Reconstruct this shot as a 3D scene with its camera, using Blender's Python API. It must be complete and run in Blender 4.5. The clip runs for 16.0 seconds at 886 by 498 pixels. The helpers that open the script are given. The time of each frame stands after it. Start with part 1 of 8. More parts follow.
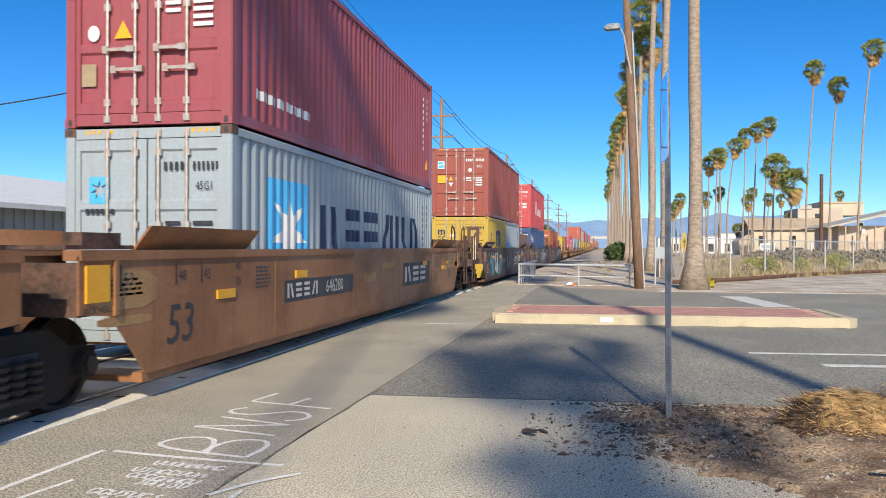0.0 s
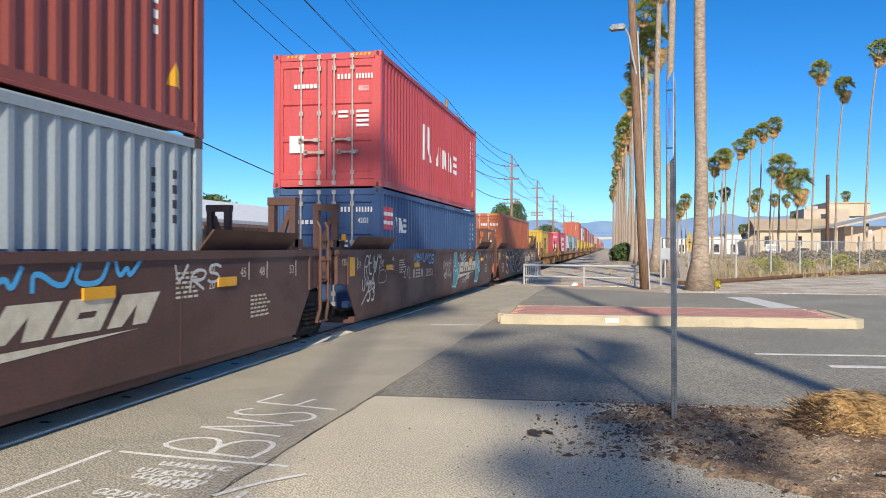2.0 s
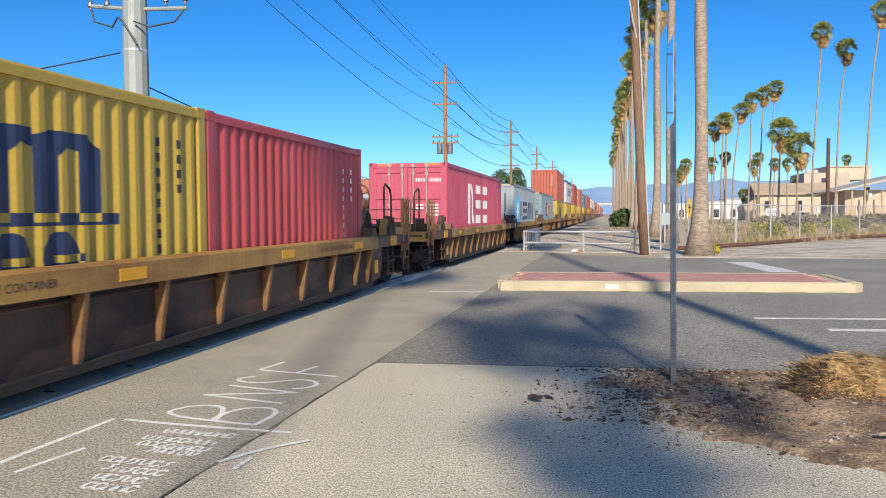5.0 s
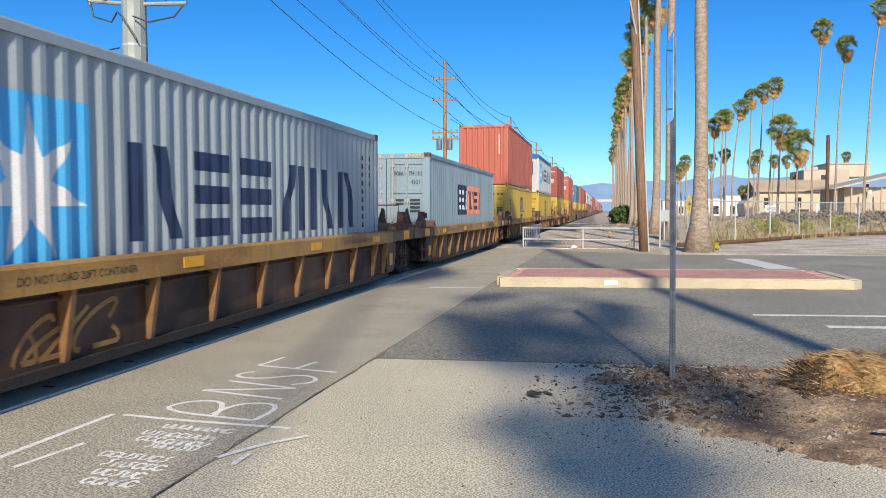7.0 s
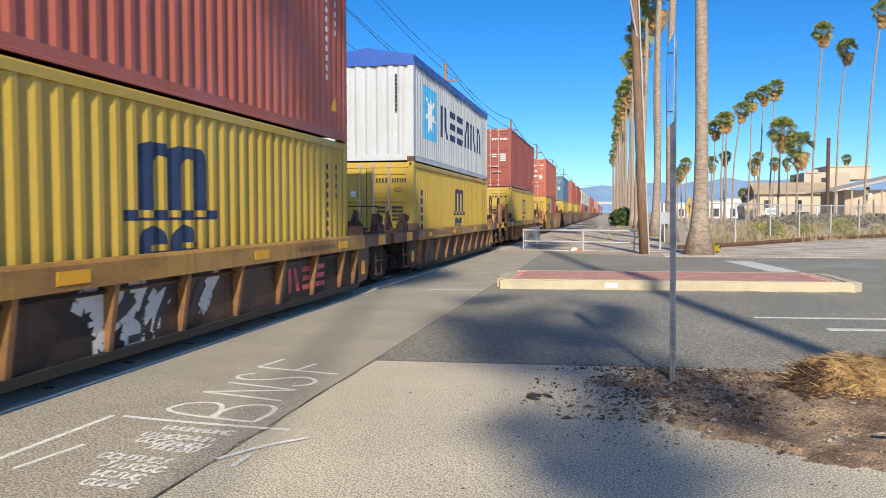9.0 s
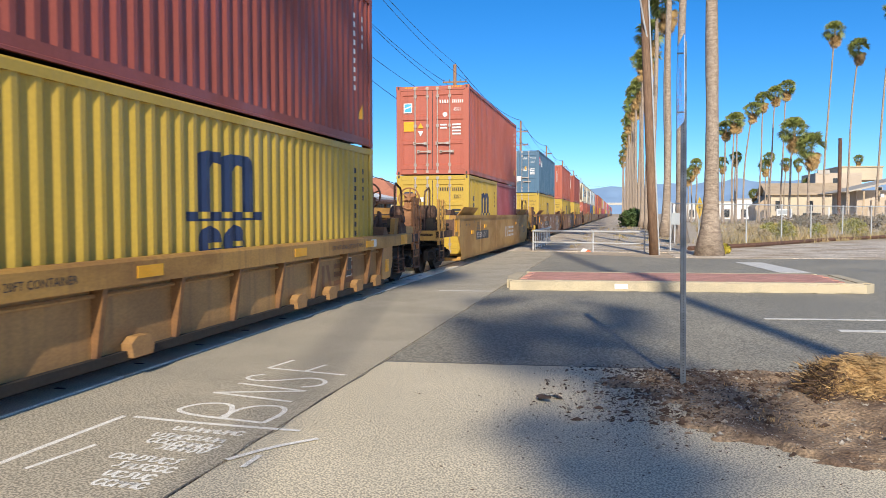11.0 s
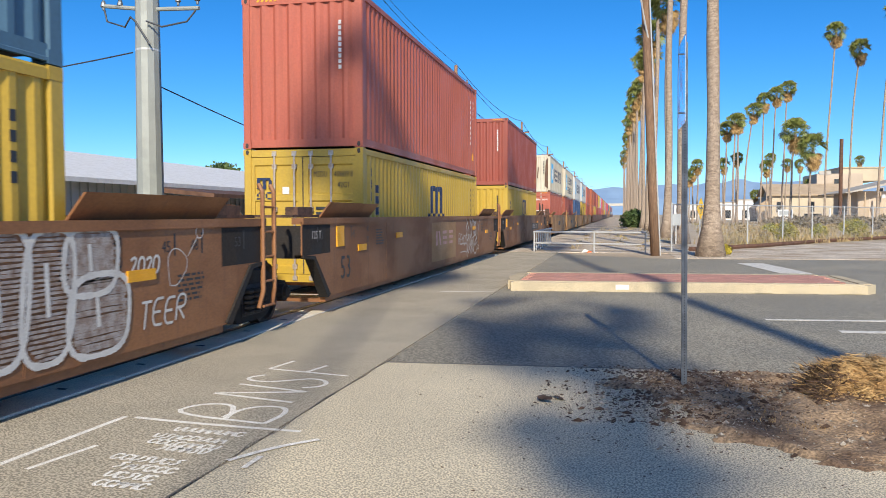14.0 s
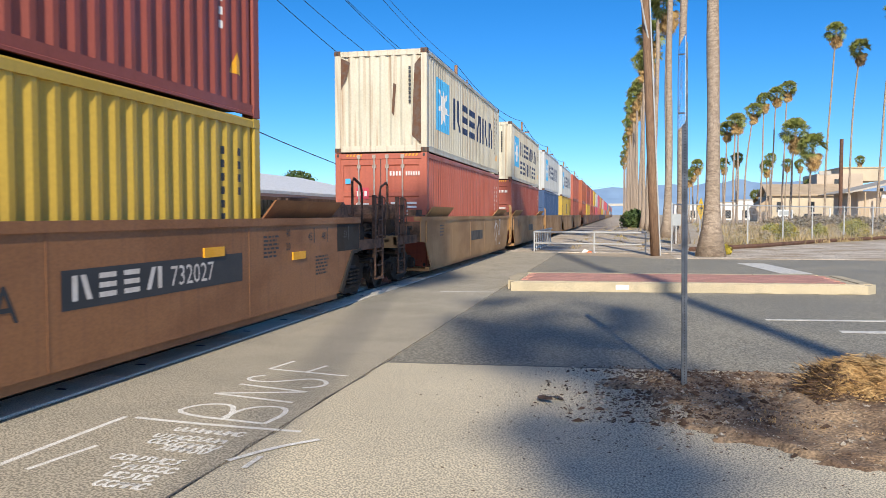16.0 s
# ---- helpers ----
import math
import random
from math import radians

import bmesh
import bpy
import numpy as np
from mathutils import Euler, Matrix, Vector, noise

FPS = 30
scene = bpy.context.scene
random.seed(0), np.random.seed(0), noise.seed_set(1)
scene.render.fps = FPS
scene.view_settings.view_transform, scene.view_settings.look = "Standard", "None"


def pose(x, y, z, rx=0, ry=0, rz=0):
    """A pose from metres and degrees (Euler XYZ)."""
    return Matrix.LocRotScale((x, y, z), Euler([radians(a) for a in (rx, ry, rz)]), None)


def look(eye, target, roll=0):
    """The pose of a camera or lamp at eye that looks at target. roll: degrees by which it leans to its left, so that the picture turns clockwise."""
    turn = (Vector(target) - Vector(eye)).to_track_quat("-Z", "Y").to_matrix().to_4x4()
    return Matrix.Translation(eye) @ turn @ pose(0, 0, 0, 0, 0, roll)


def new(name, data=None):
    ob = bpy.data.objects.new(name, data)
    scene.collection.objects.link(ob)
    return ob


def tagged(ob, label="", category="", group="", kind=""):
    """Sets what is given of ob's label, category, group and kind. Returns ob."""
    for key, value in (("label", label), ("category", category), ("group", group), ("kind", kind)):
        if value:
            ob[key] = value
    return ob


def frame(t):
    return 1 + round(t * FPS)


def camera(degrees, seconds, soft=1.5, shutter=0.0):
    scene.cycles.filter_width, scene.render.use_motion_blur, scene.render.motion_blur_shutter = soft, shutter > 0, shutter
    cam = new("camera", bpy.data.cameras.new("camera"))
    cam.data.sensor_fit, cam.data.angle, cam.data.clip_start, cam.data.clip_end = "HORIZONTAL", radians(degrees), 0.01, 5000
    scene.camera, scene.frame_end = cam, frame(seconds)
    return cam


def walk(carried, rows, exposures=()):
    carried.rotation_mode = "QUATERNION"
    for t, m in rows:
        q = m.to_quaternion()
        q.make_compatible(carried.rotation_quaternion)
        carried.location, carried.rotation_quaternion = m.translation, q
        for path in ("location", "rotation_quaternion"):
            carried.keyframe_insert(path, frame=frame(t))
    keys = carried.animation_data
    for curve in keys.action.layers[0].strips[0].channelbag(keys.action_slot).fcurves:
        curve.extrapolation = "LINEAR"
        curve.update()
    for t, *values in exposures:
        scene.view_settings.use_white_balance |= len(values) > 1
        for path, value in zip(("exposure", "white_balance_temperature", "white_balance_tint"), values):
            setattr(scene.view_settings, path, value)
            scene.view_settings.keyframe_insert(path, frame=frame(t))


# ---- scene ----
# World: the railway runs along +Y, the eye is above the origin, the ground is z = 0.

# ---------- camera ----------
cam = camera(58.42, 16.0, soft=0.8, shutter=0.06)


def eye_pose(yaw, pitch, roll):
    a, b = radians(yaw), radians(pitch)
    eye = Vector((0, 0, 1.6))
    return look(eye, eye + Vector((-math.sin(a) * math.cos(b), math.cos(a) * math.cos(b), -math.sin(b))), roll)


EYE_ROWS = [
    (0.0, 11.43, 0.172, 0.23), (0.5, 11.41, 0.12, 0.17), (1.0, 11.395, 0.095, 0.15), (1.5, 11.61, 0.11, 0.22),
    (2.0, 11.796, 0.114, 0.20), (2.5, 11.805, 0.086, 0.20), (3.0, 11.776, 0.274, 0.12), (3.5, 11.785, 1.027, -0.06),
    (4.0, 11.78, 1.703, -0.20), (6.5, 11.758, 2.768, -0.20), (7.0, 11.738, 2.766, -0.14), (7.5, 11.735, 2.755, -0.12),
    (8.0, 11.767, 2.776, -0.10), (8.5, 11.767, 2.776, -0.10), (9.0, 11.756, 2.625, -0.03), (11.5, 12.527, 2.536, -0.115),
    (12.0, 12.533, 2.535, -0.12), (12.5, 12.54, 2.536, -0.12), (13.0, 12.518, 2.494, -0.10), (13.5, 12.514, 2.484, -0.08),
    (14.5, 12.524, 2.479, -0.10), (15.0, 12.517, 2.46, -0.12), (16.0, 12.523, 2.475, -0.09)]
walk(cam, [(t, eye_pose(a, b, c)) for t, a, b, c in EYE_ROWS], [(0.0, 0.60, 7200, 9), (16.0, 0.60, 7200, 9)])

# ---------- sky, sun, exposure ----------
SUN_EL, SUN_SIDE = 31.0, 11.5          # the sun stands behind the eye, a little to its right
world = bpy.data.worlds.new("sky")
scene.world = world
world.use_nodes = True
wn = world.node_tree
sky = wn.nodes.new("ShaderNodeTexSky")
sky.sky_type, sky.sun_disc = "NISHITA", False
sky.sun_elevation, sky.sun_rotation = radians(SUN_EL), radians(180 - SUN_SIDE)
sky.air_density, sky.dust_density, sky.ozone_density, sky.altitude = 0.6, 0.9, 5.0, 600
deep = wn.nodes.new("ShaderNodeHueSaturation")
deep.inputs["Hue"].default_value = 0.501
deep.inputs["Saturation"].default_value = 1.27
wn.links.new(sky.outputs[0], deep.inputs["Color"])
wn.links.new(deep.outputs[0], wn.nodes["Background"].inputs[0])
wn.nodes["Background"].inputs[1].default_value = 0.13
sun_data = bpy.data.lights.new("sun", "SUN")
sun_data.energy, sun_data.angle, sun_data.color = 3.2, radians(0.8), (1.0, 0.95, 0.86)
sun = new("sun", sun_data)
SX, SY = math.sin(radians(SUN_SIDE)), -math.cos(radians(SUN_SIDE))
sun.matrix_basis = look((SX * 50, SY * 50, 50 * math.tan(radians(SUN_EL))), (0, 0, 0))


# ---------- materials ----------
def material(name, rgb, rough=0.6, metal=0.0, second=None, amount=0.5, scale=3.0, fine=60.0, fine_amount=0.12,
             bump=0.15, streaks=None, island=0.0, rnd=0.0, spec=0.5, stretch=(1, 1, 1), sharp=(0.42, 0.62), bump_dist=0.01, crisp=False):
    """Base colour with a second colour in noise patches, a fine grain, optional vertical streaks and bump."""
    m = bpy.data.materials.new(name)
    m.use_nodes = True
    n, l = m.node_tree.nodes, m.node_tree.links
    b = n["Principled BSDF"]
    b.inputs["Metallic"].default_value = metal
    b.inputs["Specular IOR Level"].default_value = spec
    tc = n.new("ShaderNodeTexCoord")
    mp = n.new("ShaderNodeMapping")
    mp.inputs["Scale"].default_value = stretch
    l.new(tc.outputs["Object"], mp.inputs[0])

    def noise_tex(s, d=4.0, vec=None):
        t = n.new("ShaderNodeTexNoise")
        t.inputs["Scale"].default_value, t.inputs["Detail"].default_value = s, d
        l.new((vec or mp).outputs[0], t.inputs["Vector"])
        return t

    def ramp(src, lo, hi):
        r = n.new("ShaderNodeMapRange")
        r.inputs[1].default_value, r.inputs[2].default_value = lo, hi
        l.new(src, r.inputs[0])
        return r.outputs[0]

    def mix(fac, a, c, mode="MIX"):
        x = n.new("ShaderNodeMix")
        x.data_type, x.blend_type = "RGBA", mode
        for sock, v in ((x.inputs[0], fac), (x.inputs[6], a), (x.inputs[7], c)):
            if isinstance(v, (int, float)):
                sock.default_value = v
            elif isinstance(v, tuple):
                sock.default_value = (*v, 1)
            else:
                l.new(v, sock)
        return x.outputs[2]

    def times(src, k):
        t = n.new("ShaderNodeMath")
        t.operation = "MULTIPLY"
        l.new(src, t.inputs[0])
        t.inputs[1].default_value = k
        return t.outputs[0]

    col = tuple(rgb)
    second = second or tuple(c * 0.72 for c in rgb)
    big = ramp(noise_tex(scale, 5).outputs[0], *sharp)
    col = mix(times(big, amount), col, tuple(second))
    fineN = noise_tex(fine, 5 if crisp else 2).outputs[0]
    if streaks:
        sm = n.new("ShaderNodeMapping")
        sm.inputs["Scale"].default_value = (9, 9, 0.35)
        l.new(tc.outputs["Object"], sm.inputs[0])
        st = ramp(noise_tex(1.0, 4, sm).outputs[0], 0.52, 0.72)
        col = mix(times(st, streaks[1]), col, tuple(streaks[0]))
    dark = ramp(fineN, *((0.44, 0.56) if crisp else (0.34, 0.66)))
    col = mix(fine_amount, col, mix(dark, (0.35, 0.35, 0.35), (1.65, 1.65, 1.65)), "MULTIPLY")
    if island or rnd:
        src = n.new("ShaderNodeNewGeometry").outputs["Random Per Island"] if island else n.new("ShaderNodeObjectInfo").outputs["Random"]
        k = island or rnd
        r = n.new("ShaderNodeMapRange")
        r.inputs[3].default_value, r.inputs[4].default_value = 1 - k, 1 + k
        l.new(src, r.inputs[0])
        hs = n.new("ShaderNodeHueSaturation")
        l.new(col, hs.inputs["Color"])
        l.new(r.outputs[0], hs.inputs["Value"])
        col = hs.outputs[0]
    l.new(col, b.inputs["Base Color"])
    rr = n.new("ShaderNodeMapRange")
    rr.inputs[3].default_value, rr.inputs[4].default_value = max(0.02, rough - 0.1), min(1, rough + 0.12)
    l.new(big, rr.inputs[0])
    l.new(rr.outputs[0], b.inputs["Roughness"])
    if bump:
        bp = n.new("ShaderNodeBump")
        bp.inputs["Strength"].default_value, bp.inputs["Distance"].default_value = bump, bump_dist
        l.new(fineN, bp.inputs["Height"])
        l.new(bp.outputs[0], b.inputs["Normal"])
    return m


RUST = (0.16, 0.065, 0.03)
M_DIRT = material("dry_ground", (0.48, 0.38, 0.27), 0.95, second=(0.36, 0.29, 0.20), amount=0.8, scale=0.35, fine=9, fine_amount=0.45, bump=0.5, bump_dist=0.03)
M_GRAVEL = material("ballast_gravel", (0.60, 0.52, 0.42), 0.95, second=(0.38, 0.29, 0.20), amount=0.9, scale=0.7, fine=13, fine_amount=0.8, bump=0.6, bump_dist=0.03)
M_OLD_ASPHALT = material("worn_chip_asphalt", (0.575, 0.505, 0.37), 0.92, second=(0.645, 0.565, 0.415), amount=0.7, scale=0.8, fine=74, fine_amount=0.58, bump=0.5, bump_dist=0.004, crisp=True)
M_STRIP_ASPHALT = material("smooth_grey_asphalt", (0.43, 0.38, 0.29), 0.9, second=(0.36, 0.32, 0.245), amount=0.7, scale=0.9, fine=62, fine_amount=0.62, bump=0.4, bump_dist=0.004, crisp=True)
M_ROAD = material("street_asphalt", (0.26, 0.24, 0.19), 0.88, second=(0.325, 0.30, 0.24), amount=0.7, scale=0.5, fine=48, fine_amount=0.6, bump=0.4, bump_dist=0.004, crisp=True)
M_TAR = material("tar_joint", (0.16, 0.15, 0.13), 0.7, fine_amount=0.2)
M_CONCRETE = material("concrete", (0.60, 0.56, 0.49), 0.9, second=(0.30, 0.28, 0.25), amount=0.7, scale=2.0, fine=70, fine_amount=0.3, bump=0.3)
M_PANEL = material("pale_crossing_concrete", (0.82, 0.76, 0.63), 0.88, second=(0.62, 0.57, 0.47), amount=0.6, scale=1.6, fine=70, fine_amount=0.35, bump=0.3)
M_GRIME = material("black_brake_grime", (0.015, 0.013, 0.012), 0.85, second=(0.034, 0.024, 0.018), amount=0.7, scale=3, fine=30, fine_amount=0.4)
M_ENDIRON = material("grimy_brown_ironwork", (0.115, 0.058, 0.037), 0.82, second=(0.03, 0.022, 0.018), amount=0.8, scale=4, fine=30, fine_amount=0.4)
M_KERB = material("kerb_concrete", (0.55, 0.46, 0.31), 0.9, second=(0.42, 0.36, 0.26), amount=0.6, scale=2.5, fine=60, fine_amount=0.25)
M_BRICK = material("red_stamped_concrete", (0.56, 0.28, 0.22), 0.9, second=(0.46, 0.24, 0.19), amount=0.7, scale=3.0, fine=60, fine_amount=0.3, rnd=0.12)
M_LINE = material("road_paint", (0.70, 0.68, 0.62), 0.8, second=(0.50, 0.48, 0.45), amount=0.6, scale=8, fine=90, fine_amount=0.35)
M_CHALK = material("chalk_paint", (0.88, 0.86, 0.80), 0.95, second=(0.66, 0.63, 0.57), amount=0.6, scale=14, fine=120, fine_amount=0.5)
M_RAIL = material("rail_steel", (0.30, 0.28, 0.26), 0.4, 0.9, second=RUST, amount=0.5)
M_RUBBER = material("rubber_flangeway", (0.035, 0.033, 0.032), 0.85)
M_RUSTRAIL = material("rusty_rail", (0.15, 0.075, 0.045), 0.85, second=(0.09, 0.05, 0.035), amount=0.8)
M_GALV = material("galvanized_steel", (0.56, 0.57, 0.56), 0.5, 0.25, second=(0.44, 0.45, 0.45), amount=0.6, scale=8)
M_DARKGALV = material("weathered_sign_post", (0.20, 0.22, 0.24), 0.55, 0.5, second=(0.13, 0.14, 0.15), amount=0.6, scale=9)
M_SIGNBACK = material("bare_aluminium_sign", (0.78, 0.80, 0.82), 0.14, 0.95, second=(0.55, 0.58, 0.62), amount=0.3)
M_YELLOWSIGN = material("yellow_warning_sign", (0.85, 0.52, 0.02), 0.5, second=(0.75, 0.45, 0.03), amount=0.3)
M_WHITE = material("white_paint", (0.78, 0.77, 0.74), 0.6, second=(0.6, 0.59, 0.56), amount=0.4, scale=3)
M_BLACK = material("black_paint", (0.025, 0.027, 0.032), 0.55, second=(0.06, 0.06, 0.065), amount=0.5)
M_POLEWOOD = material("creosoted_pole_wood", (0.25, 0.15, 0.09), 0.9, second=(0.15, 0.09, 0.06), amount=0.8, scale=6, fine=40, fine_amount=0.4, stretch=(6, 6, 0.4), bump=0.4)
# brighter pole wood for the far poles, sunlight put into the colour
M_POLEFAR = material("sunlit_pole_wood", (0.36, 0.20, 0.11), 0.9, second=(0.24, 0.13, 0.08), amount=0.7, scale=5, stretch=(6, 6, 0.4))
M_STEELPOLE = material("grey_steel_pole", (0.35, 0.37, 0.34), 0.6, 0.15, second=(0.28, 0.30, 0.28), amount=0.6, scale=2)
M_WIRE = material("weathered_cable", (0.06, 0.065, 0.075), 0.6, bump=0)
M_TRUNK = material("palm_trunk_bark", (0.42, 0.33, 0.25), 0.95, second=(0.27, 0.205, 0.155), amount=0.9, scale=5, fine=22, fine_amount=0.6, stretch=(1, 1, 2.2), bump=0.8, bump_dist=0.04)
M_FROND = material("palm_fronds", (0.19, 0.22, 0.055), 0.6, second=(0.28, 0.28, 0.08), amount=0.7, scale=1.0, island=0.35, bump=0)
M_DEADFROND = material("dead_palm_fronds", (0.50, 0.33, 0.14), 0.85, second=(0.36, 0.22, 0.10), amount=0.7, scale=1.0, island=0.3, bump=0)
M_STRAW = material("dry_straw", (0.52, 0.34, 0.15), 0.9, second=(0.34, 0.20, 0.085), amount=0.7, scale=6, island=0.4, bump=0)
M_WEED = material("dry_weeds", (0.42, 0.31, 0.17), 0.95, second=(0.28, 0.23, 0.09), amount=0.9, scale=0.3, island=0.4, bump=0)
M_SHRUB = material("shrub_leaves", (0.30, 0.29, 0.05), 0.7, second=(0.48, 0.36, 0.04), amount=0.8, scale=1.5, island=0.35, bump=0)
M_LEAF = material("tree_leaves", (0.06, 0.105, 0.03), 0.7, second=(0.10, 0.14, 0.04), amount=0.8, scale=0.8, island=0.35, bump=0)
M_DARKWEED = material("grey_brown_brush", (0.24, 0.185, 0.125), 0.95, second=(0.15, 0.13, 0.08), amount=0.8, scale=0.4, island=0.4, bump=0)
M_STONE = material("loose_stones", (0.33, 0.29, 0.24), 0.95, island=0.45, fine=40, fine_amount=0.4)
M_BARK = material("bark_debris", (0.10, 0.06, 0.04), 0.95, island=0.4)
M_SOIL = material("roadside_soil", (0.36, 0.25, 0.155), 0.97, second=(0.15, 0.095, 0.062), amount=0.9, scale=2.4, fine=45, fine_amount=0.6, bump=0.9, bump_dist=0.02)
M_CREAM = material("cream_stucco", (0.60, 0.51, 0.37), 0.9, second=(0.50, 0.42, 0.31), amount=0.5, scale=0.3)
M_BUFF = material("buff_stucco", (0.56, 0.46, 0.36), 0.9, second=(0.48, 0.39, 0.30), amount=0.5, scale=0.3)
M_ROOFBROWN = material("brown_roof", (0.50, 0.38, 0.26), 0.9, second=(0.40, 0.30, 0.20), amount=0.6, scale=0.5)
M_ROOFPALE = material("pale_roof", (0.46, 0.42, 0.36), 0.85, second=(0.45, 0.41, 0.35), amount=0.6, scale=0.5)
M_ROOFRED = material("red_tile_roof", (0.50, 0.20, 0.12), 0.9, second=(0.38, 0.15, 0.09), amount=0.6, scale=1)
M_METALWALL = material("corrugated_metal_wall", (0.42, 0.45, 0.46), 0.55, 0.4, second=(0.32, 0.34, 0.35), amount=0.6, scale=0.6)
M_GLASS = material("dark_window_glass", (0.03, 0.035, 0.04), 0.1, bump=0)
# the haze of distance is put into this blue base colour
M_MOUNTAIN = material("haze_tinted_mountain", (0.20, 0.31, 0.47), 1.0, second=(0.24, 0.36, 0.51), amount=0.7, scale=0.004, fine=0.02, fine_amount=0.05, bump=0, spec=0)
M_CONE = material("orange_plastic", (0.75, 0.16, 0.05), 0.6)
M_TRUCKIRON = material("grimy_cast_steel", (0.018, 0.015, 0.013), 0.88, 0.1, second=(0.042, 0.028, 0.02), amount=0.7, scale=5, fine=40, fine_amount=0.4)
M_WHEEL = material("wheel_steel", (0.05, 0.038, 0.032), 0.6, 0.6, second=(0.13, 0.08, 0.055), amount=0.6, scale=6)
M_SPRING = material("spring_steel", (0.07, 0.055, 0.045), 0.7, 0.4)
M_REFLECT = material("orange_reflector", (0.85, 0.40, 0.02), 0.45, second=(0.75, 0.34, 0.02), amount=0.3)
M_PLATE = material("weathered_label_plate", (0.36, 0.27, 0.16), 0.6)
M_ZINC = material("zinc_lock_rod", (0.50, 0.46, 0.42), 0.5, 0.4, second=(0.36, 0.22, 0.13), amount=0.5, scale=7)
M_CORNER = material("worn_corner_casting", (0.13, 0.085, 0.065), 0.8, 0.2, second=RUST, amount=0.7, scale=8)
M_DOORSEAL = material("door_gasket", (0.06, 0.05, 0.05), 0.8)
M_TARP = material("blue_tarpaulin", (0.02, 0.10, 0.42), 0.45, second=(0.015, 0.07, 0.30), amount=0.5, scale=4, bump=0.4)
M_LOGOBLUE = material("sky_blue_decal", (0.06, 0.42, 0.76), 0.5, second=(0.09, 0.45, 0.74), amount=0.5)
M_LOGONAVY = material("navy_decal", (0.02, 0.035, 0.09), 0.5)
M_LOGORED = material("red_decal", (0.62, 0.07, 0.10), 0.5)
M_LOGOSALMON = material("salmon_decal", (0.80, 0.28, 0.17), 0.55)
M_TEAL = material("teal_spray", (0.06, 0.28, 0.33), 0.6, second=(0.10, 0.36, 0.40), amount=0.5)
M_SPRAY = material("white_spray", (0.66, 0.64, 0.60), 0.7, second=(0.5, 0.48, 0.45), amount=0.5)
M_PALEBLUE = material("pale_blue_spray", (0.42, 0.58, 0.64), 0.7, second=(0.34, 0.50, 0.56), amount=0.5, scale=6)
M_FAINTSPRAY = material("thin_white_spray", (0.38, 0.33, 0.30), 0.75, second=(0.24, 0.16, 0.12), amount=0.8, scale=9, fine_amount=0.4)
M_SOOTY = material("dull_black_spray", (0.045, 0.038, 0.03), 0.75, second=(0.06, 0.045, 0.035), amount=0.6)
M_CREAMPAINT = material("cream_stencil", (0.70, 0.62, 0.46), 0.65, second=(0.5, 0.42, 0.3), amount=0.5, scale=6)
M_PALEPAINT = material("faded_white_stencil", (0.68, 0.63, 0.58), 0.7, second=(0.5, 0.42, 0.36), amount=0.5, scale=6)
M_PINKPAINT = material("faded_pink_stencil", (0.62, 0.36, 0.31), 0.7, second=(0.45, 0.24, 0.18), amount=0.5, scale=6)


def car_paint(name, rgb, dirt, k=0.55):
    return material(name, rgb, 0.62, second=dirt, amount=k, scale=1.1, fine=30, fine_amount=0.15, streaks=(dirt, 0.5), stretch=(1, 0.7, 1.4))


CAR_RUST = car_paint("rust_brown_car_paint", (0.33, 0.145, 0.058), (0.19, 0.08, 0.038))
CAR_MAROON = car_paint("maroon_car_paint", (0.115, 0.052, 0.038), (0.075, 0.045, 0.035), 0.4)
CAR_YELLOW = car_paint("mustard_car_paint", (0.50, 0.265, 0.058), (0.31, 0.15, 0.052))
CAR_TAN = car_paint("tan_car_paint", (0.40, 0.22, 0.085), (0.26, 0.14, 0.07))
CAR_BROWN = car_paint("reddish_brown_car_paint", (0.285, 0.122, 0.047), (0.18, 0.08, 0.04))
CHORD_YELLOW = car_paint("ochre_chord_paint", (0.44, 0.235, 0.055), (0.17, 0.075, 0.035))
# rust-brown, black-stained sheet; the shade of its recess is darkened into the colour
CAR_WELLBROWN = car_paint("shaded_brown_well_sheet", (0.085, 0.036, 0.018), (0.022, 0.015, 0.011), 0.95)
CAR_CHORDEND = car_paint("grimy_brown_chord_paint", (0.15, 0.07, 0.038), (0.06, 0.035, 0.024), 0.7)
CAR_RIB = car_paint("rusty_rib_paint", (0.26, 0.125, 0.045), (0.10, 0.05, 0.03), 0.8)
CAR_WELLTAN = car_paint("ochre_well_sheet", (0.46, 0.25, 0.085), (0.26, 0.14, 0.065), 0.6)


def box_paint(name, rgb, second=None, k=0.4, streak=None, sk=0.35):
    return material(name, rgb, 0.5, second=second or tuple(c * 0.75 for c in rgb), amount=k, scale=0.7, fine=25, fine_amount=0.08,
                    bump=0.05, streaks=(streak or tuple(c * 0.6 for c in rgb), sk))


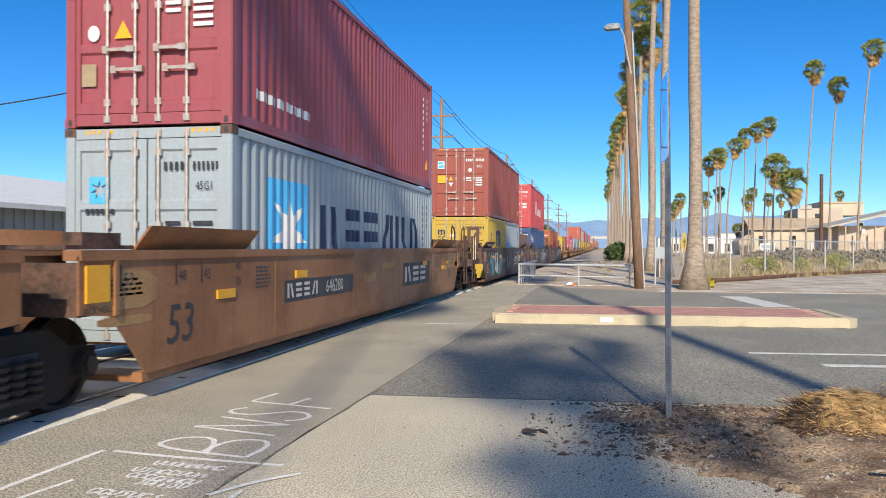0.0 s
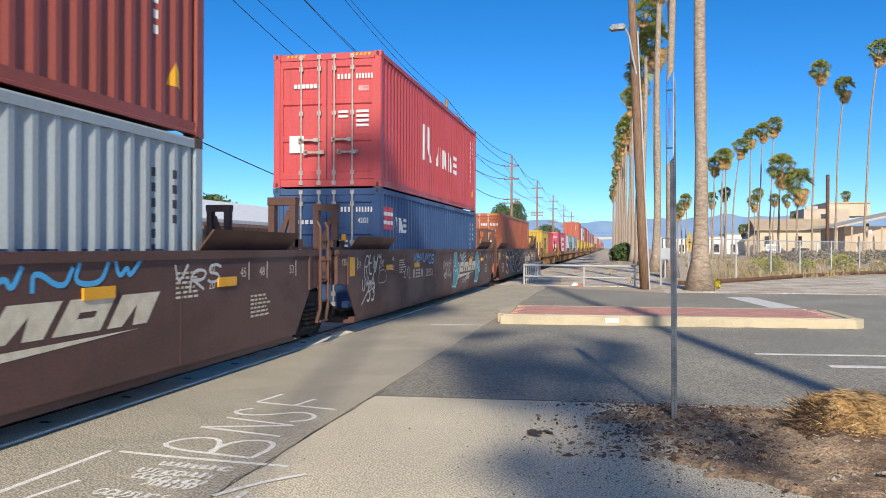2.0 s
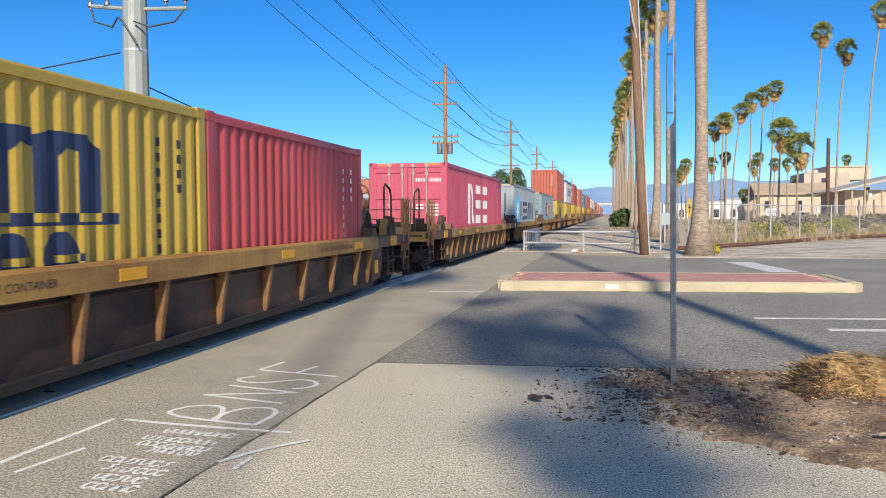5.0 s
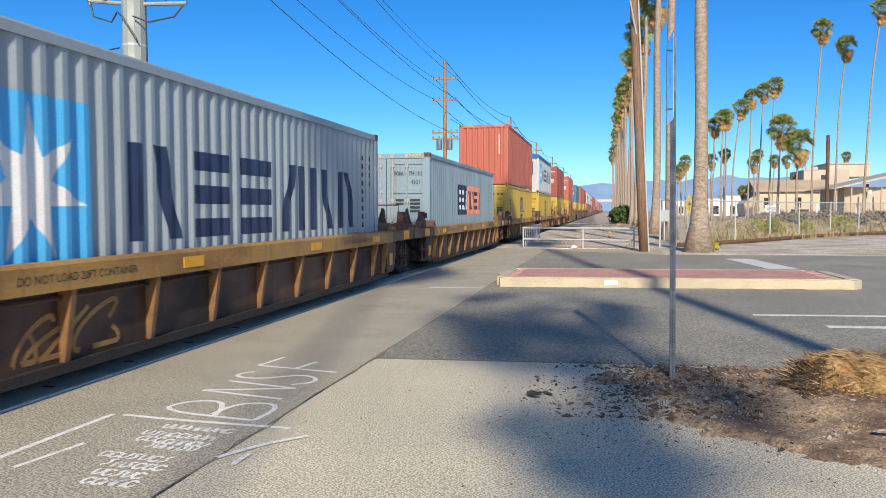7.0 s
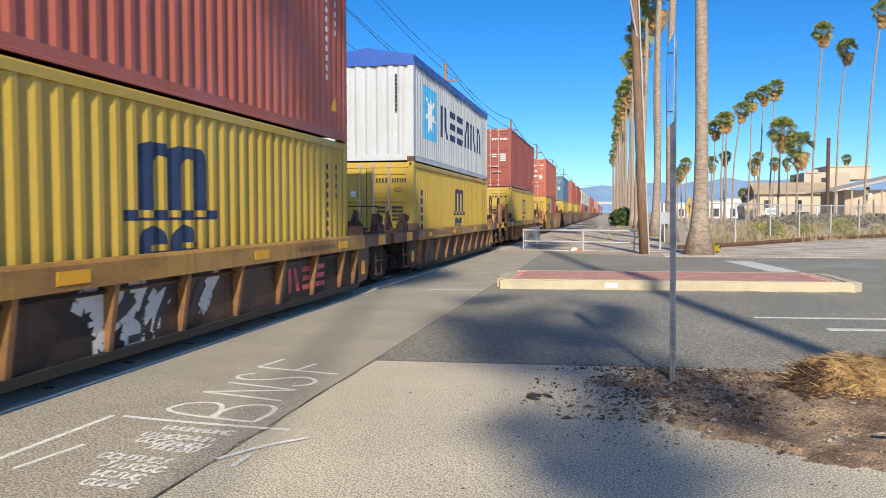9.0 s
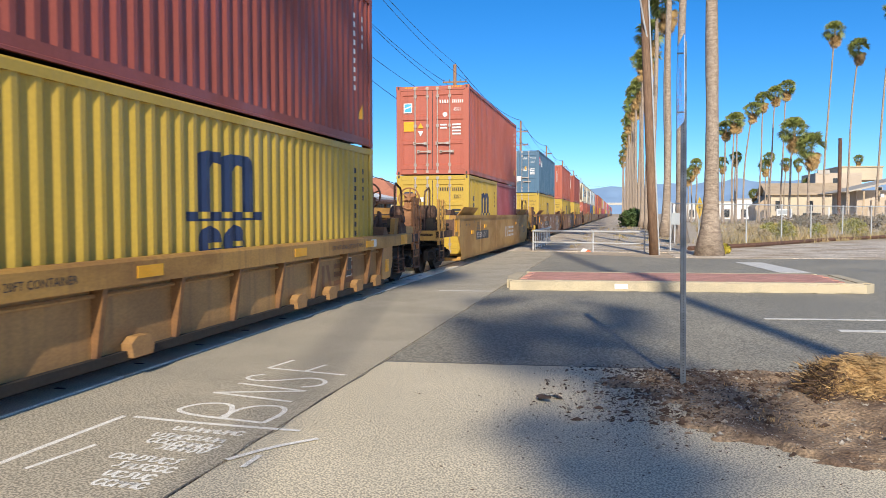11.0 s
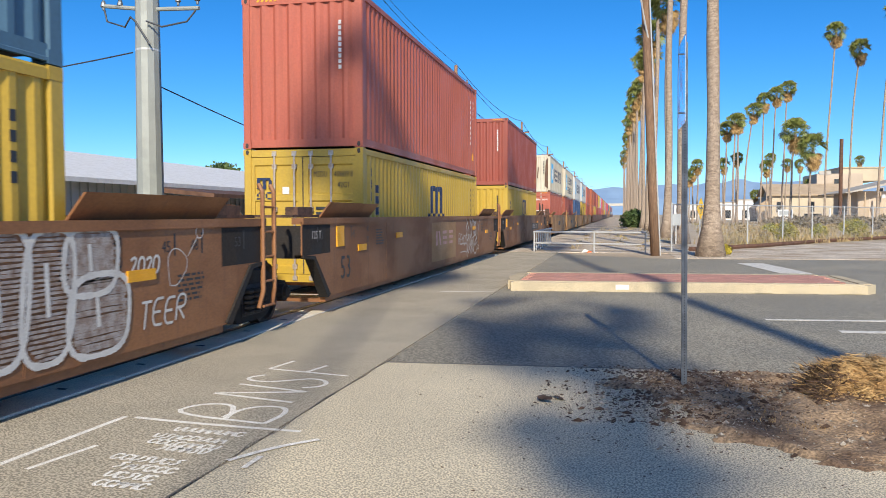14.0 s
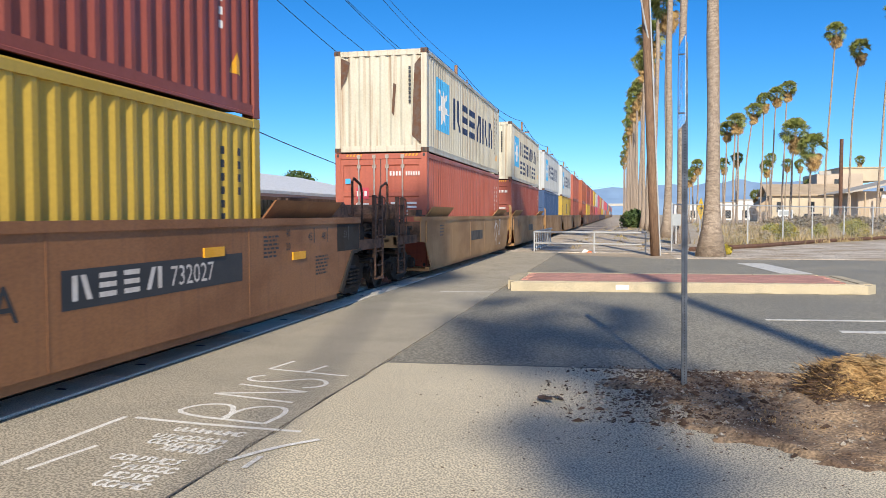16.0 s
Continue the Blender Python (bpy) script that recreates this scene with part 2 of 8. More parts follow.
PAINT = {
    "dark_red": box_paint("dark_red_container_paint", (0.33, 0.075, 0.085), (0.27, 0.07, 0.07)),
    "oxide": box_paint("oxide_red_container_paint", (0.32, 0.075, 0.05), (0.26, 0.07, 0.052)),
    "bright_red": box_paint("bright_red_container_paint", (0.56, 0.075, 0.075), (0.46, 0.08, 0.08)),
    "orange": box_paint("orange_brown_container_paint", (0.41, 0.11, 0.047), (0.34, 0.095, 0.047)),
    "coral": box_paint("coral_red_container_paint", (0.46, 0.12, 0.075), (0.39, 0.11, 0.07)),
    "yellow": box_paint("yellow_container_paint", (0.53, 0.35, 0.05), (0.47, 0.31, 0.055), 0.4, (0.48, 0.32, 0.08)),
    "grey": box_paint("light_grey_container_paint", (0.335, 0.385, 0.405), (0.29, 0.33, 0.345), 0.4, (0.30, 0.30, 0.28)),
    "cream": box_paint("rust_streaked_white_container_paint", (0.62, 0.58, 0.46), (0.50, 0.45, 0.34), 0.6, (0.36, 0.19, 0.09), 0.7),
    "white": box_paint("dirty_white_container_paint", (0.52, 0.55, 0.56), (0.44, 0.45, 0.43), 0.5, (0.45, 0.38, 0.28), 0.4),
    "navy": box_paint("navy_blue_container_paint", (0.035, 0.085, 0.20), (0.05, 0.10, 0.20)),
    "blue": box_paint("mid_blue_container_paint", (0.075, 0.165, 0.255), (0.08, 0.16, 0.225)),
    "magenta": box_paint("magenta_container_paint", (0.53, 0.085, 0.135), (0.46, 0.08, 0.12)),
    "slate": box_paint("slate_blue_container_paint", (0.23, 0.32, 0.36), (0.20, 0.27, 0.30), 0.5, (0.22, 0.15, 0.11), 0.4),
}
PALE = {"grey", "cream", "white", "slate"}


# ---------- mesh helpers ----------
class Mb:
    """A mesh under construction."""

    def __init__(self):
        self.v, self.f = [], []

    def quad(self, *pts):
        i = len(self.v)
        self.v += [tuple(p) for p in pts]
        self.f.append(tuple(range(i, i + len(pts))))
        return self

    def box(self, x0, x1, y0, y1, z0, z1):
        i = len(self.v)
        self.v += [(x, y, z) for x in (x0, x1) for y in (y0, y1) for z in (z0, z1)]
        self.f += [tuple(i + k for k in q) for q in ((0, 1, 3, 2), (4, 6, 7, 5), (0, 4, 5, 1), (2, 3, 7, 6), (0, 2, 6, 4), (1, 5, 7, 3))]
        return self

    def prism(self, pts, axis, a, b):
        """A polygon given in the plane across the axis, drawn out from a to b."""
        n, i = len(pts), len(self.v)
        for d in (a, b):
            for p, q in pts:
                self.v.append({"x": (d, p, q), "y": (p, d, q), "z": (p, q, d)}[axis])
        self.f += [tuple(i + k for k in range(n))[::-1], tuple(i + n + k for k in range(n))]
        self.f += [(i + k, i + (k + 1) % n, i + n + (k + 1) % n, i + n + k) for k in range(n)]
        return self

    def tube(self, pts, radii, seg=8, caps=True):
        pts = [Vector(p) for p in pts]
        if not hasattr(radii, "__len__"):
            radii = [radii] * len(pts)
        i = len(self.v)
        for k, p in enumerate(pts):
            d = (pts[min(k + 1, len(pts) - 1)] - pts[max(k - 1, 0)]).normalized()
            ref = Vector((0, 0, 1)) if abs(d.z) < 0.9 else Vector((1, 0, 0))
            a = d.cross(ref).normalized()
            c = d.cross(a)
            for s in range(seg):
                w = 2 * math.pi * s / seg
                self.v.append(tuple(p + radii[k] * (math.cos(w) * a + math.sin(w) * c)))
        for k in range(len(pts) - 1):
            for s in range(seg):
                t = (s + 1) % seg
                self.f.append((i + k * seg + s, i + k * seg + t, i + (k + 1) * seg + t, i + (k + 1) * seg + s))
        if caps:
            self.f.append(tuple(i + s for s in range(seg)))
            self.f.append(tuple(i + (len(pts) - 1) * seg + s for s in range(seg))[::-1])
        return self

    def mesh(self, name, smooth=False, fix=True):
        me = bpy.data.meshes.new(name)
        me.from_pydata(self.v, [], self.f)
        if fix:
            bm = bmesh.new()
            bm.from_mesh(me)
            bmesh.ops.recalc_face_normals(bm, faces=bm.faces)
            bm.to_mesh(me)
            bm.free()
        if smooth:
            me.shade_smooth()
        return me


def soft_line(pts, rounds=2):
    """Cuts the corners of an open line."""
    pts = [tuple(p) for p in pts]
    for _ in range(rounds if len(pts) > 2 else 0):
        out = [pts[0]]
        for (a, b), (c, d) in zip(pts, pts[1:]):
            out += [(0.75 * a + 0.25 * c, 0.75 * b + 0.25 * d), (0.25 * a + 0.75 * c, 0.25 * b + 0.75 * d)]
        pts = out + [pts[-1]]
    return pts


def soft_loop(pts, rounds=2):
    """Cuts the corners of a closed outline."""
    for _ in range(rounds):
        pts = [q for (a, b), (c, d) in zip(pts, pts[1:] + pts[:1]) for q in ((0.8 * a + 0.2 * c, 0.8 * b + 0.2 * d), (0.2 * a + 0.8 * c, 0.2 * b + 0.8 * d))]
    return pts


def ribbons(lines, w, rng=None):
    """Painted lines in (y, z) as flat strips facing +x, each a hair above the one before."""
    mb = Mb()
    for k, line in enumerate(lines):
        pts = soft_line(line)
        e = 0.0003 * (k % 9)
        edge = []
        for i, (y, z) in enumerate(pts):
            (a, b), (c, d) = pts[max(i - 1, 0)], pts[min(i + 1, len(pts) - 1)]
            l = math.hypot(c - a, d - b) or 1
            h = w / 2 * (rng.uniform(0.75, 1.2) if rng else 1)
            ny, nz = -(d - b) / l * h, (c - a) / l * h
            edge.append(((e, y - ny, z - nz), (e, y + ny, z + nz)))
        for (p, q), (r, t) in zip(edge, edge[1:]):
            mb.quad(p, r, t, q)
    return mb


# hand-drawn capitals: strokes on a grid four wide and six high
GLYPHS = {"A": "00 26 40,12 32", "B": "00 06 36 34 03,03 43 41 00", "C": "45 26 05 01 20 41", "D": "00 06 36 43 30 00", "E": "46 06 00 40,03 33", "F": "00 06 46,03 33",
          "I": "20 26", "L": "06 00 40", "M": "00 06 22 46 40", "N": "00 06 40 46", "O": "26 05 01 20 41 45 26", "P": "00 06 46 43 03", "R": "00 06 46 43 03,13 40",
          "S": "45 26 05 13 33 41 20 01", "T": "20 26,06 46", "U": "06 01 20 41 46", "V": "06 20 46", "W": "06 10 24 30 46", "Y": "06 23 46,23 20", "Z": "06 46 00 40",
          "0": "26 05 01 20 41 45 26", "1": "04 26 20,00 40", "2": "05 26 45 00 40", "@": "33 13 12 32 34 46 05 01 20 41", "!": "26 22,20 21"}


def scrawl(words, y, z, w, h, slant=0.15, wobble=0.0, seed=1):
    """Lines of hand lettering from (y, z), each letter w wide and h high."""
    rng = random.Random(seed)
    out = []
    for i, ch in enumerate(words):
        dz = rng.uniform(-1, 1) * wobble * h
        for st in GLYPHS.get(ch, "").split(","):
            pts = [(int(q[0]) / 4, int(q[1]) / 6) for q in st.split()]
            if pts:
                out.append([(y + i * w * 1.25 + u * w + slant * v * h + rng.uniform(-1, 1) * wobble * w * 0.5, z + dz + v * h) for u, v in pts])
    return out


MESHES = {}
FILMS = {"column_mark", "number_mark", "data_mark", "stencil_bars", "block_mark", "graffiti", "hazard_tape", "spray_fill", "rust_stain", "orange_patch", "ochre_patch", "reflector_patch"}


def cached(key, make, smooth=False):
    if key not in MESHES:
        MESHES[key] = make().mesh(key if isinstance(key, str) else key[0], smooth)
    return MESHES[key]


def part(name, me, mat, parent=None, label="", at=None):
    """Links a mesh as one object, its material on the object, under a thing or a part."""
    if isinstance(me, Mb):
        me = me.mesh(name)
    if not me.materials:
        me.materials.append(None)
    ob = new(name, me)
    ob.material_slots[0].link = "OBJECT"
    ob.material_slots[0].material = mat
    if name in FILMS:
        tagged(ob, kind="stuff")
    if parent is not None:
        ob.parent = parent
    if at is not None:
        ob.matrix_basis = at
    if label:
        tagged(ob, label)
    return ob


def thing(name, label, category, m=None, group=""):
    ob = new(name)
    ob.empty_display_size = 0.2
    if m is not None:
        ob.matrix_basis = m
    return tagged(ob, label, category, group)


def structure(name, me, mat, label=""):
    return tagged(part(name, me, mat), label, kind="structure")


def text_mesh(s, size):
    """Flat lettering, its left end at the origin, in the local xy plane."""
    key = ("lettering", s, size)
    if key not in MESHES:
        cu = bpy.data.curves.new("lettering", "FONT")
        cu.body, cu.size, cu.resolution_u = s, size, 2
        ob = bpy.data.objects.new("lettering", cu)
        scene.collection.objects.link(ob)
        me = bpy.data.meshes.new_from_object(ob.evaluated_get(bpy.context.evaluated_depsgraph_get()))
        bpy.data.objects.remove(ob)
        me.materials.clear()
        MESHES[key] = me
    return MESHES[key]


def slanted_mesh(s, size, k):
    """Lettering that leans forward."""
    key = ("slanted", s, size)
    if key not in MESHES:
        me = text_mesh(s, size).copy()
        me.transform(Matrix(((1, k, 0, 0), (0, 1, 0, 0), (0, 0, 1, 0), (0, 0, 0, 1))))
        MESHES[key] = me
    return MESHES[key]


def on_side(x, y, z):
    """Pose for lettering on a surface that faces +x."""
    return Matrix(((0, 0, 1, x), (1, 0, 0, y), (0, 1, 0, z), (0, 0, 0, 1)))


def on_end(x, y, z):
    """Pose for lettering on a surface that faces -y."""
    return Matrix(((1, 0, 0, x), (0, 0, -1, y), (0, 1, 0, z), (0, 0, 0, 1)))
# ---------- ground, road, crossing ----------
def sheet(pts, z0, z1):
    return Mb().prism(pts, "z", z0, z1)


def build_ground():
    structure("ground", Mb().quad((-3000, -600, 0), (3000, -600, 0), (3000, 4600, 0), (-3000, 4600, 0)).mesh("ground", fix=False), M_DIRT, "dry sandy ground that reaches the horizon")
    # ballast between the far palms and the railway
    structure("ballast_strip", sheet([(-9.5, 33.5), (2.6, 33.5), (2.2, 400), (-9.5, 400)], -0.05, 0.02), M_GRAVEL, "grey-brown gravel beside the track")
    structure("gravel_verge", sheet([(2.0, 29.8), (60, 33.0), (60, 60), (24, 60), (6.0, 40.5), (2.0, 37.0)], -0.05, 0.012), M_GRAVEL, "sandy gravel verge beyond the street")
    # the street runs across, a little askew to the railway
    e = lambda x: 8.32 + 0.07 * x
    structure("road", sheet([(-2.45, e(-2.45)), (60, e(60)), (60, 33.0), (2.0, 29.2), (-1.3, 31.3), (-2.45, 33.0)], -0.05, 0.010), M_ROAD, "dark asphalt street")
    structure("road_beyond_rails", sheet([(-60, e(-60)), (-7.6, e(-7.6)), (-7.6, 31.0), (-60, 27.0)], -0.05, 0.010), M_ROAD, "dark asphalt street beyond the rails")
    structure("pavement_apron", sheet([(-2.45, -14), (14, -14), (14, e(14) - 0.02), (-2.45, e(-2.45) - 0.02)], -0.05, 0.012), M_OLD_ASPHALT, "pale worn chip-seal asphalt")
    structure("pavement_strip", sheet([(-4.66, -14), (-2.47, -14), (-2.47, 33.4), (-4.66, 33.4)], -0.05, 0.014), M_STRIP_ASPHALT, "smooth grey asphalt strip beside the rails")
    structure("tar_joint", sheet([(-2.46, e(-2.46) - 0.02), (14, e(14) - 0.02), (14, e(14) + 0.015), (-2.46, e(-2.46) + 0.015)], -0.02, 0.0165), M_TAR, "dark tar joint between two pavings")
    jag = Mb()
    rng = random.Random(3)
    y = -2.0
    x = -2.46
    while y < 8.3:
        x2 = -2.46 + rng.uniform(-0.04, 0.04)
        w = rng.uniform(0.002, 0.007)
        jag.quad((x - w, y, 0.018), (x + w, y, 0.018), (x2 + w, y + 0.35, 0.018), (x2 - w, y + 0.35, 0.018))
        x, y = x2, y + 0.35
    structure("tar_seam", jag, M_TAR, "ragged dark seam in the asphalt")
    # concrete crossing panels, rails and flangeways
    for i, name in enumerate(("near", "middle", "far")):
        x0, x1 = ((-5.13, -4.68), (-6.60, -5.29), (-7.5, -6.76))[i]
        base = structure("crossing_bed_" + name, sheet([(x0, 0), (x1, 0), (x1, 31), (x0, 31)], -0.05, 0.004), M_RUBBER, "dark bed under the crossing panels")
        me = cached(("panel", i), lambda: Mb().prism([(x0 + 0.004, -0.03), (x1 - 0.004, -0.03), (x1 - 0.004, 0.018), (x1 - 0.012, 0.026), (x0 + 0.012, 0.026), (x0 + 0.004, 0.018)], "y", 0.008, 2.43))
        for k in range(13):
            part("crossing_panel", me, M_PANEL, base, at=pose(0, -0.5 + 2.44 * k, 0))
        if i == 0:
            me2 = cached(("lag_hole",), lambda: Mb().prism([(-0.05, -0.022), (0.05, -0.022), (0.05, 0.022), (-0.05, 0.022)], "z", 0.02, 0.0285))
            for k in range(26):
                part("bolt_pocket", me2, M_RUBBER, base, at=pose(-4.92, 0.1 + 1.22 * k, 0))
    for sx in (-1, 1):
        x = RAIL_X_GROUND + sx * 0.752
        structure("rail", Mb().prism([(x - 0.037, -0.05), (x + 0.037, -0.05), (x + 0.037, 0.020), (x + 0.028, 0.030), (x - 0.028, 0.030), (x - 0.037, 0.020)], "y", -30, 900), M_RAIL, "worn steel rail")
    ties = structure("track_bed", sheet([(-7.4, 31.2), (-4.5, 31.2), (-4.5, 900), (-7.4, 900)], -0.05, 0.012), M_GRAVEL, "ballast under the track")
    me = cached(("tie",), lambda: Mb().box(-1.3, 1.3, -0.11, 0.11, -0.03, 0.022))
    for k in range(70):
        part("tie", me, M_POLEWOOD, ties, at=pose(RAIL_X_GROUND, 31.8 + 0.55 * k, 0))


RAIL_X_GROUND = -5.94


def build_markings():
    def line(name, pts, mat, label, z=0.0155):
        structure(name, Mb().prism(pts, "z", z - 0.004, z), mat, label)

    line("lane_line_edge", [(2.17, 12.60), (40, 16.5), (40, 16.6), (2.17, 12.72)], M_LINE, "thin white lane line")
    line("lane_line_bar", [(2.93, 11.45), (9.0, 12.05), (9.0, 12.25), (2.93, 11.65)], M_LINE, "white lane dash")
    line("lane_line_near", [(3.4, 10.30), (12, 11.1), (12, 11.18), (3.4, 10.38)], M_LINE, "faint white lane line")
    line("stop_bar", [(3.75, 27.2), (4.55, 27.2), (5.05, 22.7), (4.25, 22.7)], M_LINE, "white stop bar")
    line("edge_line", [(-3.6, 15.9), (-2.5, 16.0), (-2.5, 16.1), (-3.6, 16.0)], M_LINE, "worn pale line on the asphalt")
    # utility chalk marks: a long line, a cross line, an arrow and hand-drawn strokes
    z = 0.0165

    def stroke(pts, w=0.035, lift=0.0):
        mb = ribbons([pts], w)
        mb.v = [(a, b, z + lift) for _, a, b in mb.v]
        return mb

    def chalk(name, rows, label):
        mb = Mb()
        for q, (pts, w) in enumerate(rows):
            m = stroke(pts, w, 0.0003 * (q % 19))
            k = len(mb.v)
            mb.v += m.v
            mb.f += [tuple(i + k for i in f) for f in m.f]
        structure(name, mb.mesh(name, fix=False), M_CHALK, label)

    chalk("chalk_line", [([(-3.86, 3.6), (-3.83, 4.47), (-3.78, 5.49)], 0.05), ([(-3.60, 4.2), (-3.5, 4.75)], 0.04), ([(-3.69, 5.48), (-3.2, 5.42), (-2.26, 5.37)], 0.05)], "white chalk survey lines on the asphalt")
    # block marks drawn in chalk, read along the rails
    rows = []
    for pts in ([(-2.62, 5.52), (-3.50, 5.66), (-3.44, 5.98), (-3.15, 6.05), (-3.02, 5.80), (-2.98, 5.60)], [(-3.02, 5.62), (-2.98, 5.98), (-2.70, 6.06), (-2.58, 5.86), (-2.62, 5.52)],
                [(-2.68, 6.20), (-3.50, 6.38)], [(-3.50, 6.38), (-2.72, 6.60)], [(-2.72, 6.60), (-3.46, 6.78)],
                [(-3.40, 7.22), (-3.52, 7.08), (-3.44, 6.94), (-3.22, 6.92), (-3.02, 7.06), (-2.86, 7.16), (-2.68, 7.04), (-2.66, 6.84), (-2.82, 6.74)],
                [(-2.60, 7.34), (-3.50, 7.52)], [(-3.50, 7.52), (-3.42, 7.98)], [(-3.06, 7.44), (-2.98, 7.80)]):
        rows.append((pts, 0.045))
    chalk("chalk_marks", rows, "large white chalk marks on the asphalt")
    rng = random.Random(11)
    rows = []
    # loose scribble, seven short lines of hooked strokes
    for xa, ya, xb, yb, n in ((-3.20, 5.25, -2.62, 5.20, 8), (-3.25, 5.06, -2.66, 5.00, 8), (-3.20, 4.92, -2.64, 4.86, 8), (-3.05, 4.80, -2.66, 4.75, 6),
                              (-3.24, 4.56, -2.70, 4.50, 7), (-3.10, 4.40, -2.66, 4.36, 6), (-3.06, 4.24, -2.70, 4.20, 5), (-3.02, 4.08, -2.66, 4.06, 5)):
        for c in range(n):
            u = (c + 0.5) / n
            x, y = xa + (xb - xa) * u, ya + (yb - ya) * u
            w, h = (xb - xa) / n * 0.42, 0.055
            kind = rng.randrange(4)
            if kind == 0:
                pts = [(x + w * math.cos(q), y + h * math.sin(q)) for q in np.linspace(0.5, 6.0, 9)]
            elif kind == 1:
                pts = [(x - w, y - h), (x - w * 0.6, y + h), (x, y - h * 0.3), (x + w * 0.6, y + h), (x + w, y - h)]
            elif kind == 2:
                pts = [(x + w, y + h), (x - w * 0.5, y + h * 0.8), (x + w * 0.6, y - h * 0.2), (x - w, y - h)]
            else:
                pts = [(x - w, y + h), (x - w * 0.8, y - h), (x + w * 0.8, y - h * 0.4), (x + w, y + h)]
            rows.append((pts, 0.024))
    rows.append(([(-2.45, 4.62), (-2.28, 4.95), (-2.05, 5.2)], 0.05))
    rows.append(([(-2.28, 4.5), (-2.28, 4.75)], 0.04))
    chalk("chalk_scrawl", rows, "small illegible chalk scrawl on the asphalt")


def build_median():
    s = lambda x: 0.076 * x
    h = 0.21
    base = structure("traffic_island", Mb().prism([(-2.20, 16.58 + s(-2.2)), (4.80, 16.62 + s(4.8)), (5.02, 16.9 + s(5)), (4.75, 19.3 + s(4.6)), (-2.25, 19.35 + s(-2.2)), (-2.45, 18.0)], "z", 0, h - 0.02), M_KERB, "raised traffic island with a pale kerb and red top")
    # kerb stones round the edge, red paved top
    n = 8
    for k in range(n):
        a, b = -2.15 + k * 6.9 / n, -2.15 + (k + 1) * 6.9 / n - 0.008
        part("kerb_stone", Mb().prism([(16.60 + s((a + b) / 2), 0.02), (16.82 + s((a + b) / 2), 0.02), (16.82 + s((a + b) / 2), h), (16.67 + s((a + b) / 2), h), (16.61 + s((a + b) / 2), h - 0.05)], "x", a, b), M_KERB, base)
        part("kerb_stone", Mb().prism([(19.12 + s((a + b) / 2), 0.02), (19.32 + s((a + b) / 2), 0.02), (19.32 + s((a + b) / 2), h), (19.12 + s((a + b) / 2), h)], "x", a, b - 0.3 * (k == n - 1)), M_KERB, base)
    for sgn, x in ((-1, -2.3), (1, 4.72)):
        part("kerb_stone", Mb().prism([(x, 16.9 + s(x)), (x + 0.22, 16.85 + s(x)), (x + 0.18, 19.1 + s(x)), (x - 0.06, 19.1 + s(x))], "z", 0.02, h - 0.005), M_KERB, base)
    brick = cached(("paver",), lambda: Mb().box(-0.148, 0.148, -0.098, 0.098, 0.0, 0.02))
    for j in range(11):
        for i in range(22):
            x = -1.9 + 0.305 * i + (0.15 if j % 2 else 0)
            if x < 4.5:
                part("paver", brick, M_BRICK, base, at=pose(x, 16.96 + 0.204 * j + s(x), h - 0.022))
    part("kerb_plaque", Mb().box(-0.16, 0.16, -0.012, 0.0, 0.06, 0.16), M_WHITE, base, "small white plaque on the kerb", at=pose(0.05, 16.60, 0))


def palm_crown(seed, r=1.8, n=58, live=True):
    """Fan leaves on stalks; the dead ones hang down as a skirt."""
    rng = random.Random(seed)
    mb = Mb()
    for i in range(n):
        az = rng.uniform(0, 2 * math.pi)
        el = rng.uniform(-0.85, 1.4) if live else rng.uniform(-1.5, -0.85)
        d = Vector((math.cos(az) * math.cos(el), math.sin(az) * math.cos(el), math.sin(el)))
        side = Vector((-math.sin(az), math.cos(az), 0))
        up = d.cross(side)
        tw = rng.uniform(-1.1, 1.1)
        side, up = side * math.cos(tw) + up * math.sin(tw), up * math.cos(tw) - side * math.sin(tw)
        base = Vector((0, 0, -0.1 if live else -rng.uniform(0.1, 1.5)))
        hub = base + d * r * rng.uniform(0.45, 0.6)
        w = 0.022
        mb.quad(base - side * w, base + side * w, hub + side * w, hub - side * w)
        m = 11
        size = r * rng.uniform(0.45, 0.62)
        for k in range(m):
            f = (k / (m - 1) - 0.5) * 2.5
            e = d * math.cos(f) + side * math.sin(f) + up * rng.uniform(-0.12, 0.12)
            wv = (side * math.cos(f) - d * math.sin(f)) * size * 0.07
            mid = hub + e * size * 0.6
            tip = hub + e * size * rng.uniform(0.9, 1.1) + Vector((0, 0, -size * (0.25 if live else 0.1)))
            mb.quad(hub, mid - wv, tip, mid + wv)
    return mb


def petticoat(seed, length, reach, n):
    """Dead fan leaves that hang down the trunk as a long ragged skirt."""
    rng = random.Random(seed)
    mb = Mb()
    for i in range(n):
        az, z = rng.uniform(0, 2 * math.pi), -length * rng.random() - 0.2
        out = Vector((math.cos(az), math.sin(az), 0))
        side = Vector((-math.sin(az), math.cos(az), 0))
        base = out * 0.15 + Vector((0, 0, z))
        hub = out * reach * rng.uniform(0.35, 0.85) * (1.6 + 0.6 * max(z / length, -1)) + Vector((0, 0, z - 0.35))
        mb.quad(base - side * 0.02, base + side * 0.02, hub + side * 0.02, hub - side * 0.02)
        d = (out * rng.uniform(0.1, 0.6) + Vector((0, 0, -1))).normalized()
        for k in range(9):
            f = (k / 8 - 0.5) * 2.2
            e = d * math.cos(f) + side * math.sin(f)
            w = (side * math.cos(f) - d * math.sin(f)) * 0.045
            mb.quad(hub, hub + e * 0.32 - w, hub + e * rng.uniform(0.48, 0.62), hub + e * 0.32 + w)
    return mb


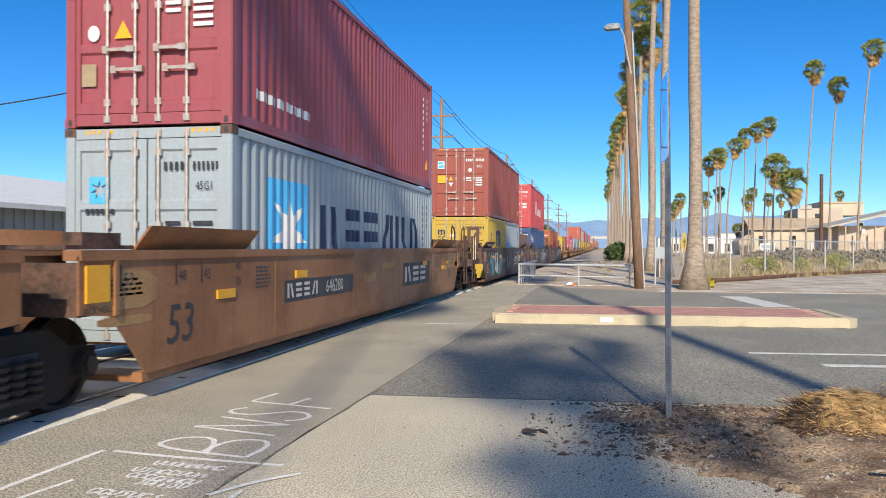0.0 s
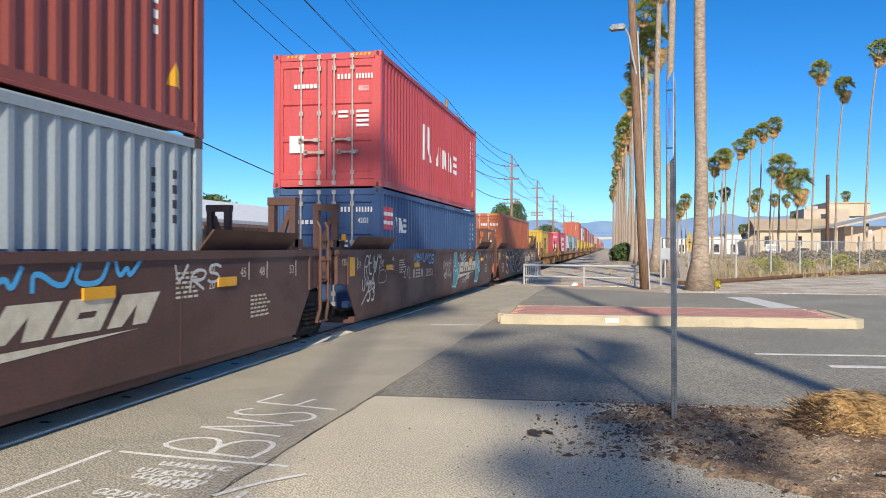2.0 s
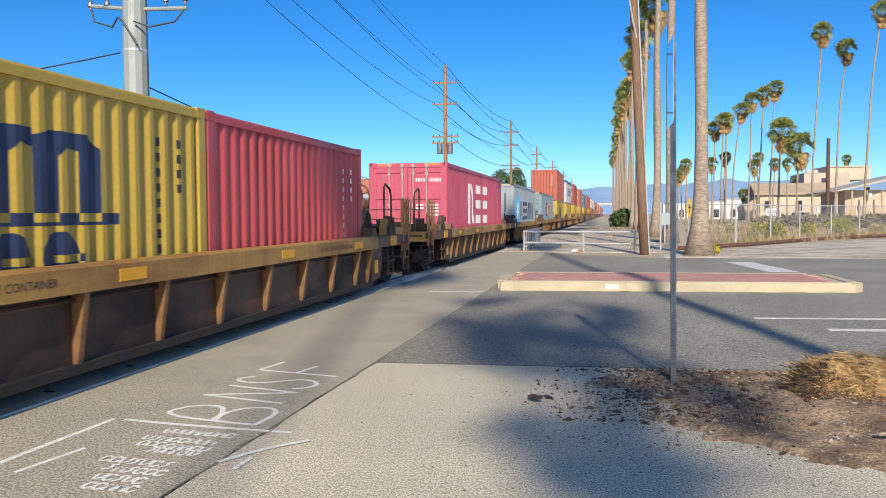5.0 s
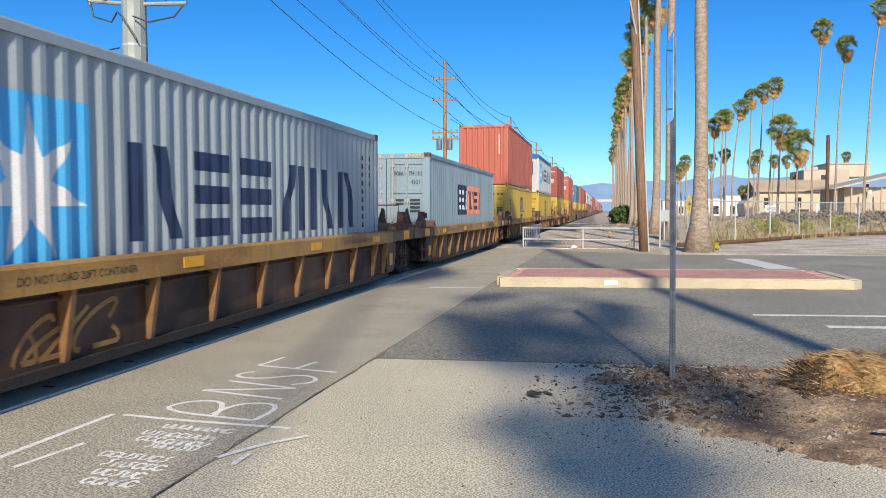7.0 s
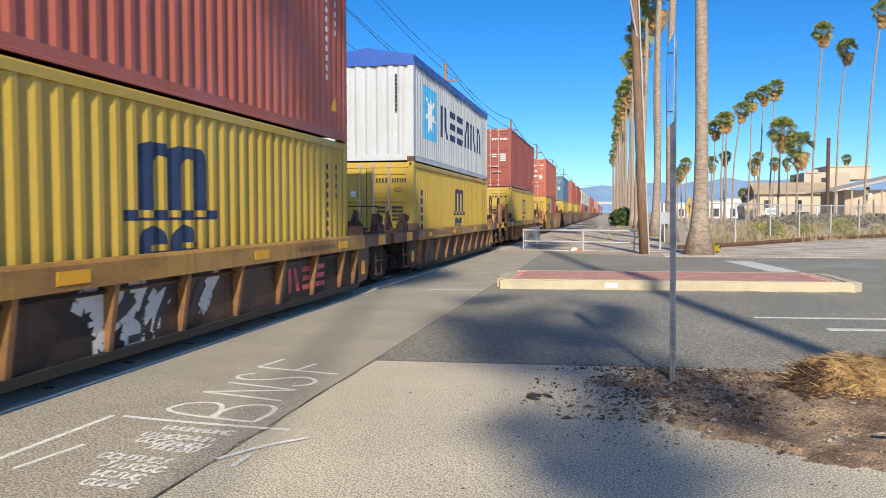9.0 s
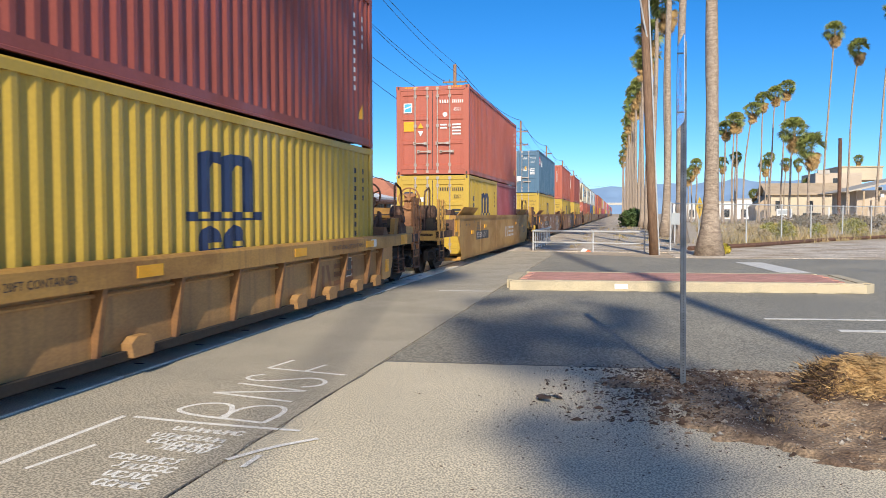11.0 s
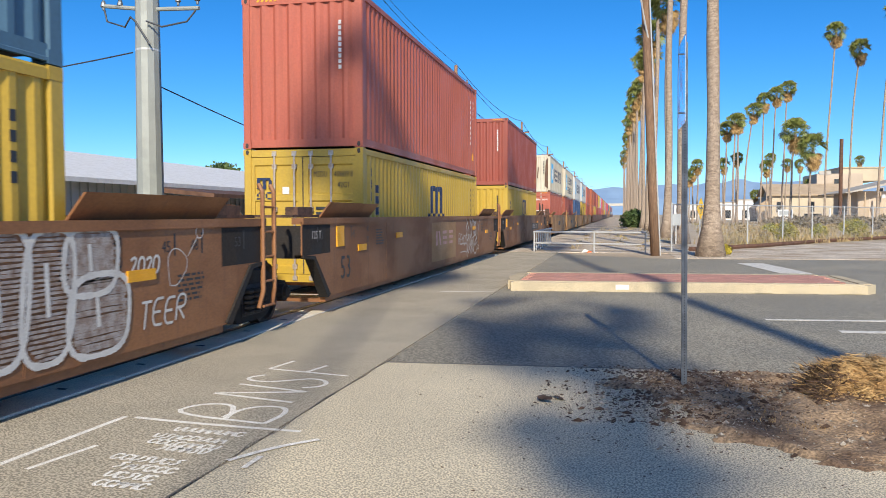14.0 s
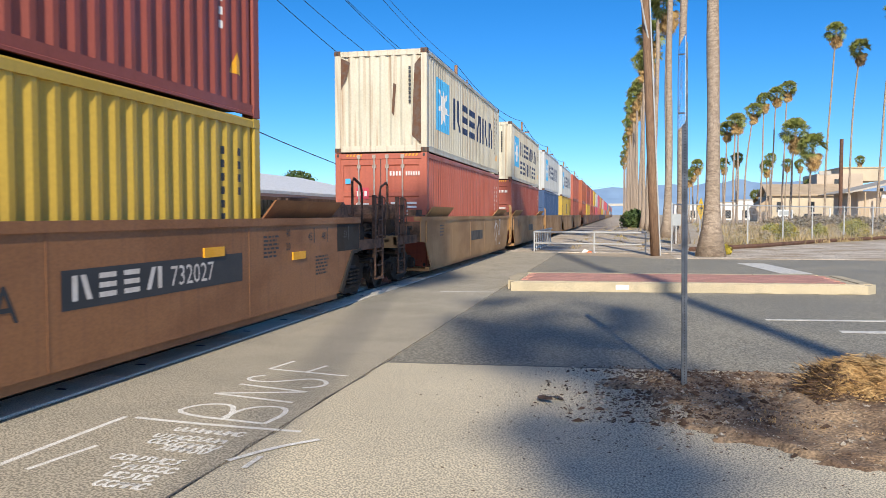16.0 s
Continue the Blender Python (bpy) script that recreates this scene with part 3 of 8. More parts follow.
def palm(x, y, h, lean=(0, 0), r0=0.36, crown=1.0, variant=0, thin=False, label="tall Mexican fan palm with a slender trunk"):
    p = thing("palm_tree", label, "palm tree", pose(x, y, 0), "palms along the railway")
    rng = random.Random(int(x * 31 + y * 17))
    pts, rad = [], []
    for k in range(19):
        u = k / 18
        pts.append((lean[0] * u * u * h + 0.05 * math.sin(u * 9 + y), lean[1] * u * u * h, u * h))
        rad.append(r0 * (0.62 + 0.75 * math.exp(-u * h / 0.9) - 0.22 * u) * rng.uniform(0.96, 1.04))
    part("trunk", Mb().tube(pts, rad, 12).mesh("trunk", smooth=True), M_TRUNK, p)
    top = Matrix.Translation(pts[-1]) @ Matrix.Scale(crown, 4)
    if thin == "shaggy":
        part("crown", cached("shaggy_crown", lambda: palm_crown(37, 1.8, 19)), M_FROND, p, "green fan fronds", at=top)
        part("dead_skirt", cached("shaggy_skirt", lambda: petticoat(41, 7.4, 1.0, 96)), M_DEADFROND, p, "long ragged skirt of dead fronds", at=top)
    elif thin:
        part("crown", cached("thin_crown", lambda: palm_crown(31, 1.8, 34)), M_FROND, p, "sparse green fan fronds", at=top)
        part("dead_skirt", cached("thin_skirt", lambda: palm_crown(33, 1.7, 14, False)), M_DEADFROND, p, "sparse hanging dead fronds", at=top)
    else:
        part("crown", cached(("crown", variant % 3), lambda: palm_crown(variant % 3)), M_FROND, p, "green fan fronds", at=top)
        part("dead_skirt", cached(("dead_skirt", variant % 3), lambda: palm_crown(20 + variant % 3, 1.35, 60, False)), M_DEADFROND, p, "hanging brown dead fronds", at=top)
    return p


def build_palms():
    # the avenue along the railway
    row = [(3.39, 31.45, 21, 0.42), (3.27, 45.0, 23, 0.38), (3.45, 46.5, 21, 0.33), (3.2, 55.6, 20.5, 0.40), (3.5, 62, 17.4, 0.34), (3.0, 71, 22, 0.36), (3.1, 77.7, 18.5, 0.36), (2.9, 84, 17.6, 0.36),
           (2.7, 94, 19, 0.36), (2.6, 103, 17.5, 0.36), (2.4, 113, 18.2, 0.36), (2.3, 121, 17.5, 0.36), (2.2, 128, 18.5, 0.36), (2.1, 140, 18.0, 0.36), (2.0, 152, 18.6, 0.36),
           (2.2, 165, 18.2, 0.36), (2.0, 182, 18.6, 0.36), (1.8, 200, 18, 0.36), (1.6, 225, 18, 0.36), (1.4, 262, 18.5, 0.36)]
    for i, (x, y, h, r) in enumerate(row):
        palm(x, y, h, ((-0.006, 0.008, -0.010, 0.004)[i % 4] if i else 0.002, 0), r, 0.85, i)
    # palms behind the viewer that throw their shadows over the street
    palm(5.95, -8.0, 30.0, (0, 0), 0.36, 1.2, 1, label="tall fan palm at the roadside")
    palm(4.6, -30.0, 31.0, (0, 0), 0.17, 1.0, 2, True, label="tall fan palm at the roadside")
    palm(6.72, -26.3, 24.0, (0, 0), 0.30, 1.12, 1, "shaggy", label="fan palm with a long skirt of dead fronds")
    # palms across the vacant lot
    far = [(26.9, 115, 25.8, 0.042, 1.25), (29.0, 112, 22.9, 0.046, 1.25), (30.5, 105, 25.9, 0.06, 1.25), (20.6, 105, 11.8, 0.04, 1.7), (21.7, 100, 9.5, 0.03, 1.7),
           (25.3, 135, 21.5, 0.028, 1.25), (23.6, 135, 20.6, 0.034, 1.2), (22.1, 135, 19.8, 0.02, 1.2), (19.1, 132, 17.8, 0.07, 1.25), (17.9, 130, 16.0, 0.0, 1.2),
           (27.2, 160, 10.7, 0.0, 1.2), (27.7, 160, 12.2, 0.01, 1.0), (32.4, 170, 11.7, 0.03, 1.0), (35.1, 170, 11.6, 0.0, 1.0), (62.2, 230, 16.0, 0.0, 1.2), (43.4, 200, 8.7, 0.0, 1.2), (31.5, 200, 6.3, 0.0, 1.2),
           (15.9, 120, 15.0, 0.01, 1.1), (15.0, 122, 14.0, 0.02, 1.1), (18.2, 150, 10.7, 0.0, 1.1), (20.4, 150, 11.7, 0.0, 1.0), (12.9, 140, 9.9, 0.0, 1.0), (13.0, 150, 9.2, 0.0, 1.0), (13.2, 160, 8.6, 0.0, 1.0)]
    for i, (x, y, h, l, cs) in enumerate(far):
        palm(x, y, h, (l, 0), 0.24, cs * (0.62 if cs > 1.5 else 0.66), i, label="tall fan palm beyond the vacant lot")


def sag(a, b, drop, n=14):
    a, b = Vector(a), Vector(b)
    return [a.lerp(b, k / n) - Vector((0, 0, 4 * drop * (k / n) * (1 - k / n))) for k in range(n + 1)]


def build_poles():
    # leaning street-light pole
    p = thing("street_lamp", "leaning wooden pole with a cobra-head street light", "street lamp", pose(1.40, 31.7, 0))
    part("pole", Mb().tube([(0, 0, 0), (-0.14, 0, 2.6), (-0.30, 0, 6), (-0.50, 0, 10), (-0.62, 0, 13)], [0.20, 0.185, 0.17, 0.15, 0.13], 12).mesh("pole", True), M_POLEWOOD, p)
    part("arm", Mb().tube([(-0.36, -0.1, 8.3), (-0.50, -0.3, 8.9), (-0.66, -0.6, 9.7), (-0.82, -0.8, 9.98)], 0.035, 8), M_GALV, p)
    part("lamp_head", Mb().prism([(-1.42, 9.95), (-1.3, 9.88), (-0.85, 9.9), (-0.78, 10.0), (-0.88, 10.1), (-1.28, 10.08)], "y", -0.98, -0.66), M_DARKGALV, p)
    part("conduit", Mb().tube([(0.17, -0.12, 0.0), (0.03, -0.12, 2.6), (-0.13, -0.12, 6), (-0.33, -0.1, 10)], 0.03, 6), M_GALV, p)
    # wooden utility poles beyond the railway
    line = [(-12.9, 63.0), (-12.4, 103.0), (-12.5, 142.0), (-12.4, 182.0), (-12.3, 225.0), (-12.2, 270.0)]
    for i, (x, y) in enumerate(line):
        u = thing("utility_pole", "weathered wooden utility pole with crossarms", "utility pole", pose(x, y, 0), "poles along the railway")
        part("pole", Mb().tube([(0, 0, 0), (0, 0, 13.6)], [0.19, 0.13], 10), M_POLEFAR, u)
        for z, w in ((12.2, 1.0), (10.5, 1.0), (7.9, 1.1), (7.4, 1.1)):
            part("crossarm", Mb().box(-w, w, -0.06, 0.06, z - 0.06, z + 0.06), M_POLEFAR, u)
            for s in (-0.9, -0.45, 0.45, 0.9):
                part("insulator", cached("insulator", lambda: Mb().tube([(0, 0, 0), (0, 0, 0.09), (0, 0, 0.18)], [0.03, 0.06, 0.035], 6)), M_DARKGALV, u, at=pose(s * w, 0, z + 0.06))
        if i == 0:
            for s in (-0.42, 0.42):
                part("transformer", Mb().tube([(s, -0.25, 6.5), (s, -0.25, 7.3)], 0.24, 10), M_DARKGALV, u)
    # galvanized steel pole beside the train
    u = thing("steel_utility_pole", "tall grey faceted steel utility pole with crossarms", "utility pole", pose(-12.15, 18.9, 0))
    part("pole", Mb().tube([(0, 0, 0), (0, 0, 4), (0, 0, 16)], [0.36, 0.33, 0.23], 12), M_STEELPOLE, u)
    for z in (3.1, 5.9, 11):
        part("pole_band", Mb().tube([(0, 0, z), (0, 0, z + 0.05)], 0.345 - 0.01 * z * 0.5, 12), M_GALV, u)
    for z in (7.05, 8.05):
        part("crossarm", Mb().tube([(-1.35, 0, z + 0.12), (0, 0, z - 0.05), (1.5, 0, z - 0.1)], 0.055, 8), M_STEELPOLE, u)
        for s in (-1.3, -0.8, 0.9, 1.45):
            part("insulator", cached("insulator_big", lambda: Mb().tube([(0, 0, 0), (0, 0, 0.08), (0, 0, 0.1), (0, 0, 0.2), (0, 0, 0.26)], [0.035, 0.035, 0.08, 0.06, 0.03], 8)), M_DARKGALV, u, at=pose(s, 0, z))
    part("drop_cable", Mb().tube([(-1.3, 0, 7.2), (-1.2, 0, 6.75), (-0.6, -0.1, 6.55), (-0.3, -0.3, 6.75), (-0.1, -0.38, 6.6), (0.3, -0.38, 6.0)], 0.025, 6).tube([(1.4, 0, 6.9), (1.2, -0.1, 6.6), (0.6, -0.3, 6.45), (0.2, -0.38, 6.6)], 0.025, 6), M_WIRE, u)
    # wires
    spans = [((-12.4, 18.9), line[0])] + list(zip(line, line[1:])) + [((-12.0, -26.0), (-12.4, 18.9))]
    k = 0
    for (ax, ay), (bx, by) in spans:
        steel_a, steel_b = ay < 20, by < 20
        for dx, z in ((0, 13.7), (-0.9, 12.3), (0.9, 12.3), (-0.9, 10.6), (0.9, 10.6), (0.3, 8.0)):
            za = {13.7: 15.6, 12.3: 14.2, 10.6: 12.2, 8.0: 10.4}[z] if steel_a else z
            zb = {13.7: 15.6, 12.3: 14.2, 10.6: 12.2, 8.0: 10.4}[z] if steel_b else z
            w = thing("overhead_wire", "thin dark overhead power line wire", "wire", group="overhead wires")
            part("cable", Mb().tube(sag((ax + dx, ay, za), (bx + dx, by, zb), 0.9), 0.018 if ay < 60 else 0.03, 4), M_WIRE, w)
    for a, b, d in (((-12.3, 18.9, 5.2), (-13.4, 63.0, 3.2), 0.6), ((-30, 22, 5.6), (-12.6, 18.9, 5.9), 0.3), ((-12.5, 63, 9.0), (-2.0, 330, 14.0), 3.0), ((2.0, 31.7, 12.9), (28.0, 24.0, 11.4), 1.0)):
        w = thing("overhead_wire", "thin dark service cable", "wire", group="overhead wires")
        part("cable", Mb().tube(sag(a, b, d), 0.02, 4), M_WIRE, w)


def build_street_furniture():
    # perforated steel sign post with its sign turned edge-on
    p = thing("sign_post", "perforated square steel post with an edge-on sign", "sign post", pose(0.60, 7.58, 0.0, 0, -0.5, 0))
    part("post", Mb().box(-0.025, 0.025, -0.025, 0.025, -0.1, 3.16), M_DARKGALV, p)
    me = cached("punch_hole", lambda: Mb().prism([(0.0055 * math.cos(a), 0.0055 * math.sin(a)) for a in np.linspace(0, 5.5, 8)], "y", -0.002, 0.0))
    for k in range(115):
        part("punch_hole", me, M_BLACK, p, at=pose(0, -0.025, 0.05 + 0.0254 * k))
    sg = part("sign", Mb().prism([(-0.29, 2.40), (0.29, 2.40), (0.30, 2.42), (0.30, 3.15), (0.29, 3.17), (-0.29, 3.17), (-0.30, 3.15), (-0.30, 2.42)], "x", -0.0015, 0.0015), M_SIGNBACK, p, "bare metal sign plate", at=pose(-0.028, -0.03, 0, 0, 0, 1.5))
    for z in (2.52, 3.05):
        part("bolt", Mb().tube([(-0.034, 0, z), (0.034, 0, z)], 0.008, 6), M_GALV, sg)
    # yellow warning sign by the palms
    w = thing("warning_sign", "yellow diamond warning sign on a thin post", "sign", pose(3.80, 39.5, 0, 0, 0, 64))
    part("post", Mb().box(-0.03, 0.03, 0.01, 0.06, 0, 2.3), M_GALV, w)
    part("sign_plate", Mb().prism([(0, 1.34), (0.53, 1.87), (0, 2.40), (-0.53, 1.87)], "y", -0.004, 0.004), M_YELLOWSIGN, w)
    part("symbol", Mb().box(-0.05, 0.05, -0.008, -0.005, 1.6, 2.1).box(-0.2, 0.2, -0.008, -0.005, 1.85, 1.93), M_BLACK, w, "black symbol")
    b = thing("notice_board", "small white notice board on a palm trunk", "sign", pose(3.0, 44.3, 0))
    part("board", Mb().box(-0.24, 0.24, -0.02, 0.02, 1.0, 1.62), M_METALWALL, b)
    part("stake", Mb().box(-0.03, 0.03, 0.02, 0.06, 0.0, 1.7), M_GALV, b)
    # pedestrian railing, two runs that meet at a corner
    r = thing("railing", "galvanized pipe railing with pickets beside the crossing", "railing", pose(-3.55, 34.1, 0))
    part("top_rail", Mb().tube([(0, 0, 0.86), (0, 9, 0.86)], 0.042, 8), M_GALV, r)
    part("bottom_rail", Mb().tube([(0, 0, 0.14), (0, 9, 0.14)], 0.025, 8), M_GALV, r)
    part("top_rail", Mb().tube([(0, 0, 0.86), (4.6, -1.2, 0.86)], 0.042, 8), M_GALV, r)
    part("mid_rail", Mb().tube([(0, 0, 0.38), (4.6, -1.2, 0.38)], 0.035, 8), M_GALV, r)
    for k in range(10):
        part("picket", cached("picket", lambda: Mb().tube([(0, 0, 0.0), (0, 0, 0.86)], 0.036, 6)), M_GALV, r, at=pose(0, 0.9 * k, 0))
    for x, y in ((2.55, -0.66), (4.6, -1.2)):
        part("post", MESHES["picket"], M_GALV, r, at=pose(x, y, 0))
    t = thing("marker_post", "white plastic marker post among the weeds", "post", pose(24.0, 100.0, 0))
    part("stake", Mb().tube([(0, 0, 0), (0, 0, 2.3)], 0.11, 8), M_WHITE, t)
    c = thing("litter", "crumpled orange and white litter", "litter", pose(-1.35, 33.3, 0.02) @ Matrix.Scale(0.6, 4))
    part("scrap", Mb().prism([(-0.25, 0), (0.2, 0.03), (0.22, 0.16), (-0.05, 0.24), (-0.2, 0.12)], "y", -0.1, 0.1), M_WHITE, c)
    part("scrap", Mb().prism([(0.1, 0), (0.45, 0.02), (0.4, 0.1), (0.2, 0.13)], "y", -0.15, 0.05), M_CONE, c)


def build_fence():
    pts = [(2.2, 35.2), (6.1, 40.8), (11.0, 49.8), (16.0, 56.0), (21.5, 61.0), (28, 66)]
    f = thing("chain_link_fence", "galvanized chain-link fence with pipe posts", "fence")
    wires = Mb()
    for (ax, ay), (bx, by) in zip(pts, pts[1:]):
        d = math.hypot(bx - ax, by - ay)
        part("top_rail", Mb().tube([(ax, ay, 2.03), (bx, by, 2.03)], 0.03, 6), M_GALV, f)
        n = max(1, round(d / 5))
        for k in range(n):
            u = k / n
            part("post", cached("fence_post", lambda: Mb().tube([(0, 0, 0), (0, 0, 2.1)], 0.038, 8)), M_GALV, f, at=pose(ax + (bx - ax) * u, ay + (by - ay) * u, 0))
        m = int(d / 0.13)
        for k in range(-15, m):
            for s in (0, 1):
                u0, u1 = k * 0.13, k * 0.13 + 1.95
                za, zb = (0.05, 2.0) if s == 0 else (2.0, 0.05)
                c0, c1 = max(u0, 0), min(u1, d)
                if c1 <= c0:
                    continue
                z0, z1 = (za + (zb - za) * (c - u0) / 1.95 for c in (c0, c1))
                p0 = Vector((ax + (bx - ax) * c0 / d, ay + (by - ay) * c0 / d, z0))
                p1 = Vector((ax + (bx - ax) * c1 / d, ay + (by - ay) * c1 / d, z1))
                o = Vector((0, 0, 0.005))
                wires.quad(p0 - o, p1 - o, p1 + o, p0 + o)
    tagged(part("wire_mesh", wires.mesh("wire_mesh", fix=False), M_GALV, f), "woven wire mesh", kind="stuff")
    # a rusty rail lies along the foot of the fence
    r = thing("siding_rail", "long rusty rail of a disused siding", "rail")
    part("rail", Mb().tube([(3.0, 35.4, 0.10), (6.6, 40.2, 0.10), (11.5, 48.6, 0.10), (16.5, 54.8, 0.12), (28.5, 64.6, 0.12)], 0.11, 6), M_RUSTRAIL, r)


def tufts(name, rng, spots, mat, label, h, spread, blades, w):
    mb = Mb()
    for x, y, k in spots:
        for _ in range(blades):
            a = rng.uniform(0, 6.283)
            r = rng.uniform(0, spread) * k
            bx, by = x + r * math.cos(a), y + r * math.sin(a)
            hh = h * k * rng.uniform(0.4, 1.0)
            dx, dy = rng.uniform(-0.5, 0.5) * hh, rng.uniform(-0.5, 0.5) * hh
            c, s = math.cos(a) * w * k, math.sin(a) * w * k
            mb.quad((bx - c, by - s, 0), (bx + c, by + s, 0), (bx + dx * 0.5 + c * 0.6, by + dy * 0.5 + s * 0.6, hh * 0.65), (bx + dx, by + dy, hh))
    ob = part(name, mb.mesh(name, fix=False), mat)
    return tagged(ob, label, kind="stuff")


def leaf_clump(rng, rx, rz, n, size):
    mb = Mb()
    for _ in range(n):
        u, a = rng.uniform(-0.6, 1), rng.uniform(0, 6.283)
        r = math.sqrt(max(0.05, 1 - u * u)) * rng.uniform(0.35, 1.0)
        p = Vector((rx * r * math.cos(a), rx * r * math.sin(a), rz * (u * rng.uniform(0.7, 1.0) + 0.6)))
        d = Vector((rng.uniform(-1, 1), rng.uniform(-1, 1), rng.uniform(-0.4, 1))).normalized() * size * rng.uniform(0.6, 1.3)
        e = d.cross(Vector((rng.uniform(-1, 1), rng.uniform(-1, 1), 0.3))).normalized() * size * 0.35
        mb.quad(p, p + d * 0.5 + e, p + d, p + d * 0.5 - e)
    return mb


def build_plants():
    rng = random.Random(5)
    lot = []
    while len(lot) < 1000:
        y = 40 + 110 * rng.random() ** 1.6
        x = rng.uniform(0.08 * y + 1, 0.42 * y + 4)
        # keep to the lot beyond the fence
        fy = 40.8 + (x - 6.1) * 1.55 if x < 16 else 56 + (x - 16) * 0.85
        if y > fy + 0.3:
            lot.append((x, y, rng.uniform(0.6, 1.5)))
    tufts("dry_weeds", rng, lot, M_WEED, "dry brown weeds on a vacant lot", 0.42, 0.55, 12, 0.03)
    edge = [(rng.uniform(4.0, 26), 0, rng.uniform(0.5, 1.2)) for _ in range(150)]
    edge = [(x, (35.5 + (x - 2.5) * 1.42 if x < 16 else 54.6 + (x - 16) * 0.85) + rng.uniform(-0.2, 0.6), k) for x, _, k in edge]
    tufts("fence_weeds", rng, edge, M_WEED, "dry weeds along the fence foot", 0.45, 0.4, 14, 0.03)
    verge = [(rng.uniform(-2.5, 3.2), rng.uniform(36, 110), rng.uniform(0.3, 0.7)) for _ in range(160)]
    tufts("verge_weeds", rng, verge, M_WEED, "sparse dry grass in the gravel", 0.35, 0.4, 10, 0.03)
    for i, (x, y, rx, rz) in enumerate(((1.75, 97, 1.7, 1.35), (9.3, 48.5, 0.7, 0.75), (12.8, 56, 0.55, 0.6), (15.4, 57.3, 0.8, 0.8), (19.5, 75, 0.9, 0.7), (10.5, 60, 0.8, 0.6), (3.9, 33.0, 0.5, 0.25))):
        s = thing("shrub", ("dark green" if i == 0 else "yellow-green") + " shrub growing on dry ground", "shrub", pose(x, y, 0), "shrubs")
        part("stems", (lambda m: ([m.tube([(0, 0, 0), (rx * 0.6 * math.cos(a), rx * 0.6 * math.sin(a), rz * 0.8)], [0.03, 0.01], 5) for a in np.linspace(0, 5.2, 6)], m)[1])(Mb()), M_BARK, s)
        part("foliage", leaf_clump(random.Random(40 + i), rx, rz, 900 if i else 2200, 0.13 if i else 0.3), M_LEAF if i == 0 else M_SHRUB, s)
    for i in range(26):
        x = rng.uniform(7, 34)
        y = (40.8 + (x - 6.1) * 1.55 if x < 16 else 56 + (x - 16) * 0.85) + rng.uniform(1.0, 30)
        s = thing("dry_bush", "low brown dry bush on the vacant lot", "bush", pose(x, y, 0), "dry bushes")
        k = rng.uniform(0.5, 1.1)
        part("foliage", leaf_clump(random.Random(80 + i), 0.9 * k, 0.5 * k, 420, 0.16), M_WEED, s)
    brush = Mb()
    for i in range(60):
        y = rng.uniform(88, 140)
        x = y * rng.uniform(0.17, 0.44)
        k = rng.uniform(1.0, 1.9)
        m = leaf_clump(rng, 1.2 * k, 0.5 * k, 420, 0.21 * k)
        j = len(brush.v)
        brush.v += [(u + x, v + y, w) for u, v, w in m.v]
        brush.f += [tuple(q + j for q in f) for f in m.f]
    tagged(part("brush", brush.mesh("brush", fix=False), M_DARKWEED), "low grey-brown brush across the vacant lot", kind="stuff")
    # trees far beyond the train
    for i, (x, y, h, r) in enumerate(((-33, 62, 6.2, 2.6), (-38, 90, 7.2, 3.0), (-30, 110, 6.5, 3.0), (-20, 150, 10.5, 2.6), (-18, 158, 11.5, 2.2), (-24, 170, 9, 4), (-30, 175, 8.5, 4.5), (-40, 190, 8, 5), (-16, 210, 8, 4))):
        t = thing("tree", "green leafy tree beyond the railway", "tree", pose(x, y, 0), "trees beyond the railway")
        part("trunk", Mb().tube([(0, 0, 0), (0.1, 0, h * 0.35), (0, 0.1, h * 0.7)], [0.22, 0.17, 0.08], 8).tube([(0.1, 0, h * 0.35), (r * 0.5, 0.2, h * 0.7)], [0.1, 0.04], 6).tube([(0.1, 0, h * 0.35), (-r * 0.5, -0.2, h * 0.68)], [0.1, 0.04], 6), M_BARK, t)
        part("crown", leaf_clump(random.Random(60 + i), r, h * 0.34, 2600, 0.34), M_LEAF, t, at=pose(0, 0, h * 0.42))


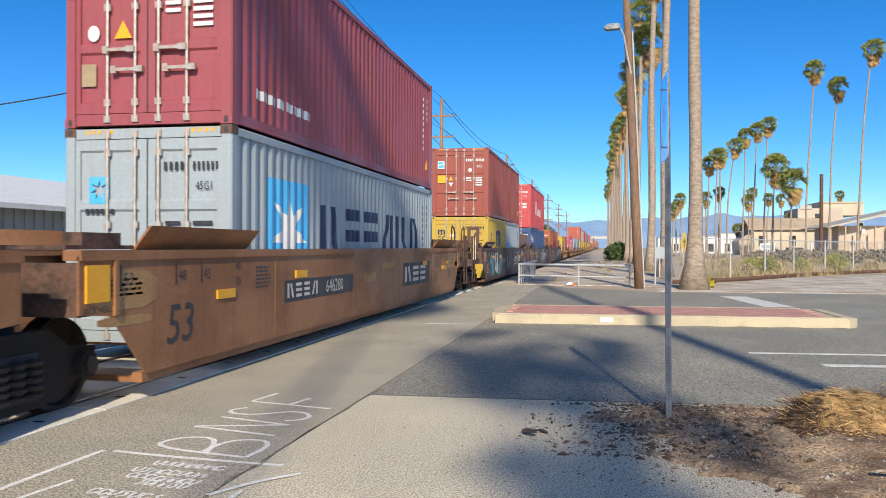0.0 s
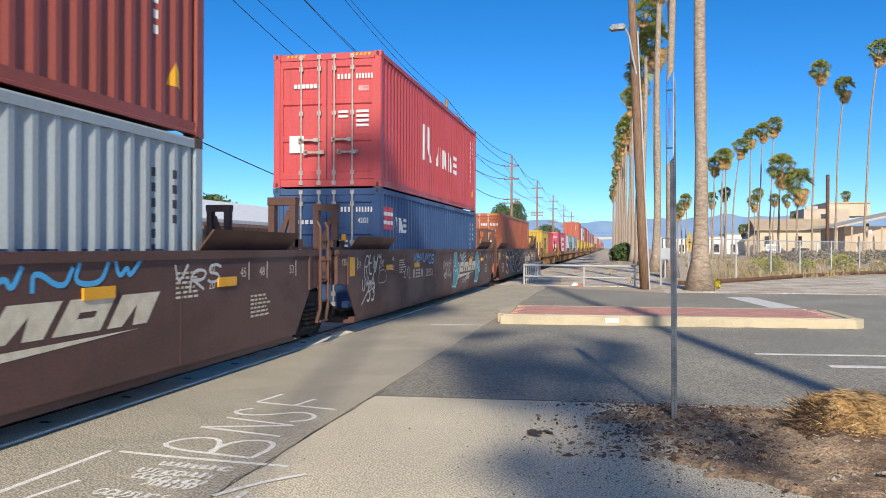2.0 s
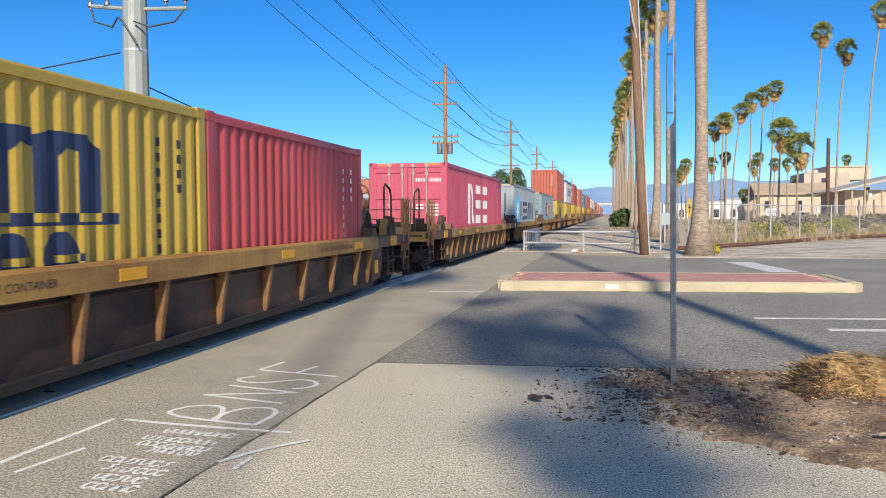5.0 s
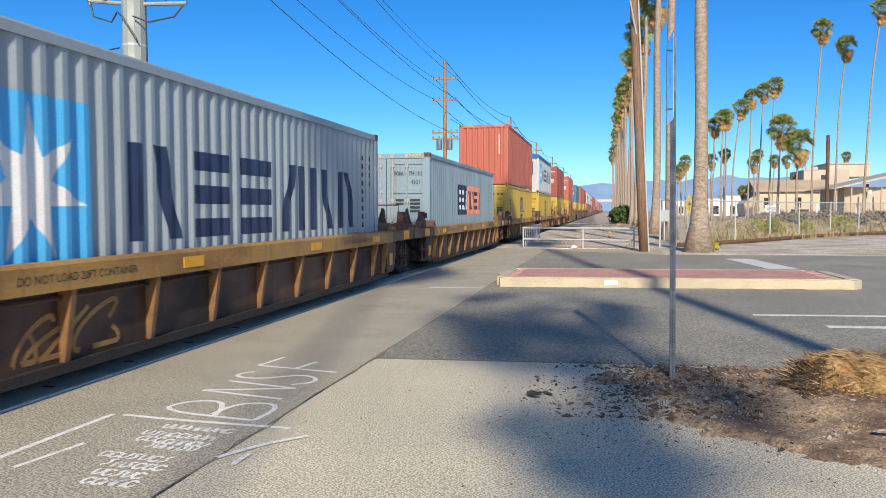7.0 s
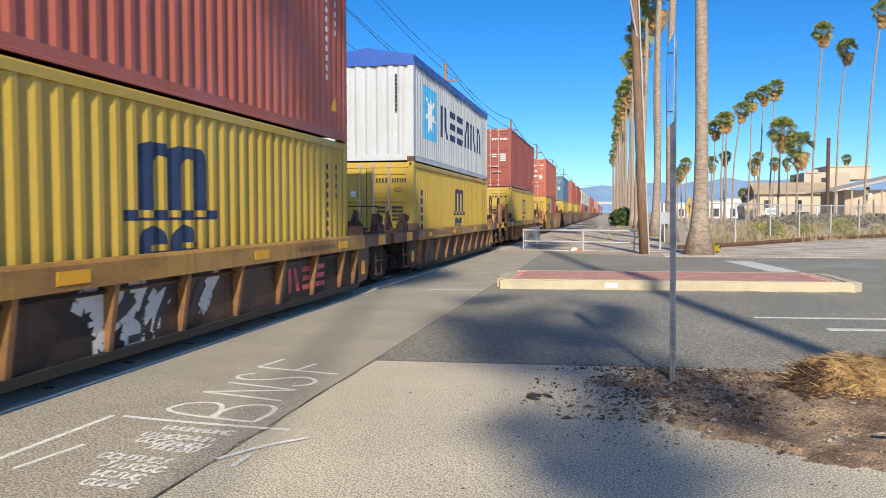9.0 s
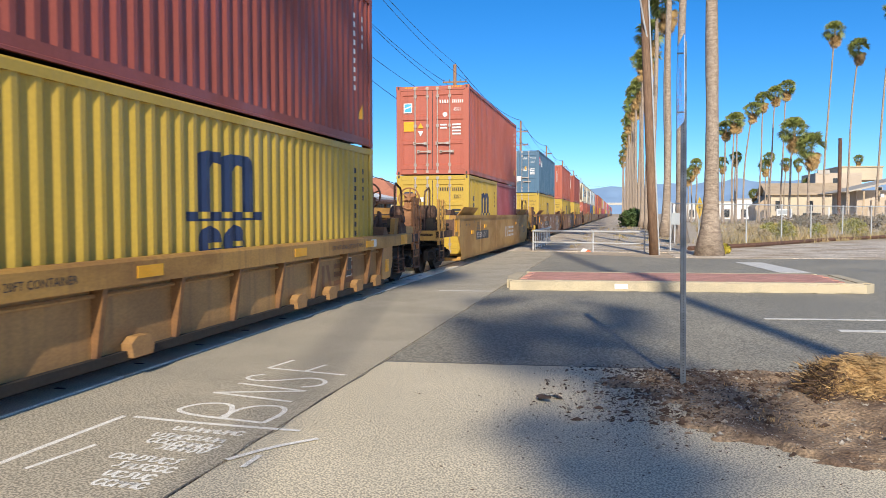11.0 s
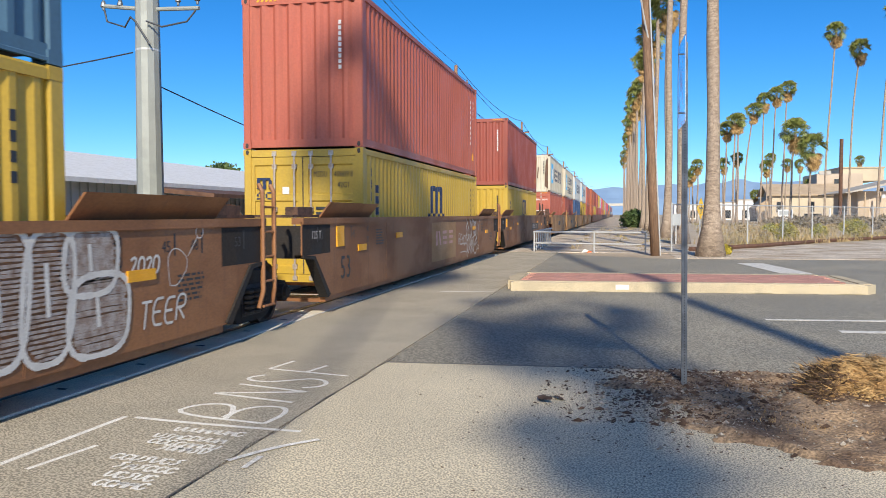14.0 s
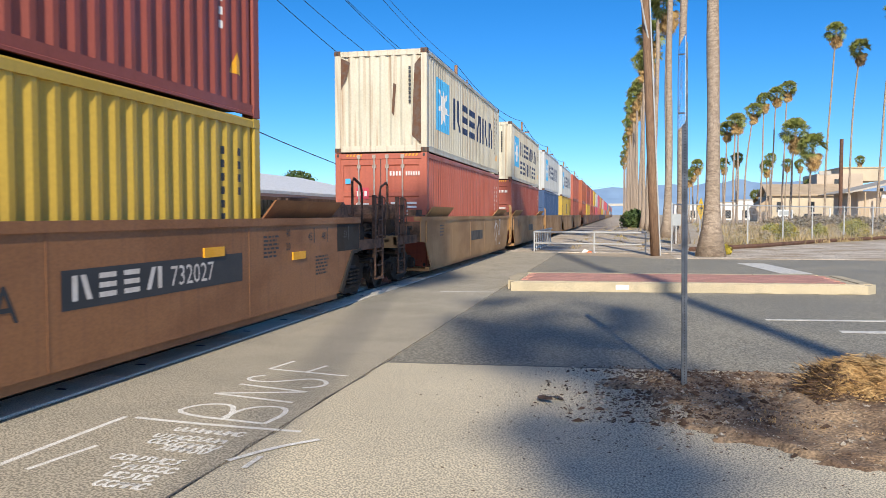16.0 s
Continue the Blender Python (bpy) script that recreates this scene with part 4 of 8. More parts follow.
def build_roadside():
    rng = random.Random(9)
    # low bank of soil at the foot of the sign post
    def soil_height(x, y):
        left = -0.15 + 0.22 * math.sin(y * 3.1) + max(0, (6.3 - y)) * 1.5 + 0.35 * noise.noise(Vector((x * 2.2, y * 2.2, 7))) + 0.30 * noise.noise(Vector((x * 7, y * 7, 4))) + 0.16 * noise.noise(Vector((x * 17, y * 17, 5)))
        edge = min((x - left) / 0.7, (8.42 + 0.07 * x - y + 0.12 * noise.noise(Vector((x * 3, 0, 1)))) / 0.35, (y - 4.65) / 0.8)
        k = max(0.0, min(1.0, edge))
        k = k * k * (3 - 2 * k)
        return -0.03 + k * (0.075 + 0.05 * noise.noise(Vector((x * 1.3, y * 1.3, 0))) + 0.035 * noise.noise(Vector((x * 6, y * 6, 3))) + 0.10 * math.exp(-((x - 1.9) ** 2 + (y - 6.9) ** 2) / 0.5))

    n, m = 210, 130
    x0, x1, y0, y1 = -0.7, 6.5, 4.6, 8.5
    mb = Mb()
    for j in range(m + 1):
        for i in range(n + 1):
            x, y = x0 + (x1 - x0) * i / n, y0 + (y1 - y0) * j / m
            z = soil_height(x, y)
            mb.v.append((x, y, z))
    for j in range(m):
        for i in range(n):
            a = j * (n + 1) + i
            mb.f.append((a, a + 1, a + n + 2, a + n + 1))
    structure("soil_bank", mb.mesh("soil_bank", True), M_SOIL, "brown soil bank with litter of bark")
    # loose stones and bark bits
    stones, bark = Mb(), Mb()
    for k in range(6400):
        if k < 2200:
            x, y = rng.gauss(0.55, 0.5), rng.uniform(6.1, 8.4)
            s = rng.uniform(0.005, 0.014) * (2.2 if rng.random() < 0.10 else 1)
        elif k < 4300:
            x, y = rng.uniform(-0.2, 4.5), rng.uniform(5.4, 8.5)
            s = rng.uniform(0.003, 0.012) * (2.4 if rng.random() < 0.06 else 1)
        else:
            x, y = (rng.gauss(0.2, 1.2), rng.uniform(2.5, 8.4)) if k < 5000 else (rng.gauss(0.35, 0.75), rng.gauss(6.3, 0.7))
            s = rng.uniform(0.003, 0.008)
        if x < -2.3:
            continue
        z = max(0.013, soil_height(x, y)) + s * 0.2
        mb2 = stones if rng.random() < (0.4 if k < 2200 else 0.75) else bark
        a = rng.uniform(0, 3.14)
        lx, ly = (s, s * 0.8) if mb2 is stones else (s * 1.8, s * 0.5)
        c, d = math.cos(a), math.sin(a)
        pt = lambda u, v, w: (x + u * lx * c - v * ly * d, y + u * lx * d + v * ly * c, z + w * s)
        i = len(mb2.v)
        mb2.v += [pt(-1, 0, 0), pt(0, -1, 0.1), pt(1, 0, 0), pt(0, 1, 0.1), pt(0.1, 0, 0.8), pt(0, 0, -0.8)]
        mb2.f += [tuple(i + q for q in t) for t in ((0, 1, 4), (1, 2, 4), (2, 3, 4), (3, 0, 4), (1, 0, 5), (2, 1, 5), (3, 2, 5), (0, 3, 5))]
    tagged(part("loose_stones", stones, M_STONE), "small loose stones on soil and asphalt", kind="stuff")
    tagged(part("bark_litter", bark, M_BARK), "dark bark chips and dead leaf bits", kind="stuff")
    # clump of dead straw
    c = thing("straw_clump", "clump of dead tan straw on the soil bank", "dead grass", pose(1.97, 7.0, 0.02) @ Matrix.Diagonal((1.0, 1.0, 0.95, 1)))
    core = Mb()
    for j in range(7):
        for i in range(14):
            a, u = 2 * math.pi * i / 14, j / 6 * math.pi / 2
            r = 1 + 0.35 * noise.noise(Vector((math.cos(a) * 2, math.sin(a) * 2, j * 0.6)))
            core.v.append((0.50 * r * math.cos(a) * math.cos(u), 0.36 * r * math.sin(a) * math.cos(u), 0.40 * math.sin(u) * r - 0.02))
    for j in range(6):
        for i in range(14):
            core.f.append((j * 14 + i, j * 14 + (i + 1) % 14, (j + 1) * 14 + (i + 1) % 14, (j + 1) * 14 + i))
    part("root_mass", core.mesh("root_mass", True), M_STRAW, c)
    st, dk = Mb(), Mb()
    for _ in range(9000):
        a, u = rng.uniform(0, 6.283), rng.uniform(0, 1.5)
        n_ = Vector((math.cos(a) * math.cos(u), math.sin(a) * math.cos(u), math.sin(u)))
        p = Vector((0.50 * n_.x, 0.36 * n_.y, 0.40 * n_.z)) * rng.uniform(0.94, 1.06) * (1 + 0.35 * noise.noise(Vector((math.cos(a) * 2, math.sin(a) * 2, u * 2.3))))
        d = (Vector((rng.uniform(-1, 1), rng.uniform(-0.9, 0.9), rng.uniform(-0.9, 0.25))) + n_ * rng.uniform(0.1, 0.7)).normalized() * rng.uniform(0.04, 0.13)
        if u > 1.0:
            d = Vector((rng.uniform(0.2, 1), rng.uniform(-0.7, 0.5), rng.uniform(-0.35, 0.12))).normalized() * rng.uniform(0.04, 0.12)
        w = d.cross(n_).normalized() * 0.0035
        if p.z + d.z < -0.02:
            d.z = -0.02 - p.z
        # left-hand and low strands go dark, painting in the shade of the hollow
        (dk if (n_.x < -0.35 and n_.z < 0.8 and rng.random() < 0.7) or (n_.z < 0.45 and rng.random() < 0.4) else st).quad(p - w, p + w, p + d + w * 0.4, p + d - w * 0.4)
    tagged(part("straw", st.mesh("straw", fix=False), M_STRAW, c), "matted dry stalks", kind="stuff")
    tagged(part("rotten_stalk", dk.mesh("rotten_stalk", fix=False), M_BARK, c), "stalks coloured dark for the shaded side and hollow", kind="stuff")
    spill = [(1.9 + rng.uniform(-0.9, 1.6), 6.75 + rng.uniform(-0.9, 0.7), rng.uniform(0.4, 1.0)) for _ in range(120)]
    sp = tufts("straw_litter", rng, spill, M_STRAW, "scattered dry straw on soil", 0.05, 0.16, 9, 0.003)
    sp.location.z = 0.07
    lf = thing("dead_leaf", "curled dark brown dead leaf on asphalt", "leaf", pose(-0.56, 6.75, 0.014) @ Matrix.Diagonal((1.15, 1.15, 0.6, 1)))
    m_ = Mb()
    for k in range(10):
        a0, a1 = k * 0.5, (k + 1) * 0.5
        p0 = Vector((0.10 * math.cos(a0), 0.13 * math.sin(a0), 0.008 + 0.006 * k))
        p1 = Vector((0.10 * math.cos(a1), 0.13 * math.sin(a1), 0.008 + 0.006 * (k + 1)))
        m_.quad(p0, p1, p1 * 0.45 + Vector((0, 0, 0.05)), p0 * 0.45 + Vector((0, 0, 0.05)))
    part("blade", m_, M_BARK, lf)
    br = thing("dry_branch", "short dry grey branch on the soil", "branch", pose(2.15, 5.75, 0.10))
    part("stick", Mb().tube([(-0.35, 0.05, 0), (-0.05, 0, 0.03), (0.3, 0.06, 0.01), (0.55, 0.02, 0.03)], [0.012, 0.02, 0.018, 0.01], 6), M_TRUNK, br)


def window(parent, x, y, z, w, h, facing="y"):
    f = part("window", Mb().box(-w / 2 - 0.12, w / 2 + 0.12, -0.08, 0.0, -h / 2 - 0.12, h / 2 + 0.12), M_BUFF, parent, at=pose(x, y, z))
    part("pane", Mb().box(-w / 2, w / 2, -0.10, -0.07, -h / 2, h / 2), M_GLASS, f)


def build_buildings():
    # cream depot with a gable, buff block behind it and a long shed with wide eaves
    b = thing("depot_building", "cream stucco depot with a brown gabled roof", "building", pose(32.2, 186, 0))
    part("wall", Mb().box(0.6, 15.5, 0, 12, 0, 5.8), M_CREAM, b)
    part("roof", Mb().prism([(-0.8, 5.6), (6.0, 8.0), (12.8, 5.6), (12.8, 5.9), (6.0, 8.4), (-0.8, 5.9)], "x", -0.6, 15.8), M_ROOFBROWN, b)
    part("gable", Mb().prism([(0, 5.7), (12, 5.7), (6, 8.0)], "x", 0.6, 0.9), M_CREAM, b)
    part("porch", Mb().prism([(-2.2, 0), (0.6, 0), (0.6, 5.2), (0.2, 5.5), (-2.5, 3.0)], "y", 1, 11), M_ROOFBROWN, b)
    for x in (2.2, 8.6):
        window(b, x, 0, 3.2, 1.3, 2.2)
    window(b, 9.0, 0, 0.9, 3.6, 1.6)
    b = thing("buff_building", "flat-roofed buff stucco block with cream upper storey", "building", pose(43.2, 192, 0))
    part("wall", Mb().box(0, 9.5, 0, 14, 0, 10.6), M_BUFF, b)
    part("wall", Mb().box(5.2, 14.0, 1, 14, 9, 11.8), M_CREAM, b)
    part("parapet", Mb().box(5.0, 14.2, 0.8, 14.2, 11.8, 12.1), M_KERB, b)
    for x, z in ((3.0, 4.8), (4.2, 8.6), (13.0, 6.5)):
        window(b, x, 0, z, 1.2, 1.6)
    part("dormer", Mb().prism([(-0.2, 10.4), (1.3, 10.4), (0.55, 11.3)], "x", 0.5, 3.0), M_ROOFPALE, b)
    b = thing("freight_shed", "cream freight shed with a wide pale overhanging roof", "building", pose(38.4, 148, 0))
    part("wall", Mb().box(2.5, 30, 4, 20, 0, 5.6), M_BUFF, b)
    part("gable_wall", Mb().prism([(10.5, 0), (34, 0), (34, 9.5), (24, 9.5), (10.5, 6.0)], "y", 1.5, 4.2), M_CREAM, b)
    part("roof", Mb().prism([(-0.4, 5.3), (0.0, 5.15), (12, 7.8), (26, 11.0), (26, 11.4), (12, 8.3)], "y", 0.6, 20), M_ROOFPALE, b)
    for k in range(4):
        part("post", Mb().box(-0.12, 0.12, -0.12, 0.12, 0, 5.4), M_ROOFBROWN, b, at=pose(0.6 + 2.4 * k, 1.4, 0))
        part("door", Mb().box(-0.8, 0.8, -0.06, 0, 0, 2.9), M_ROOFBROWN, b, at=pose(3.6 + 2.3 * k, 4.0, 0))
    window(b, 13.2, 1.5, 2.2, 1.6, 2.4)
    part("lamp", Mb().tube([(5.6, 0.5, 4.3), (5.6, 0.5, 4.9)], 0.35, 8), M_WHITE, b)
    # pale warehouses far off
    for i, (x, y, w, h) in enumerate(((25, 235, 7, 4.8), (33, 240, 7, 5.6), (41, 250, 8, 5.0), (17, 260, 8, 4.6))):
        b = thing("warehouse", "distant white flat-roofed warehouse", "building", pose(x, y, 0), "distant warehouses")
        part("wall", Mb().box(0, w, 0, 12, 0, h), M_WHITE, b)
        part("roof", Mb().box(-0.2, w + 0.2, -0.2, 12.2, h, h + 0.25), M_ROOFPALE, b)
        for k in range(2):
            window(b, w * (0.3 + 0.4 * k), 0, 1.6, 1.4, 2.2)
    s = thing("chimney_pole", "tall rusty steel post", "post", pose(37.0, 147.5, 0))
    part("post", Mb().tube([(0, 0, 0), (0, 0, 14.4)], 0.3, 10), M_RUSTRAIL, s)
    sg = thing("billboard", "small pale blue and white board on posts", "sign", pose(19.2, 105, 0) @ Matrix.Diagonal((0.55, 1, 0.9, 1)))
    part("board", Mb().box(0, 3.2, -0.06, 0.06, 0.9, 2.4), M_WHITE, sg)
    part("blue_bar", Mb().box(0.3, 2.9, -0.08, -0.065, 1.7, 2.2), M_METALWALL, sg)
    for x in (0.3, 2.9):
        part("post", Mb().box(x - 0.06, x + 0.06, -0.05, 0.05, 0, 0.95), M_GALV, sg)
    # depot shed beyond the train: pale roof, corrugated wall, open canopy
    w = thing("warehouse", "long metal-clad shed with a pale roof", "building", pose(-30, 20, 0))
    wall = Mb()
    for k in range(110):
        y = -6 + 0.5 * k
        wall.box(9.9, 10.0, y, y + 0.25, 0, 2.9).box(9.86, 9.94, y + 0.25, y + 0.5, 0, 2.9)
    part("wall", wall, M_METALWALL, w)
    part("back_wall", Mb().box(-8, 9.8, -6, 49, 0, 2.8), M_METALWALL, w)
    part("roof", Mb().prism([(-8.6, 2.8), (1, 4.8), (10.8, 2.82), (10.8, 3.0), (1, 5.05), (-8.6, 3.0)], "y", -7, 49.5), M_WHITE, w)
    part("canopy", Mb().prism([(10.9, 2.6), (14.2, 2.3), (14.2, 2.46), (10.9, 2.8)], "y", 9, 48), M_RUSTRAIL, w)
    for k in range(7):
        part("canopy_post", cached("canopy_post", lambda: Mb().tube([(0, 0, 0), (0, 0, 2.35)], 0.06, 6)), M_RUSTRAIL, w, at=pose(13.9, 10 + 6 * k, 0))
    for i, (x, y) in enumerate(((-27.5, 84), (-40, 92))):
        h = thing("house", "low house with a red hipped tile roof", "house", pose(x, y, 0), "houses beyond the railway")
        part("wall", Mb().box(-5, 5, -4, 4, 0, 3.2), M_CREAM, h)
        rf = Mb()
        rf.v += [(-5.8, -4.8, 3.0), (5.8, -4.8, 3.0), (5.8, 4.8, 3.0), (-5.8, 4.8, 3.0), (-2, 0, 5.6), (2, 0, 5.6)]
        rf.f += [(0, 1, 5, 4), (1, 2, 5), (2, 3, 4, 5), (3, 0, 4), (3, 2, 1, 0)]
        part("roof", rf, M_ROOFRED, h)
        window(h, 2, -4, 1.8, 1.4, 1.2)
    # flyover far down the line
    f = thing("flyover", "distant pale concrete flyover", "bridge", pose(-2, 700, 0))
    part("deck", Mb().box(-34, 30, 0, 10, 9.0, 11.0), M_CONCRETE, f)
    for x in (-30, -15, 15, 27):
        part("pier", Mb().box(x - 1, x + 1, 2, 8, 0, 9.0), M_CONCRETE, f)


def build_mountains():
    for name, y, seed, base, amp, x0, x1 in (("mountain_range", 4300, 3, 150, 130, -2600, 3900), ("foothills", 3300, 8, 70, 70, -2400, 3200)):
        mb = Mb()
        n = 160
        for k in range(n + 1):
            x = x0 + (x1 - x0) * k / n
            h = base + amp * (0.55 * noise.noise(Vector((x * 0.0011, seed, 0))) + 0.3 * noise.noise(Vector((x * 0.004, seed, 1))) + 0.12 * noise.noise(Vector((x * 0.012, seed, 2)))) + 0.022 * max(0, x)
            mb.v += [(x, y, -30), (x, y + 60 + h * 0.8, h)]
            mb.v += [(x, y + 500, h * 0.9)]
        for k in range(n):
            a = 3 * k
            mb.f += [(a, a + 3, a + 4, a + 1), (a + 1, a + 4, a + 5, a + 2)]
        structure(name, mb.mesh(name, True), M_MOUNTAIN, "mountains on the horizon tinted blue for haze")
# ---------- shipping containers ----------
# Local space: near end at y = 0, length along +y, floor at z = 0, the side that faces the street at +x.
HW, PITCH, DEPTH = 1.219, 0.278, 0.034


def wave(u):
    """Depth of the corrugation below its outer face at u along the panel."""
    k = (u % PITCH) / PITCH
    return 0.0 if k < 0.26 else (k - 0.26) / 0.24 if k < 0.5 else 1.0 if k < 0.76 else (1 - k) / 0.24


def wave_stops(a, b):
    us = {a, b}
    i = math.floor(a / PITCH)
    while i * PITCH < b:
        us.update(u for u in ((i + k) * PITCH for k in (0, 0.26, 0.5, 0.76)) if a < u < b)
        i += 1
    return sorted(us)


def side_panel(L, H, sx):
    mb = Mb()
    us = wave_stops(0.0, L - 0.36)
    x = HW - 0.012
    for z0, z1 in ((0.16, H - 0.12),):
        for a, b in zip(us, us[1:]):
            xa, xb = sx * (x - DEPTH * wave(a)), sx * (x - DEPTH * wave(b))
            mb.quad((xa, a + 0.18, z0), (xb, b + 0.18, z0), (xb, b + 0.18, z1), (xa, a + 0.18, z1))
    return mb


def end_panel(H):
    mb = Mb()
    us = wave_stops(0.0, 2.18)
    for a, b in zip(us, us[1:]):
        ya, yb = 0.02 + 0.045 * wave(a), 0.02 + 0.045 * wave(b)
        mb.quad((a - 1.09, ya, 0.16), (b - 1.09, yb, 0.16), (b - 1.09, yb, H - 0.14), (a - 1.09, ya, H - 0.14))
    return mb


def door_leaf(H, s):
    """One door leaf with three pressed recesses."""
    mb = Mb()
    x0, x1 = (-1.1, -0.012) if s < 0 else (0.012, 1.1)
    z0, z1 = 0.18, H - 0.16
    n = 3
    band = 0.17
    hgt = (z1 - z0 - band * (n + 1)) / n
    out = [(0.052, z0)]
    for i in range(n + 1):
        z = z0 + i * (hgt + band)
        out += [(0.022, z + 0.03), (0.022, z + band - 0.03), (0.052, z + band)]
        if i < n:
            out.append((0.052, z + band + hgt))
    out[0] = (0.022, z0)
    out[-1] = (0.022, z1)
    return mb.prism(out + [(0.075, z1), (0.075, z0)], "x", x0, x1)


def door_stile(H, s, outer):
    x0, x1 = (-1.1, -0.012) if s < 0 else (0.012, 1.1)
    a = x1 - 0.1 if (outer == (s > 0)) else x0
    return Mb().box(a, a + 0.1, 0.0205, 0.05, 0.18, H - 0.16)


def lock_rod(H):
    mb = Mb().tube([(0, 0, 0.1), (0, 0, H - 0.08)], 0.021, 6)
    for z in (0.1, 0.32, 0.55 * H, H - 0.34, H - 0.09):
        mb.box(-0.045, 0.045, -0.012, 0.035, z - 0.045, z + 0.045)
    return mb


def lock_handle():
    return Mb().box(-0.02, 0.36, -0.05, -0.03, -0.022, 0.022).box(0.3, 0.42, -0.055, -0.005, -0.04, 0.04).box(-0.05, 0.03, -0.05, 0.0, -0.05, 0.05)


def castings(H, L):
    out = []
    for y in (0.0, L - 0.178):
        for sx in (-1, 1):
            for z in (0.0, H - 0.118):
                out.append((sx, y, z))
    return out


def casting(sx, at_near):
    """A corner casting with its oval hole sunk into the two outer faces."""
    mb = Mb()
    x0, x1 = (HW - 0.162, HW + 0.004)
    a, b = sx * x0, sx * x1
    mb.box(min(a, b), max(a, b), -0.004, 0.178, 0.0, 0.118)
    return mb


def trapezoids(polys, stops):
    """Cuts polygons (even-odd) in the (u, z) plane into upright trapezoids that break at the given stops."""
    edges = []
    us = set()
    for p in polys:
        for (a, b), (c, d) in zip(p, p[1:] + p[:1]):
            us.update((a, c))
            if abs(a - c) > 1e-9:
                edges.append((a, b, c, d) if a < c else (c, d, a, b))
    lo, hi = min(us), max(us)
    us = sorted(us | {s for s in stops if lo < s < hi})
    out = []
    for u0, u1 in zip(us, us[1:]):
        if u1 - u0 < 1e-6:
            continue
        m = (u0 + u1) / 2
        at = lambda e, u: e[1] + (e[3] - e[1]) * (u - e[0]) / (e[2] - e[0])
        cut = sorted((e for e in edges if e[0] <= m <= e[2]), key=lambda e: at(e, m))
        for e, g in zip(cut[::2], cut[1::2]):
            out.append((u0, u1, at(e, u0), at(e, u1), at(g, u0), at(g, u1)))
    return out


def side_decal(polys, L):
    """Paint film that lies on the corrugated side facing the street; polygons in (y, z)."""
    mb = Mb()
    stops = [u + 0.18 for u in wave_stops(0.0, L - 0.36)]
    for u0, u1, a0, a1, b0, b1 in trapezoids(polys, stops):
        e = 1e-5
        x0, x1 = (HW - 0.012 - DEPTH * wave(u + d - 0.18) + 0.003 for u, d in ((u0, e), (u1, -e)))
        mb.quad((x0, u0, a0), (x1, u1, a1), (x1, u1, b1), (x0, u0, b0))
    return mb


def rect(y0, y1, z0, z1):
    return [(y0, z0), (y1, z0), (y1, z1), (y0, z1)]


def star(cy, cz, r, n=7, inner=0.38):
    return [(cy + r * k * math.sin(math.pi * i / n), cz + r * k * math.cos(math.pi * i / n)) for i in range(2 * n) for k in ((1, inner)[i % 2],)]


def block_word(y, z, h, n, w, gap, kind=0):
    """A row of plain block marks: uprights joined by bars."""
    out = []
    t = w * 0.27
    for i in range(n):
        a = y + i * (w + gap)
        style = (i * 2 + kind) % 5
        if style in (0, 3):
            out += [rect(a, a + t, z, z + h), [(a + t * 1.5, z + h), (a + t * 2.5, z + h), (a + w * 0.98, z), (a + w * 0.98 - t, z)]]
        elif style in (2, 4):
            out += [rect(a, a + w * 0.92, z + k * h, z + (k + 0.22) * h) for k in (0, 0.39, 0.78)]
        else:
            out += [rect(a + w - t, a + w, z, z + h), [(a, z), (a + t, z), (a + w * 0.62, z + h), (a + w * 0.62 - t, z + h)]]
    return out


def slant_marks(y, z, h, n, w, gap):
    """A row of heavy slanting blocks, each with a slot cut into it."""
    out = []
    for i in range(n):
        a, k = y + i * (w + gap), 0.24
        at = lambda u, v: (a + u * w + k * v, z + v * h)
        out.append([at(0, 0), at(1, 0), at(1, 1), at(0, 1)])
        out.append([at(0.34, 0.42), at(0.72, 0.42), at(0.72, 0.60), at(0.34, 0.60)] if i % 2 == 0 else [at(0.36, 0), at(0.62, 0), at(0.50, 0.66)])
    return out


def bars(y, z, n, w, h, gap, upright=True):
    """Rows of small plain bars in place of small writing."""
    out = []
    for i in range(n):
        a = (y, z - i * (h + gap)) if upright else (y + i * (w + gap), z)
        out.append(rect(a[0], a[0] + w, a[1], a[1] + h))
    return out


def stencil(y, z, rows, width, h):
    """Lines of small broken bars in place of writing too small to read."""
    rng = random.Random(round(y * 100) + rows)
    out = []
    for r in range(rows):
        u = 0.0
        end = width * rng.uniform(0.7, 1.0)
        while u < end:
            w = rng.uniform(0.05, 0.15)
            out.append(rect(y + u, y + min(u + w, end), z - r * h * 2.0, z - r * h * 2.0 + h))
            u += w + 0.03
    return out


def flat_film(polys, place):
    """A paint film on a flat face: polygons (even-odd) become quads set by place(u, z)."""
    mb = Mb()
    for u0, u1, a0, a1, b0, b1 in trapezoids(polys, []):
        mb.quad(place(u0, a0), place(u1, a1), place(u1, b1), place(u0, b0))
    return mb


def end_film(polys, y=-0.004):
    return flat_film(polys, lambda u, z: (u, y, z))


